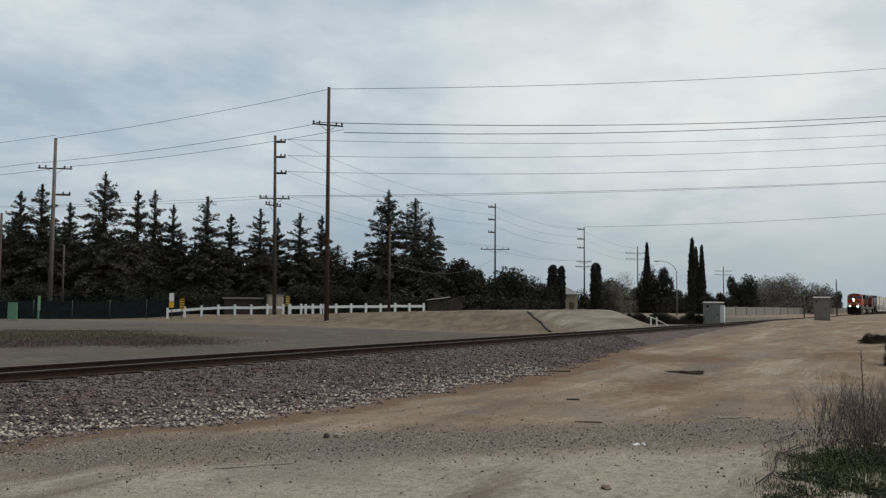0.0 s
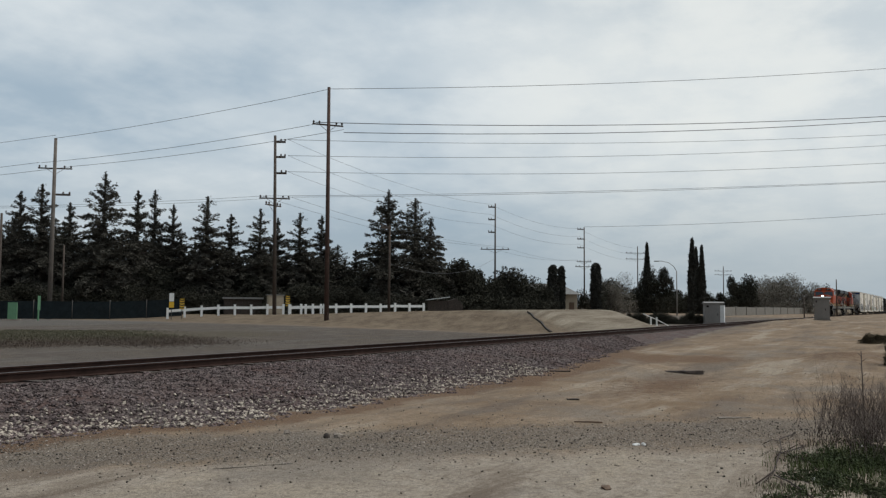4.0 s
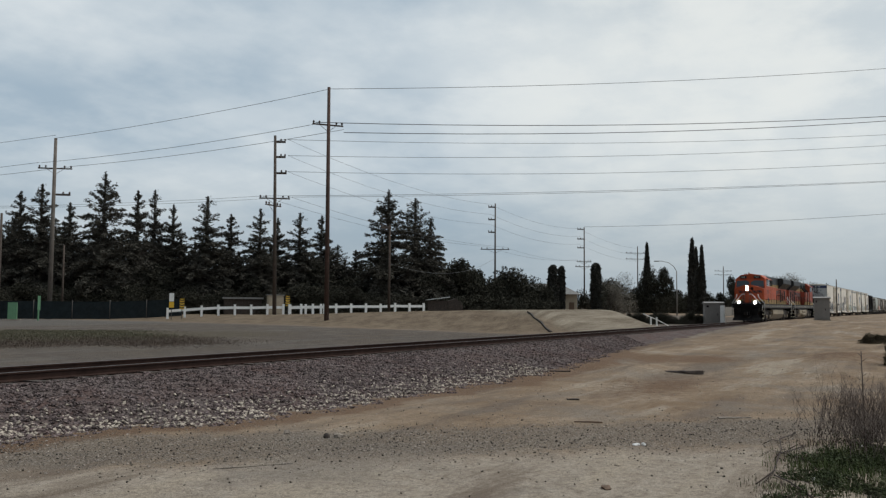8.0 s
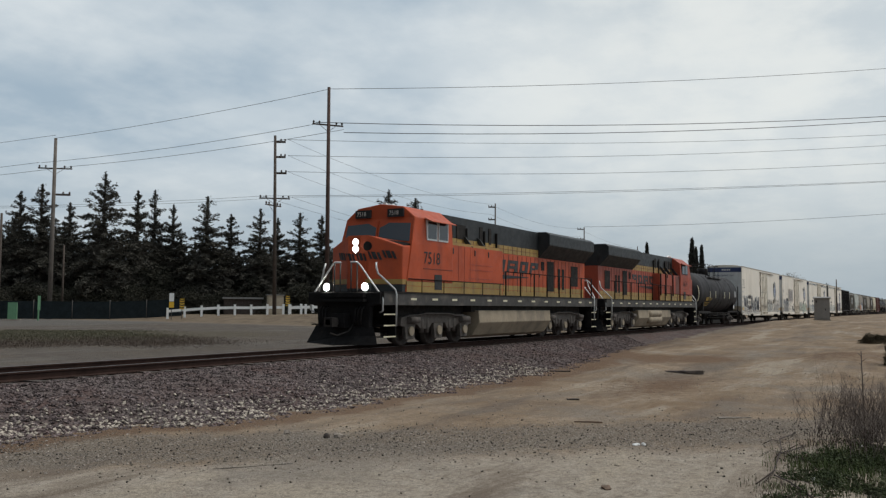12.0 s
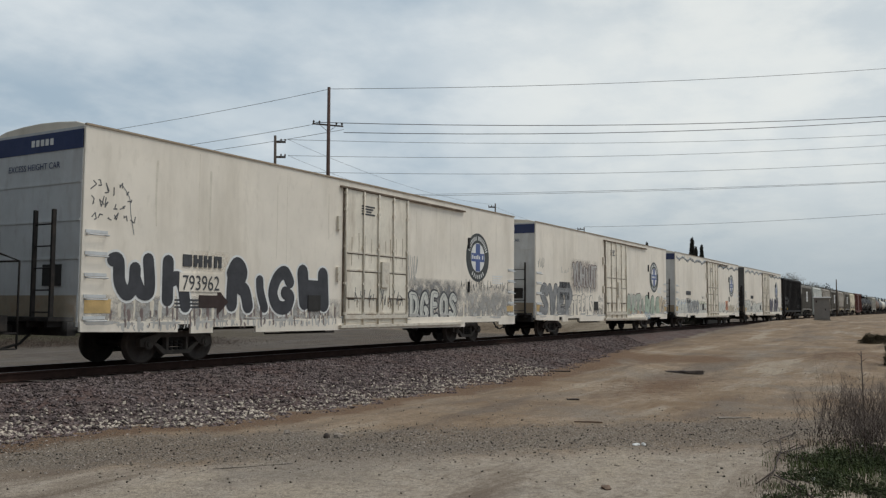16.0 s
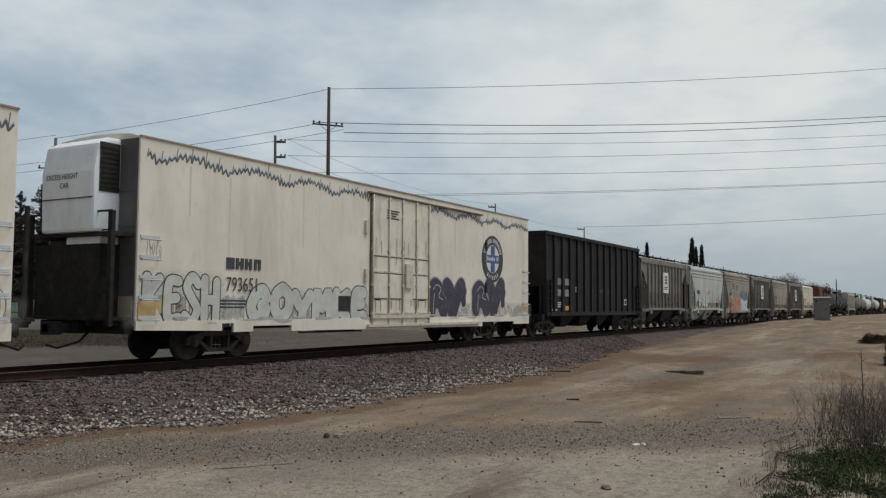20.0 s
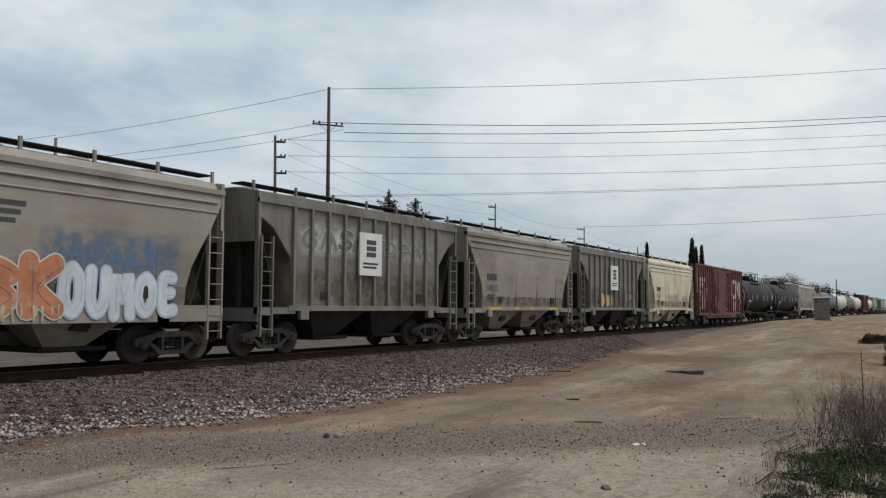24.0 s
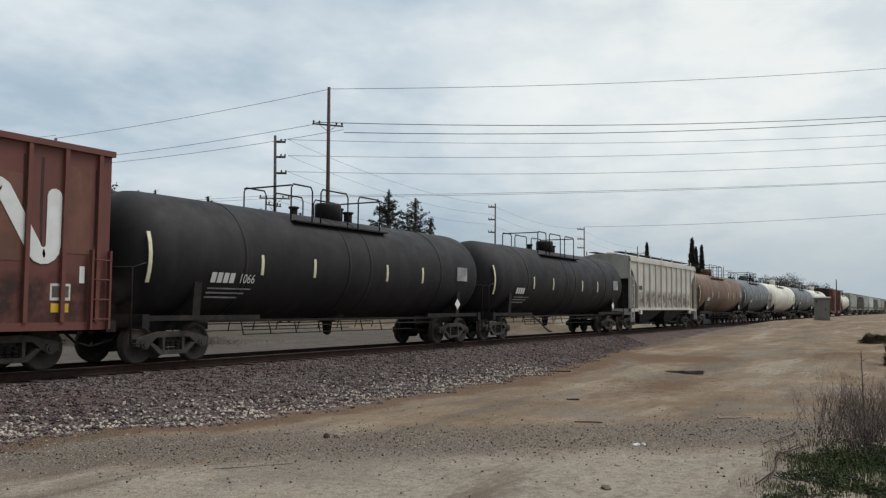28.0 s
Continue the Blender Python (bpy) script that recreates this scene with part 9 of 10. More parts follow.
# ---------------------------------------------------------------- boxcars
def boxcar(x_mid, label, lettered, length=18.1):
    L = length
    B = L - 1.1
    h = B / 2
    c = car("boxcar", L, x_mid, label, "boxcar")
    bm = BM()
    prism(bm, [(-1.47, 0.95), (-1.47, 4.54), (0, 4.70), (1.47, 4.54), (1.47, 0.95)], "x", -h, h)
    body = part("body", bm, M_BROWN, c, bevel=0.015)
    # deep side sill between the bogies
    for s in (-1, 1):
        bm = BM()
        prism(bm, [(-h, 1.0), (-h, 0.84), (-h + 3.0, 0.84), (-h + 3.7, 0.58), (h - 3.7, 0.58), (h - 3.0, 0.84), (h, 0.84), (h, 1.0)], "y", s * 1.47 - 0.05, s * 1.47 + 0.05)
        part("side_sill", bm, M_BROWN, body)
        quick("roof_edge", M_BROWN, body, (-h - 0.03, h + 0.03, s * 1.50 - 0.06, s * 1.50 + 0.06, 4.52, 4.64), bevel=0.02)
    rib = quick("rib", M_BROWN, body, (-0.045, 0.045, -1.55, -1.465, 1.0, 4.52), bevel=0.012)
    d0, d1, d2 = -h + 5.35, -h + 6.95, -h + 9.85
    xs = [-h + 0.05] + [-h + 0.96 + 0.70 * k for k in range(7)] + [d2 + 0.35 + 0.81 * k for k in range(9) if d2 + 0.35 + 0.81 * k < h]
    rib.matrix_basis = pose(xs[0], 0, 0)
    for x in xs[1:]:
        again(rib, pose(x, 0, 0))
    for x in np.linspace(-h + 0.05, h - 0.05, 22):
        again(rib, pose(float(x), 0, 0, 0, 0, 180))
    bm = BM()
    for k in range(18):
        x = -h + 0.5 + k * (B - 1.0) / 17
        prism(bm, [(-1.45, 4.55), (0, 4.705), (1.45, 4.55), (1.45, 4.60), (0, 4.76), (-1.45, 4.60)], "x", x - 0.05, x + 0.05)
    part("roof_rib", bm, M_SILL, body)
    # doors: plug door and sliding door
    bm = BM()
    bx(bm, d0, d1, -1.56, -1.46, 0.95, 4.32)
    pd = part("plug_door", bm, M_BROWN, body, bevel=0.02)
    bm = BM()
    for z in (1.3, 1.75, 2.2, 3.1, 3.9):
        bx(bm, d0 + 0.1, d1 - 0.1, -1.585, -1.55, z, z + 0.08)
    for x in (d0 + 0.15, d0 + 0.55, d1 - 0.2):
        rod(bm, (x, -1.60, 0.9), (x, -1.60, 4.3), 0.03, 6)
    part("locking_bar", bm, M_BROWN, pd)
    bm = BM()
    bx(bm, d1 + 0.05, d2, -1.55, -1.46, 0.95, 4.30)
    sd = part("sliding_door", bm, M_BROWN, body, bevel=0.02)
    bm = BM()
    for k in range(15):
        z = 1.15 + k * 0.21
        bx(bm, d1 + 0.15, d2 - 0.1, -1.585, -1.545, z, z + 0.10)
    part("door_rib", bm, M_BROWN, sd, bevel=0.02)
    quick("door_track", M_BROWN_DARK, body, (d0 - 1.6, d2 + 2.2, -1.63, -1.47, 0.80, 0.92), (d0 - 0.3, d2 + 2.0, -1.60, -1.47, 4.30, 4.40), bevel=0.01)
    each("door_box", M_BROWN_DARK, body, (d0 + 0.25, d0 + 0.7, -1.63, -1.55, 1.5, 2.3), (d1 - 0.55, d1 - 0.15, -1.63, -1.55, 1.2, 1.9), (d2 - 0.55, d2 - 0.35, -1.62, -1.55, 1.6, 1.9))
    # ladders, end corrugations
    for e in (-1, 1):
        x = e * h
        ladder(c, x + (0.05 if e < 0 else -0.50), -1.52, 0.85, 2.5, M_BROWN, 0.44, 4, -1)
        # the end's shade is put into its colour, darker than the sides
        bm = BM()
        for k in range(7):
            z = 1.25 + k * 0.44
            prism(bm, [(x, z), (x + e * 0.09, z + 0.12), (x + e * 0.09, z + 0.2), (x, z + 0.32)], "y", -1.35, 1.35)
        part("end_corrugation", bm, M_BROWN_SHADE_SOOT, body, "corrugated end with its shade painted in dark brown")
        quick("end_wall", M_BROWN_SHADE_SOOT, body, (min(x, x + e * 0.004), max(x, x + e * 0.004), -1.44, 1.44, 0.96, 4.54))
        quick("end_sill", M_UNDER, c, (min(x, x + e * 0.25), max(x, x + e * 0.25), -1.45, 1.45, 0.78, 1.02), bevel=0.02)
        coupler(c, e * L / 2, e)
        bogie(c, e * (h - 1.9))
    center_sill(c, L)
    y = -1.476
    haze(body, -h + 0.1, h - 0.1, 0.95, 1.9, M_BROWN_SHADE_SOOT, 8, 3, y=-1.4704)
    drips(body, -h + 0.3, h - 0.3, 4.2, 2.0, M_BROWN_SHADE_SOOT, 22, 5, y=-1.4712, wide=0.05)
    haze(body, d0 + 0.1, d1, 1.0, 3.0, M_BROWN_SHADE_SOOT, 3, 4, y=-1.561)
    quick("yellow_label", M_YLABEL, body, (-h + 0.95, -h + 1.42, y - 0.004, y + 0.01, 1.22, 1.42), (h - 1.35, h - 0.95, y - 0.004, y + 0.01, 1.2, 1.38))
    quick("yellow_label", M_ORLABEL, body, *[(-h + a, -h + a + 0.3, y - 0.004, y + 0.01, 1.2, 1.32) for a in (4.35, 9.95 + 0.55, 12.6)])
    if lettered:
        # owner's name as rows of plain white bars, the number below them
        bm = BM()
        for r_, (z, hh) in enumerate(((3.36, 0.28), (2.98, 0.28))):
            for k, (a, b) in enumerate(((1.06, 1.21), (1.25, 1.40), (1.44, 1.58), (1.76, 1.92), (1.96, 2.12), (2.16, 2.26), (2.46, 2.64), (2.70, 2.90))):
                if r_ == 1 and k == 7:
                    continue
                bx(bm, -h + a, -h + b, y - 0.004, y + 0.01, z, z + hh)
        for k, (a, b) in enumerate(((1.10, 1.28), (1.34, 1.52))):
            bx(bm, -h + a, -h + b, y - 0.004, y + 0.01, 2.42, 2.70)
        for z in (2.84, 2.30, 1.34):
            for a, b in ((1.04, 1.58), (1.74, 2.28), (2.43, 2.98)):
                bx(bm, -h + a, -h + b, y - 0.004, y + 0.01, z, z + 0.05)
        bx(bm, -h + 2.02, -h + 2.14, y - 0.004, y + 0.01, 1.36, 2.30)
        part("owner_lettering", bm, M_LETTER, body, "worn white owner's lettering as plain bars")
        side_text(body, "598", -h + 1.73, 2.42, 0.38, M_LETTER, y=y + 0.002, squash=0.8)
        side_text(body, "155", -h + 2.43, 2.42, 0.38, M_LETTER, y=y + 0.002, squash=0.8)
        bars(body, -h + 1.1, 2.1, 0.35, 0.05, M_LETTER, y=y + 0.004, n=3, gap=1.0, name="small_print")
        bars(body, -h + 2.5, 2.15, 0.5, 0.05, M_LETTER, y=y + 0.004, n=7, gap=0.9, name="small_print")
        quick("patch", M_BROWN_DARK, body, (h - 2.7, h - 2.05, y - 0.002, y + 0.01, 2.2, 3.9), (h - 1.2, h - 0.5, y - 0.002, y + 0.01, 2.4, 4.2))
        # the large white emblem: two joined bent bands
        bm = BM()
        zz0, zz1, w = 2.32, 3.62, 0.28
        arc = lambda cx, cz, r_, a0, a1: [(cx + r_ * math.cos(radians(a0 + (a1 - a0) * k / 6)), cz + r_ * math.sin(radians(a0 + (a1 - a0) * k / 6))) for k in range(7)]
        x0 = h - 4.35
        cpath = [(x0 + 1.35, zz0 + 0.02)] + arc(x0 + 0.3, zz0 + 0.28, 0.28, 270, 180) + arc(x0 + 0.3, zz1 - 0.28, 0.28, 180, 90) + [(x0 + 1.2, zz1)]
        npath = arc(x0 + 1.75, zz1 - 0.22, 0.22, 180, 20)
        npath = [(x0 + 1.53, zz0 + 0.35), (x0 + 1.53, zz1 - 0.22)] + npath + [(x0 + 2.55, zz0 + 0.2)] + arc(x0 + 2.78, zz0 + 0.22, 0.22, 215, 360) + [(x0 + 3.0, zz1 - 0.1)]
        w = 0.33
        fat(bm, cpath, w, y, 0.006)
        fat(bm, [(x0 + 1.35, zz0 + 0.02), (x0 + 1.53, zz0 + 0.3)], w * 0.95, y, 0.0095)
        fat(bm, npath, w, y, 0.0125)
        part("painted_emblem", bm, M_LOGO_WHITE, body, "large white emblem of joined bent bands")
        haze(body, h - 4.0, h - 2.7, 0.75, 2.2, M_GRAF_PALE, 3, 71, y=y - 0.001)
        haze(body, h - 3.6, h - 2.9, 0.7, 1.6, M_GRAF_PALE, 2, 72, y=y - 0.002)
        quick("inspection_mark", M_LETTER, body, (h - 1.38, h - 0.92, y - 0.005, y + 0.01, 1.44, 1.78))
        quick("inspection_field", M_SILL, body, (h - 1.34, h - 0.96, y - 0.008, y + 0.01, 1.5, 1.73))
        quick("reflective_strip", M_LOGO_WHITE, body, (h - 0.72, h - 0.6, y - 0.005, y + 0.01, 1.8, 2.15))
        quick("small_plate", M_LETTER, body, (-h + 3.45, -h + 3.75, y - 0.005, y + 0.01, 2.55, 2.85))
        quick("small_plate_field", M_BROWN, body, (-h + 3.49, -h + 3.71, y - 0.008, y + 0.01, 2.59, 2.81))
    return c


boxcar(224.35, "brown-red ribbed boxcar with white lettering and a large white emblem", True)
boxcar(380.9, "brown-red boxcar far back in the train", False, 20.5)

# ---------------------------------------------------------------- roadside things beyond the track
M_SCREEN = mat("dark_fence_screen", (0.011, 0.016, 0.018), 0.85, var=0.3, scale=2, dirt=(0.024, 0.028, 0.028), dirt_amt=0.3, dirt_scale=1.5, bump=0.1, spec=0.15)
M_GREENBOX = mat("green_cabinet_paint", (0.10, 0.22, 0.12), 0.55, var=0.12, scale=3, bump=0.04)
M_TANWALL = mat("tan_stucco", (0.37, 0.31, 0.23), 0.9, var=0.12, scale=2, dirt=(0.22, 0.18, 0.14), dirt_amt=0.3, dirt_scale=1, streak=3, bump=0.2)
M_ROOF = mat("grey_shingle_roof", (0.20, 0.195, 0.185), 0.9, var=0.2, scale=3, bump=0.3)
M_PALEROOF = mat("pale_metal_roof", (0.55, 0.56, 0.55), 0.5, 0.2, var=0.1, scale=2, bump=0.05)
M_BLOCK = mat("grey_block_wall", (0.22, 0.205, 0.18), 0.95, var=0.15, scale=1.2, dirt=(0.2, 0.18, 0.15), dirt_amt=0.4, dirt_scale=0.6, streak=2, bump=0.2)
M_SIGNBLACK = mat("sign_black", (0.02, 0.02, 0.02), 0.5, var=0.1, scale=4, bump=0)
M_SIGNYELLOW = mat("sign_yellow", (0.75, 0.45, 0.03), 0.5, var=0.1, scale=4, bump=0)
M_REDCAR = mat("red_car_paint", (0.42, 0.03, 0.025), 0.3, var=0.1, scale=2, bump=0)
M_LITTER = mat("white_litter", (0.60, 0.59, 0.57), 0.7, var=0.1, scale=8, bump=0.1)
M_OLDWOOD = mat("old_tie_wood", (0.045, 0.034, 0.028), 0.95, var=0.4, scale=6, dirt=(0.12, 0.09, 0.07), dirt_amt=0.4, dirt_scale=5, bump=0.6)
M_BROWNWOOD = mat("weathered_plank", (0.14, 0.09, 0.06), 0.9, var=0.3, scale=6, bump=0.4)
M_RUBBLE = mat("broken_concrete", (0.26, 0.22, 0.18), 0.95, var=0.25, scale=9, dirt=(0.10, 0.08, 0.07), dirt_amt=0.5, dirt_scale=6, bump=0.5)


def fence_run(name, a, b, n, label):
    """White guard fence: square posts with a broad rail between them."""
    f = tagged(new(name), label, "fence", "guard fences")
    a, b = Vector(a), Vector(b)
    d = (b - a) / n
    ang = math.degrees(math.atan2(d.y, d.x))
    f.matrix_basis = pose(a.x, a.y, 0, 0, 0, ang)
    l = d.length
    post = None
    for i in range(n + 1):
        z = ground_at(*(a + d * i))
        if post is None:
            bm = BM()
            bx(bm, -0.11, 0.11, -0.11, 0.11, -0.3, 1.08)
            post = part("post", bm, M_FENCE, f, bevel=0.02)
            post.matrix_basis = pose(0, 0, z)
        else:
            again(post, pose(l * i, 0, z))
        if i < n:
            z2 = ground_at(*(a + d * (i + 1)))
            bm = BM()
            loft(bm, [[(l * i + 0.112, y, z + q) for y, q in ((-0.045, 0.62), (0.045, 0.62), (0.045, 0.88), (-0.045, 0.88))], [(l * (i + 1) - 0.112, y, z2 + q) for y, q in ((-0.045, 0.62), (0.045, 0.62), (0.045, 0.88), (-0.045, 0.88))]])
            part("rail", bm, M_FENCE, f)
    return f


fence_run("guard_fence", (58.9, 65.5), (67.3, 58.0), 7, "white wooden guard fence on the canal bank")
fence_run("guard_fence", (67.9, 57.6), (78.6, 48.1), 9, "white wooden guard fence on the canal bank")
fence_run("guard_fence", (66.6, 56.6), (69.2, 54.2), 3, "short white guard fence beside the bank road")


def marker(x, y, turn, striped):
    z = ground_at(x, y)
    m = tagged(new("object_marker" if striped else "road_sign"), "black and yellow striped hazard marker on a post" if striped else "yellow and white plate on a thin steel post", "road sign", "road signs")
    m.matrix_basis = pose(x, y, z, 0, 0, turn)
    quick("post", M_SILL, m, (-0.03, 0.03, 0.0, 0.05, -0.2, 1.95 if striped else 2.5))
    if striped:
        p = quick("plate", M_SIGNYELLOW, m, (-0.22, 0.22, -0.03, 0.0, 0.95, 1.95))
        for k in range(4):
            bm = BM()
            z0 = 1.0 + 0.24 * k
            prism(bm, [(-0.22, z0 + 0.2), (-0.22, z0 + 0.08), (0, z0 - 0.05 + 0.06), (0.22, z0 + 0.08), (0.22, z0 + 0.2), (0, z0 + 0.12)], "y", -0.036, -0.028)
            part("stripe", bm, M_SIGNBLACK, p)
    else:
        quick("plate", M_FENCE, m, (-0.22, 0.22, -0.03, 0.0, 1.75, 2.55))
        quick("lower_plate", M_SIGNYELLOW, m, (-0.22, 0.22, -0.03, 0.0, 1.15, 1.72))


marker(58.5, 63.1, -48, True)
marker(68.2, 58.2, -48, True)
marker(58.2, 64.2, -48, False)

# screened fence along the road, panel by panel
sf = tagged(new("screened_fence"), "chain-link fence with a dark green privacy screen", "fence")
pts = [(38.0 + 2.6 * k, 86.0 - 2.2 * k) for k in range(10)]
for k, ((xa, ya), (xb, yb)) in enumerate(zip(pts, pts[1:])):
    za_, zb_ = ground_at(xa, ya), ground_at(xb, yb)
    bm = BM()
    loft(bm, [[(xa + 0.05, ya, za_ + 0.05), (xb - 0.05, yb, zb_ + 0.05), (xb - 0.05, yb + 0.03, zb_ + 0.05), (xa + 0.05, ya + 0.03, za_ + 0.05)], [(xa + 0.05, ya, za_ + 1.75), (xb - 0.05, yb, zb_ + 1.75), (xb - 0.05, yb + 0.03, zb_ + 1.75), (xa + 0.05, ya + 0.03, za_ + 1.75)]])
    part("screen_panel", bm, M_SCREEN, sf)
    bm = BM()
    rod(bm, (xa, ya, za_ - 0.2), (xa, ya, za_ + 1.9), 0.04, 8)
    part("post", bm, M_SILL, sf)

z = ground_at(46.4, 71.2)
cb = tagged(new("utility_cabinet"), "pale green utility cabinet on a concrete pad", "cabinet")
cb.matrix_basis = pose(46.4, 71.2, z, 0, 0, -40)
quick("pad", M_RUBBLE, cb, (-0.7, 0.7, -0.5, 0.5, -0.1, 0.12), bevel=0.02)
quick("housing", M_GREENBOX, cb, (-0.36, 0.36, -0.32, 0.32, 0.12, 1.6), bevel=0.05)
quick("door", M_GREENBOX, cb, (-0.28, 0.28, -0.34, -0.315, 0.25, 1.45), bevel=0.01)
z = ground_at(47.6, 69.3)
mk = tagged(new("marker_post"), "thin green marker post beside the pole", "post")
mk.matrix_basis = pose(47.6, 69.3, z)
quick("shaft", M_GREENBOX, mk, (-0.06, 0.06, -0.06, 0.06, 0, 1.4))
quick("tag", M_GREENBOX, mk, (-0.14, 0.14, -0.08, -0.06, 0.9, 2.2))
z = ground_at(71.4, 62.7)
eb = tagged(new("equipment_cabinet"), "tan equipment cabinet behind the guard fence", "cabinet")
eb.matrix_basis = pose(71.4, 62.7, z, 0, 0, -40)
quick("housing", M_TANWALL, eb, (-0.85, 0.85, -0.5, 0.5, 0, 2.1), bevel=0.03)
quick("door", M_TANWALL, eb, (-0.75, -0.05, -0.53, -0.495, 0.2, 1.95), (0.05, 0.75, -0.53, -0.495, 0.2, 1.95), bevel=0.01)
quick("cap", M_ROOF, eb, (-0.95, 0.95, -0.6, 0.6, 2.1, 2.2), bevel=0.02)

z = ground_at(83.6, 79.0)
sh = tagged(new("low_shed"), "low flat-roofed shed under the trees", "shed")
sh.matrix_basis = pose(83.6, 79.0, z, 0, 0, -44)
quick("wall", M_OLDWOOD, sh, (-2.4, 2.4, -1.2, 1.2, 0, 2.0))
quick("roof", M_ROOF, sh, (-2.6, 2.6, -1.5, 1.4, 2.0, 2.22), bevel=0.03)
z = ground_at(94.6, 55.5)
hut = tagged(new("garden_shed"), "small dark shed with a pale sloping roof", "shed")
hut.matrix_basis = pose(94.6, 55.5, z, 0, 0, -55)
quick("wall", M_OLDWOOD, hut, (-1.5, 2.6, -1.2, 1.2, 0, 2.2))
bm = BM()
prism(bm, [(-1.7, 2.25), (1.2, 2.62), (1.2, 2.72), (-1.7, 2.34)], "y", -1.5, 1.5)
part("roof", bm, M_PALEROOF, hut)
bm = BM()
prism(bm, [(1.1, 2.2), (2.0, 2.5), (2.9, 1.6), (2.9, 0.0), (1.1, 0.0)], "y", -1.3, 1.3)
part("tarpaulin", bm, M_OLDWOOD, hut)

# house behind the cypresses
z = ground_at(153, 62)
ho = tagged(new("house"), "tan stucco house with a grey hipped roof", "house")
ho.matrix_basis = pose(151.8, 66.0, z, 0, 0, -68)
quick("wall", M_TANWALL, ho, (-6.5, 6.5, -4, 4, 0, 3.7))
bm = BM()
loft(bm, [[(-7.2, -4.7, 3.6), (7.2, -4.7, 3.6), (7.2, 4.7, 3.6), (-7.2, 4.7, 3.6)], [(-3.2, -0.1, 5.7), (3.2, -0.1, 5.7), (3.2, 0.1, 5.7), (-3.2, 0.1, 5.7)]])
part("roof", bm, M_ROOF, ho)
for x0 in (-4.6, -1.2, 2.4):
    wf = quick("window", M_FENCE, ho, (x0, x0 + 1.5, -4.05, -3.97, 1.2, 2.6))
    quick("pane", M_GLASS, wf, (x0 + 0.1, x0 + 1.4, -4.07, -4.04, 1.3, 2.5))
quick("door", M_BROWNWOOD, ho, (5.0, 5.95, -4.05, -3.97, 0.0, 2.1))

rc = tagged(new("parked_car"), "red car parked on the far side of the bank", "car")
rc.matrix_basis = pose(186.0, 61.5, ground_at(186.0, 61.5), 0, 0, -70)
bm = BM()
loft(bm, [[(-2.1, -0.85, 0.3), (2.1, -0.85, 0.3), (2.1, 0.85, 0.3), (-2.1, 0.85, 0.3)], [(-2.15, -0.88, 0.7), (2.15, -0.88, 0.7), (2.15, 0.88, 0.7), (-2.15, 0.88, 0.7)], [(-2.0, -0.8, 0.95), (2.0, -0.8, 0.95), (2.0, 0.8, 0.95), (-2.0, 0.8, 0.95)]])
part("body", bm, M_REDCAR, rc, bevel=0.05)
bm = BM()
loft(bm, [[(-1.5, -0.78, 0.95), (1.0, -0.78, 0.95), (1.0, 0.78, 0.95), (-1.5, 0.78, 0.95)], [(-1.0, -0.6, 1.45), (0.4, -0.6, 1.45), (0.4, 0.6, 1.45), (-1.0, 0.6, 1.45)]])
part("cabin", bm, M_GLASS, rc, bevel=0.04)
for x in (-1.3, 1.3):
    for y in (-0.85, 0.85):
        bm = BM()
        lathe(bm, [(0.05, y - 0.1), (0.32, y - 0.1), (0.32, y + 0.1), (0.05, y + 0.1)], "y", (x, 0, 0.32), 16)
        part("wheel", bm, M_UNDER, rc)

# street lamp
lx, ly = 145.0, 38.4
lz = ground_at(lx, ly)
sl = tagged(new("street_lamp"), "grey steel street lamp with a long curved arm", "street lamp")
sl.matrix_basis = pose(lx, ly, lz)
bm = BM()
rod(bm, (0, 0, -0.2), (0, 0, 7.6), 0.12, 10, 0.08)
part("pole", bm, M_CONC, sl)
bm = BM()
tube(bm, [(0, 0, 7.5), (-0.25, 0.45, 8.4), (-0.7, 1.2, 9.0), (-1.3, 2.2, 9.25), (-1.6, 2.7, 9.25)], 0.05, 8)
part("arm", bm, M_CONC, sl)
bm = BM()
loft(bm, [[(-1.5, 2.55, 9.14), (-1.4, 2.65, 9.14), (-1.8, 3.35, 9.14), (-1.9, 3.25, 9.14)], [(-1.52, 2.57, 9.30), (-1.42, 2.67, 9.30), (-1.78, 3.32, 9.30), (-1.88, 3.22, 9.30)]])
part("lamp_head", bm, M_CONC, sl)

# signal housings at the crossing
def bungalow(x, y, w, d, h, turn):
    b = tagged(new("signal_housing"), "grey steel railway signal housing with a shallow roof", "equipment cabinet", "signal housings")
    b.matrix_basis = pose(x, y, ground_at(x, y), 0, 0, turn)
    quick("base", M_RUBBLE, b, (-w / 2 - 0.1, w / 2 + 0.1, -d / 2 - 0.1, d / 2 + 0.1, -0.4, 0.1), bevel=0.02)
    quick("housing", M_CONC, b, (-w / 2, w / 2, -d / 2, d / 2, 0.1, h), bevel=0.02)
    bm = BM()
    prism(bm, [(-d / 2 - 0.12, h), (d / 2 + 0.12, h), (d / 2 + 0.12, h + 0.08), (0, h + 0.2), (-d / 2 - 0.12, h + 0.08)], "x", -w / 2 - 0.1, w / 2 + 0.1)
    part("roof", bm, M_CONC, b)
    dr = quick("door", M_CONC, b, (-0.45, 0.45, -d / 2 - 0.03, -d / 2 + 0.01, 0.2, min(2.05, h - 0.15)), bevel=0.01)
    quick("handle", M_UNDER, dr, (0.3, 0.36, -d / 2 - 0.07, -d / 2 - 0.02, 1.0, 1.2))
    quick("vent", M_UNDER, b, (-w / 2 + 0.15, -w / 2 + 0.4, -d / 2 - 0.02, -d / 2 + 0.01, h - 0.4, h - 0.2))


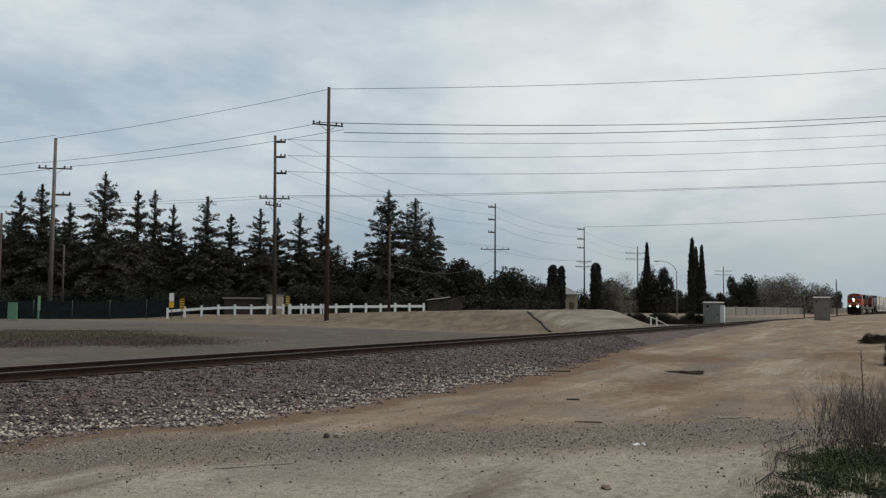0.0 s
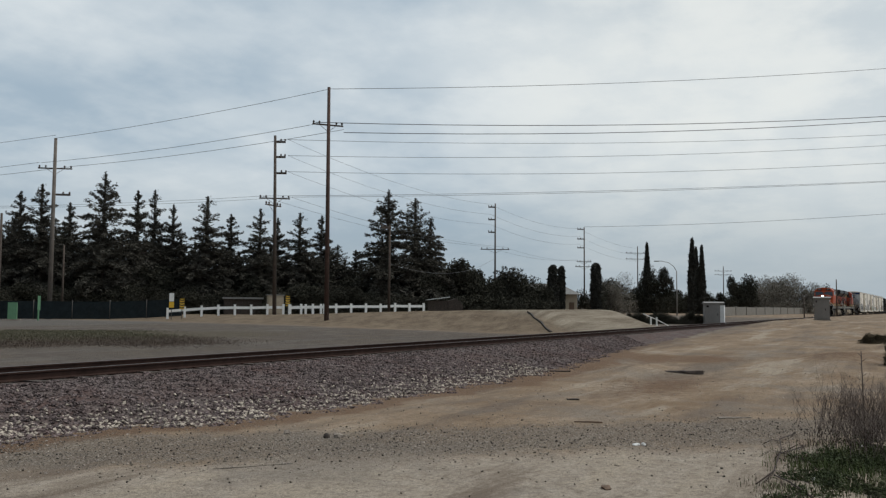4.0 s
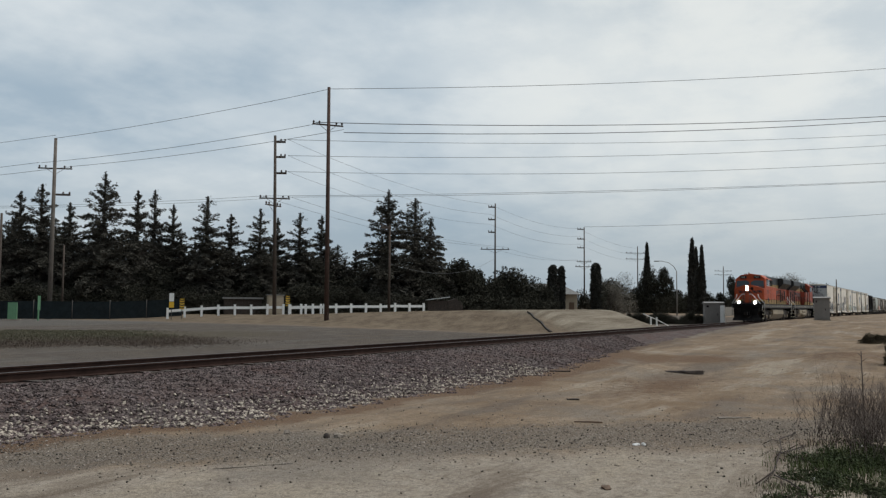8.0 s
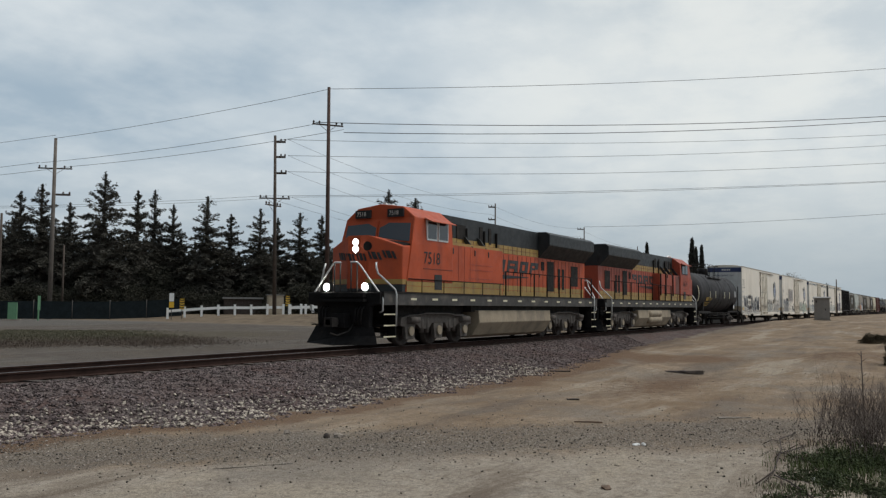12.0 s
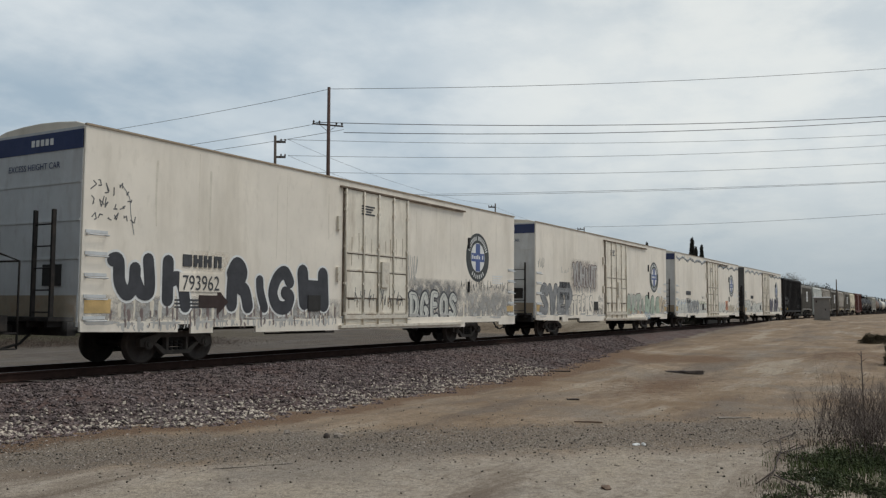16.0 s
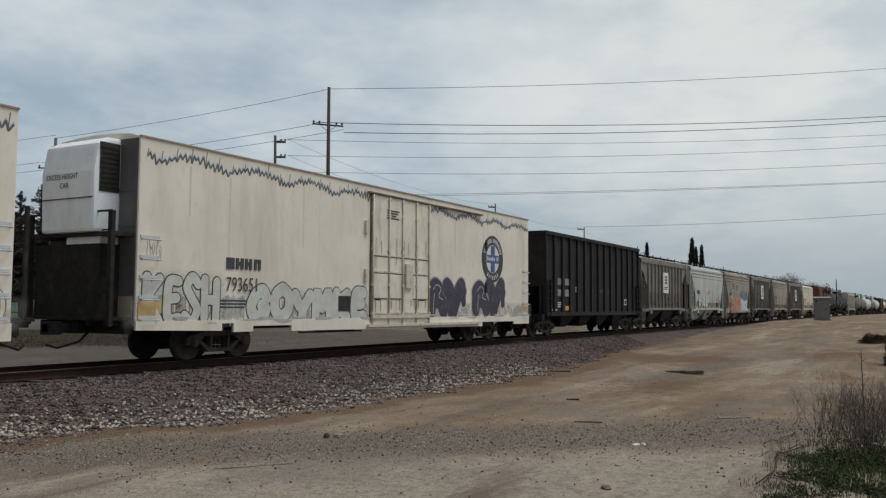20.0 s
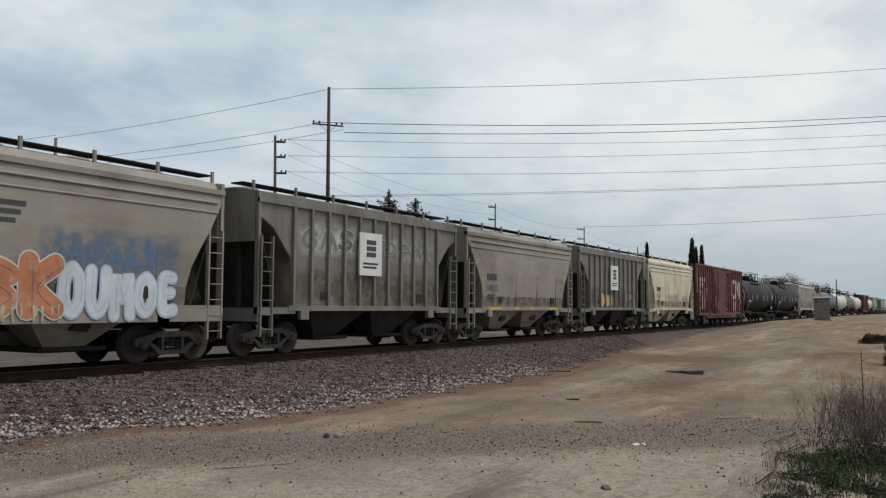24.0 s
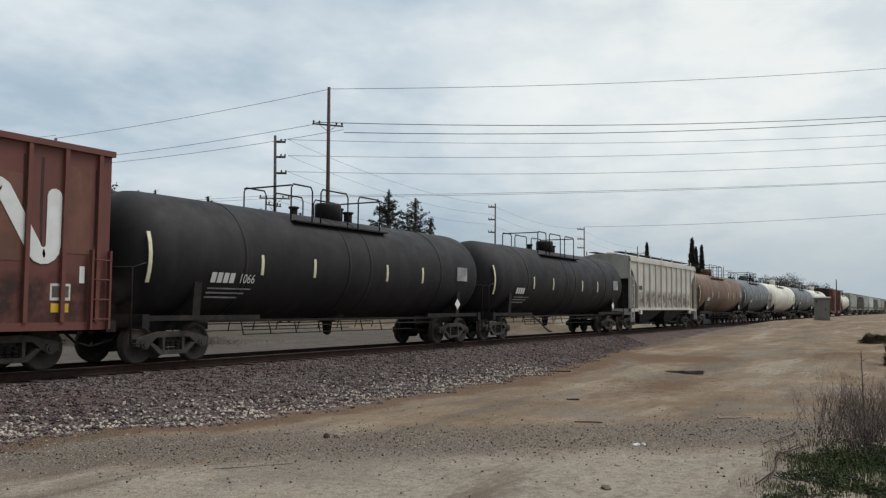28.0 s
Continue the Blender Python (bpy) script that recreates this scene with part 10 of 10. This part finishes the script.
bungalow(93.5, 20.9, 1.9, 1.7, 2.25, -70)
bungalow(94.4, 10.3, 1.45, 1.3, 2.2, -84)
wp = tagged(new("concrete_post"), "white-painted concrete post beside the crossing", "post")
wp.matrix_basis = pose(91.0, 19.4, ground_at(91.0, 19.4))
quick("shaft", M_FENCE, wp, (-0.2, 0.2, -0.2, 0.2, -0.3, 2.1), bevel=0.04)
for k, (x, y) in enumerate(((81.4, 24.1), (82.0, 23.7))):
    p = tagged(new("culvert_post"), "short white post at the culvert", "post", "culvert posts")
    p.matrix_basis = pose(x, y, ground_at(x, y))
    quick("shaft", M_FENCE, p, (-0.06, 0.06, -0.06, 0.06, -0.2, 0.85))
wr = tagged(new("culvert_railing"), "white sloping pipe railing at the culvert", "railing")
bm = BM()
tube(bm, [(81.6, 24.9, 0.75), (82.4, 23.6, 0.1), (82.9, 22.8, -0.4)], 0.035, 8)
part("pipe", bm, M_FENCE, wr)

# long block wall beyond the crossing, with its pilasters
bw = tagged(new("block_wall"), "long low grey block wall along the fields", "wall")
prev = None
for k in range(22):
    x, y = 148 + 9.0 * k, 33.5 - 0.22 * k
    z = ground_at(x, y)
    quick("pilaster", M_BLOCK, bw, (x - 0.2, x + 0.2, y - 0.2, y + 0.2, z - 0.2, z + 1.75))
    bm = BM()
    loft(bm, [[(x + 0.2, y - 0.09, z - 0.2), (x + 8.8, y - 0.31, z - 0.2), (x + 8.8, y - 0.13, z - 0.2), (x + 0.2, y + 0.09, z - 0.2)], [(x + 0.2, y - 0.09, z + 1.6), (x + 8.8, y - 0.31, z + 1.6), (x + 8.8, y - 0.13, z + 1.6), (x + 0.2, y + 0.09, z + 1.6)]])
    part("wall_panel", bm, M_BLOCK, bw)

# ---------------------------------------------------------------- litter and debris on the sand
def lump(name, x, y, sx, sy, sz, material, label, category, turn=0, seed=0, tilt=0.0, dz=0.0):
    rr = random.Random(seed)
    bm = BM()
    bmesh.ops.create_icosphere(bm, subdivisions=2, radius=1.0)
    ph = rr.uniform(0, 9)
    for v in bm.verts:
        n_ = noise.noise(v.co * 1.6 + Vector((ph, 0, 0)))
        v.co = Vector((v.co.x * sx, v.co.y * sy, v.co.z * sz)) * (1 + 0.45 * n_)
    o = part(name, bm, material)
    o.matrix_basis = pose(x, y, ground_at(x, y) + sz * 0.5 + dz, tilt, 0, turn)
    return tagged(o, label, category)


def plank(name, x, y, l, w, h, material, label, turn, seed=1):
    rr = random.Random(seed)
    bm = BM()
    n = 7
    ring = []
    for i in range(n):
        t = i / (n - 1) - 0.5
        a, b = rr.uniform(0.85, 1.1), rr.uniform(0.75, 1.15)
        ring.append([(t * l, -w / 2 * a, 0), (t * l, w / 2 * b, 0), (t * l, w / 2 * a, h * b), (t * l, -w / 2 * b, h * a)])
    loft(bm, ring)
    o = part(name, bm, material)
    o.matrix_basis = pose(x, y, ground_at(x, y) - 0.01, 0, 0, turn)
    return tagged(o, label, "debris", "debris on the sand")


plank("old_railway_tie", 26.4, 6.8, 1.15, 0.22, 0.10, M_OLDWOOD, "charred black piece of railway tie on the sand", -54, 3)
plank("plank", 14.55, 5.45, 0.50, 0.07, 0.035, M_BROWNWOOD, "short brown plank lying on the gravel", -66, 4)
plank("plank", 16.39, 3.31, 0.62, 0.09, 0.03, M_RUBBLE, "grey weathered board lying on the gravel", -52, 5)
plank("plank", 17.75, 7.0, 0.26, 0.10, 0.04, M_OLDWOOD, "short dark board on the sand", -55, 6)
plank("plank", 25.2, 10.4, 0.7, 0.12, 0.05, M_OLDWOOD, "dark board at the foot of the ballast", -55, 7)
plank("stick", 8.2, 7.5, 1.0, 0.018, 0.014, M_OLDWOOD, "thin dark stick on the gravel", -36, 8)
lump("concrete_chunk", 10.80, 8.14, 0.085, 0.05, 0.045, M_RUBBLE, "broken brown concrete chunk", "rubble", -30, 1, 20)
lump("dark_stone", 10.67, 8.27, 0.055, 0.05, 0.05, M_OLDWOOD, "small dark stone on the gravel", "stone", 10, 2)
lump("stone", 10.59, 9.0, 0.06, 0.05, 0.045, M_RUBBLE, "small brown stone on the gravel", "stone", 0, 3)
lump("dung_clod", 9.36, 3.3, 0.09, 0.06, 0.026, M_BROWNWOOD, "brown flat clod on the sand", "clod", 30, 4)
for k, (x, y, s_) in enumerate(((12.56, 3.96, 0.075), (12.62, 3.86, 0.05), (11.16, 1.35, 0.035), (13.94, 0.96, 0.05), (14.05, 1.05, 0.035), (12.9, 1.25, 0.03), (14.2, 0.85, 0.04))):
    lump("litter", x, y, s_, s_ * 0.7, 0.018 + 0.008 * (k % 3), M_LITTER, "crumpled white litter", "litter", 40 * k, 10 + k)

# ---------------------------------------------------------------- plants in the foreground
def blades(name, spots, material, label, category, seed, bend=0.5, kind="stuff"):
    """Grass and stalks: (x, y, count, spread, height, width) patches of bent tapering blades in one mesh."""
    r = np.random.RandomState(seed)
    V, F = [], []
    for x, y, n, sp, hgt, wid in spots:
        px, py = x + r.normal(0, sp, n), y + r.normal(0, sp, n)
        pz = land(px, py)
        a = r.uniform(0, 6.283, n)
        hh = hgt * r.uniform(0.5, 1.25, n)
        lean = bend * hh * r.uniform(0.1, 1.0, n)
        for i in range(n):
            d = (math.cos(a[i]), math.sin(a[i]))
            q = (-d[1] * wid, d[0] * wid)
            b = len(V)
            V += [(px[i] - q[0], py[i] - q[1], pz[i] - 0.01), (px[i] + q[0], py[i] + q[1], pz[i] - 0.01),
                  (px[i] + d[0] * lean[i] * 0.35 + q[0] * 0.7, py[i] + d[1] * lean[i] * 0.35 + q[1] * 0.7, pz[i] + hh[i] * 0.6), (px[i] + d[0] * lean[i] * 0.35 - q[0] * 0.7, py[i] + d[1] * lean[i] * 0.35 - q[1] * 0.7, pz[i] + hh[i] * 0.6),
                  (px[i] + d[0] * lean[i], py[i] + d[1] * lean[i], pz[i] + hh[i])]
            F += [(b, b + 1, b + 2, b + 3), (b + 3, b + 2, b + 4)]
    o = points_mesh(name, V, F, material)
    return tagged(o, label, category, kind=kind)


def leafy(name, spots, material, label, category, seed, tuft=0.07, leaf=0.021):
    """Low leafy weeds: (x, y, count, spread, height) patches of small broad leaves in one mesh."""
    r = np.random.RandomState(seed)
    pts = []
    for x, y, n, sp, h in spots:
        # tufts within the patch
        cx, cy = r.normal(0, sp, (2, max(3, n // 45))) + np.array([[x], [y]])
        k = r.randint(len(cx), size=n)
        px, py = r.normal(cx[k], tuft), r.normal(cy[k], tuft)
        pts.append(np.stack([px, py, land(px, py) + h * r.uniform(0.05, 1.0, n) ** 1.5], -1))
    pts = np.concatenate(pts)
    v, f = clumps(len(pts), pts, leaf, seed, 0.8)
    return tagged(points_mesh(name, v, f, material), label, category, kind="stuff")


leafy("green_weeds", [(11.4, 1.2, 1100, 0.28, 0.07), (12.3, 0.75, 1800, 0.34, 0.13), (13.2, 0.5, 1000, 0.4, 0.16), (10.3, 1.38, 220, 0.2, 0.05), (12.9, 1.2, 500, 0.25, 0.10),
                      (11.0, 0.3, 900, 0.35, 0.09), (14.2, 0.8, 500, 0.4, 0.14), (9.7, 1.45, 260, 0.14, 0.04), (12.0, -0.2, 800, 0.4, 0.12),
                      (9.9, 0.72, 160, 0.26, 0.05), (10.5, 0.55, 420, 0.28, 0.08), (10.9, 0.95, 600, 0.25, 0.08)], M_WEEDGREEN, "low green leafy weeds among dry stalks", "weeds", 5)
blades("green_grass", [(12.4, 1.05, 700, 0.35, 0.14, 0.004), (13.1, 0.7, 800, 0.4, 0.18, 0.004), (11.6, 0.75, 700, 0.35, 0.12, 0.004), (11.9, 1.45, 260, 0.2, 0.11, 0.004), (10.6, 0.9, 220, 0.3, 0.10, 0.004), (10.4, 1.55, 160, 0.18, 0.08, 0.003), (12.7, 1.7, 150, 0.2, 0.09, 0.003)], M_GRASS, "tufts of green grass among the weeds", "grass", 16, 0.8)
blades("brown_weeds", [(10.6, 1.6, 160, 0.22, 0.06, 0.005), (12.6, 1.4, 260, 0.3, 0.09, 0.005), (13.8, 1.3, 260, 0.35, 0.10, 0.005), (15.2, 1.2, 160, 0.5, 0.10, 0.006), (9.9, 1.55, 120, 0.12, 0.05, 0.004)], M_WEED, "dead brown weeds", "weeds", 6, 1.2)


def dry_shrub(name, x, y, h, w, seed, stems, label):
    """Leafless shrub: many thin branching stalks fanning out of one root."""
    rr = random.Random(seed)
    bm = BM()

    def grow(p, d, l, rad, depth):
        q = p + d * l
        mid = p.lerp(q, 0.5) + Vector((rr.gauss(0, 0.06), rr.gauss(0, 0.06), 0)) * l
        rod(bm, p, mid, rad, 3, rad * 0.85)
        rod(bm, mid, q, rad * 0.85, 3, rad * 0.6)
        if depth:
            for _ in range(rr.choice((2, 3))):
                t = Vector((rr.gauss(0, 0.38), rr.gauss(0, 0.38), rr.gauss(0.25, 0.2)))
                grow(p.lerp(q, rr.uniform(0.45, 1.0)), (d + t).normalized(), l * rr.uniform(0.45, 0.75), rad * 0.6, depth - 1)
    for _ in range(stems):
        a = rr.uniform(0, 6.283)
        o = Vector((rr.gauss(0, 0.25 * w), rr.gauss(0, 0.25 * w), 0))
        d = Vector((math.cos(a) * rr.uniform(0.1, 0.75), math.sin(a) * rr.uniform(0.1, 0.75), 1)).normalized()
        grow(o, d, h * rr.uniform(0.32, 0.60), 0.0045, 3)
    t = tagged(new(name), label, "shrub", "dry shrubs")
    t.matrix_basis = pose(x, y, ground_at(x, y) - 0.02)
    part("stalk_tangle", bm, M_SHRUBTWIG, t)
    return t


for x, y, h, w, seed, stems in ((13.2, 0.72, 1.15, 1.5, 1, 66), (13.9, 1.0, 1.05, 1.5, 2, 56), (12.5, 0.3, 1.1, 1.3, 3, 60), (13.0, 0.2, 1.2, 1.2, 5, 60)):
    dry_shrub("dry_shrub", x, y, h, w, seed, stems, "leafless dry brown shrub with green weeds at its foot")
dry_shrub("dry_shrub", 15.6, 1.55, 0.7, 1.2, 4, 24, "low sparse dry shrub")
# dead branches lying at the edge of the weeds
M_DEADBRANCH = mat("dead_branch_bark", (0.05, 0.034, 0.027), 0.95, var=0.3, scale=8, bump=0.2)
for k, path in enumerate(([(14.9, 2.05), (13.9, 2.15), (13.1, 2.0), (12.2, 1.95)], [(13.6, 1.75), (12.6, 1.95), (11.5, 1.85), (10.3, 1.85)], [(12.9, 2.0), (12.3, 1.6), (11.7, 1.35)], [(11.2, 1.8), (10.7, 1.55), (10.2, 1.3), (9.8, 1.2)])):
    br = tagged(new("dead_branch"), "dark dead branch lying flat at the edge of the weeds", "branch", "dead branches")
    bm = BM()
    tube(bm, [(x, y, ground_at(x, y) + 0.02 + 0.03 * (i % 2)) for i, (x, y) in enumerate(path)], 0.008 + 0.002 * (k % 2), 5)
    part("limb", bm, M_DEADBRANCH, br)
    for j in range(7):
        x, y = path[j % (len(path) - 1)]
        bm = BM()
        tube(bm, [(x, y, ground_at(x, y) + 0.02), (x - 0.15 - 0.03 * j, y + 0.09 * math.sin(2.1 * j + k), ground_at(x, y) + 0.06), (x - 0.3 - 0.04 * j, y + 0.2 * math.sin(2.1 * j + k), ground_at(x, y) + 0.015)], 0.0032, 4)
        part("twig", bm, M_DEADBRANCH, br)
tall = tagged(new("tall_stalk"), "single tall dead weed stalk rising over the shrub", "weed")
tall.matrix_basis = pose(13.4, 0.95, ground_at(13.4, 0.95))
bm = BM()
tube(bm, [(0, 0, 0), (0.02, 0.0, 0.5), (0.0, 0.01, 1.0), (0.02, 0.02, 1.45)], 0.007, 5)
for k in range(12):
    z = 0.6 + 0.07 * k
    rod(bm, (0.01, 0.01, z), (0.01 + 0.06 * math.cos(k * 2.4), 0.01 + 0.06 * math.sin(k * 2.4), z + 0.05), 0.004, 3)
part("stem", bm, M_SHRUBTWIG, tall)
M_DRYBUSH = mat("dry_olive_bush", (0.085, 0.070, 0.046), 0.9, var=0.35, scale=1.5, bump=0, island=0.4, spec=0.15)
DRY_BUSHES = [(leaf_mesh("crown", 3200, bush_place(140 + i), 0.085, 160 + i, M_DRYBUSH, 1.8, 0, 0.10), BUSHES[i][1]) for i in range(2)]
for i, (x, y, h, w, lab) in enumerate(((33.5, 1.15, 1.15, 0.7, "dry olive-brown bush at the edge of the sand"), (52.1, 3.3, 0.6, 1.3, "low dry bush on the sand"), (54.0, 3.0, 0.45, 1.3, "low dry bush on the sand"), (35.5, 0.9, 1.25, 0.8, "dry olive-brown bush at the edge of the sand"))):
    plant("bush", DRY_BUSHES[i % 2], x, y, h, 70 * i, w, lab, "bush", "bushes on the sand")
# weed patch beyond the track, greener at the back
rr = random.Random(9)


def fan(a0, a1, d0, d1):
    a, d = radians(rr.uniform(a0, a1)), rr.uniform(d0, d1)
    return d * math.cos(a), d * math.sin(a)


leafy("green_weed_patch", [(*fan(50, 62, 44, 53), 700, 1.2, 0.08) for k in range(70)], M_FARWEED, "patch of dull green weeds beyond the track", "weeds", 12, 0.7, 0.026)
leafy("brown_weed_patch", [(*fan(47.5, 62, 39, 46), 520, 1.1, 0.07) for k in range(60)] + [(*fan(43.5, 50, 40, 45), 110, 0.8, 0.12) for k in range(16)], M_WEED, "patch of dead brown weeds beyond the track", "weeds", 13, 0.7, 0.026)

# dark jagged edge where the earth bank meets its pale lining
lining = tagged(new("bank_lining_edge"), "dark broken edge of the bank's lining", "bank edge", kind="structure")
bm = BM()
path = [(58.6, 26.7), (57.6, 25.9), (56.6, 25.3), (55.7, 24.3), (54.7, 23.6), (53.6, 22.7)]
ring = []
for k, (x, y) in enumerate(path):
    z = ground_at(x, y)
    w = 0.06 + 0.05 * (k % 2)
    ring.append([(x - w, y + w * 0.5, z - 0.05), (x + w, y - w * 0.5, z - 0.05), (x + w * 0.8, y - w * 0.4, z + 0.07), (x - w * 0.8, y + w * 0.4, z + 0.10)])
loft(bm, ring)
part("edge", bm, M_OLDWOOD, lining)

# ---------------------------------------------------------------- what moves
def rolled(t):
    """How far the train has rolled by t seconds, 0 at 15 s."""
    u = (t - 15) / 10
    return 170.61 * u - 0.480 * u ** 2 - 1.673 * u ** 3 + 1.406 * u ** 4 + 0.2 * math.exp(-((t - 21.2) / 0.9) ** 2)


def motions():
    times = [0.0, 2.0, 4.0, 6.0, 8.0, 10.0, 12.0, 14.0, 16.0, 18.0, 19.0, 20.0, 20.5, 21.0, 21.5, 22.0, 23.0, 24.0, 26.0, 27.5, 27.8]
    for thing, x_mid, turn in CARS:
        walk(thing, [(t, pose(x_mid - rolled(t), TRACK, 0, 0, 0, turn)) for t in times] + [(28.0, pose(x_mid - rolled(27.965), TRACK, 0, 0, 0, turn))])
    # the wheels roll with the track, under 87 degrees of turn from row to row; those of the far end of the train stay too far off to tell
    n = 690
    near = [thing for thing, x_mid, turn in CARS if x_mid < 265]
    for wheel, radius, x, flip, car in ROLLING:
        if car not in near:
            continue
        rows = [(28.0 * k / n, pose(x, 0, radius, 0, flip * math.degrees(rolled(28.0 * k / n) - rolled(0.0)) / radius, 0)) for k in range(n + 1)]
        walk(wheel, rows)


motions()
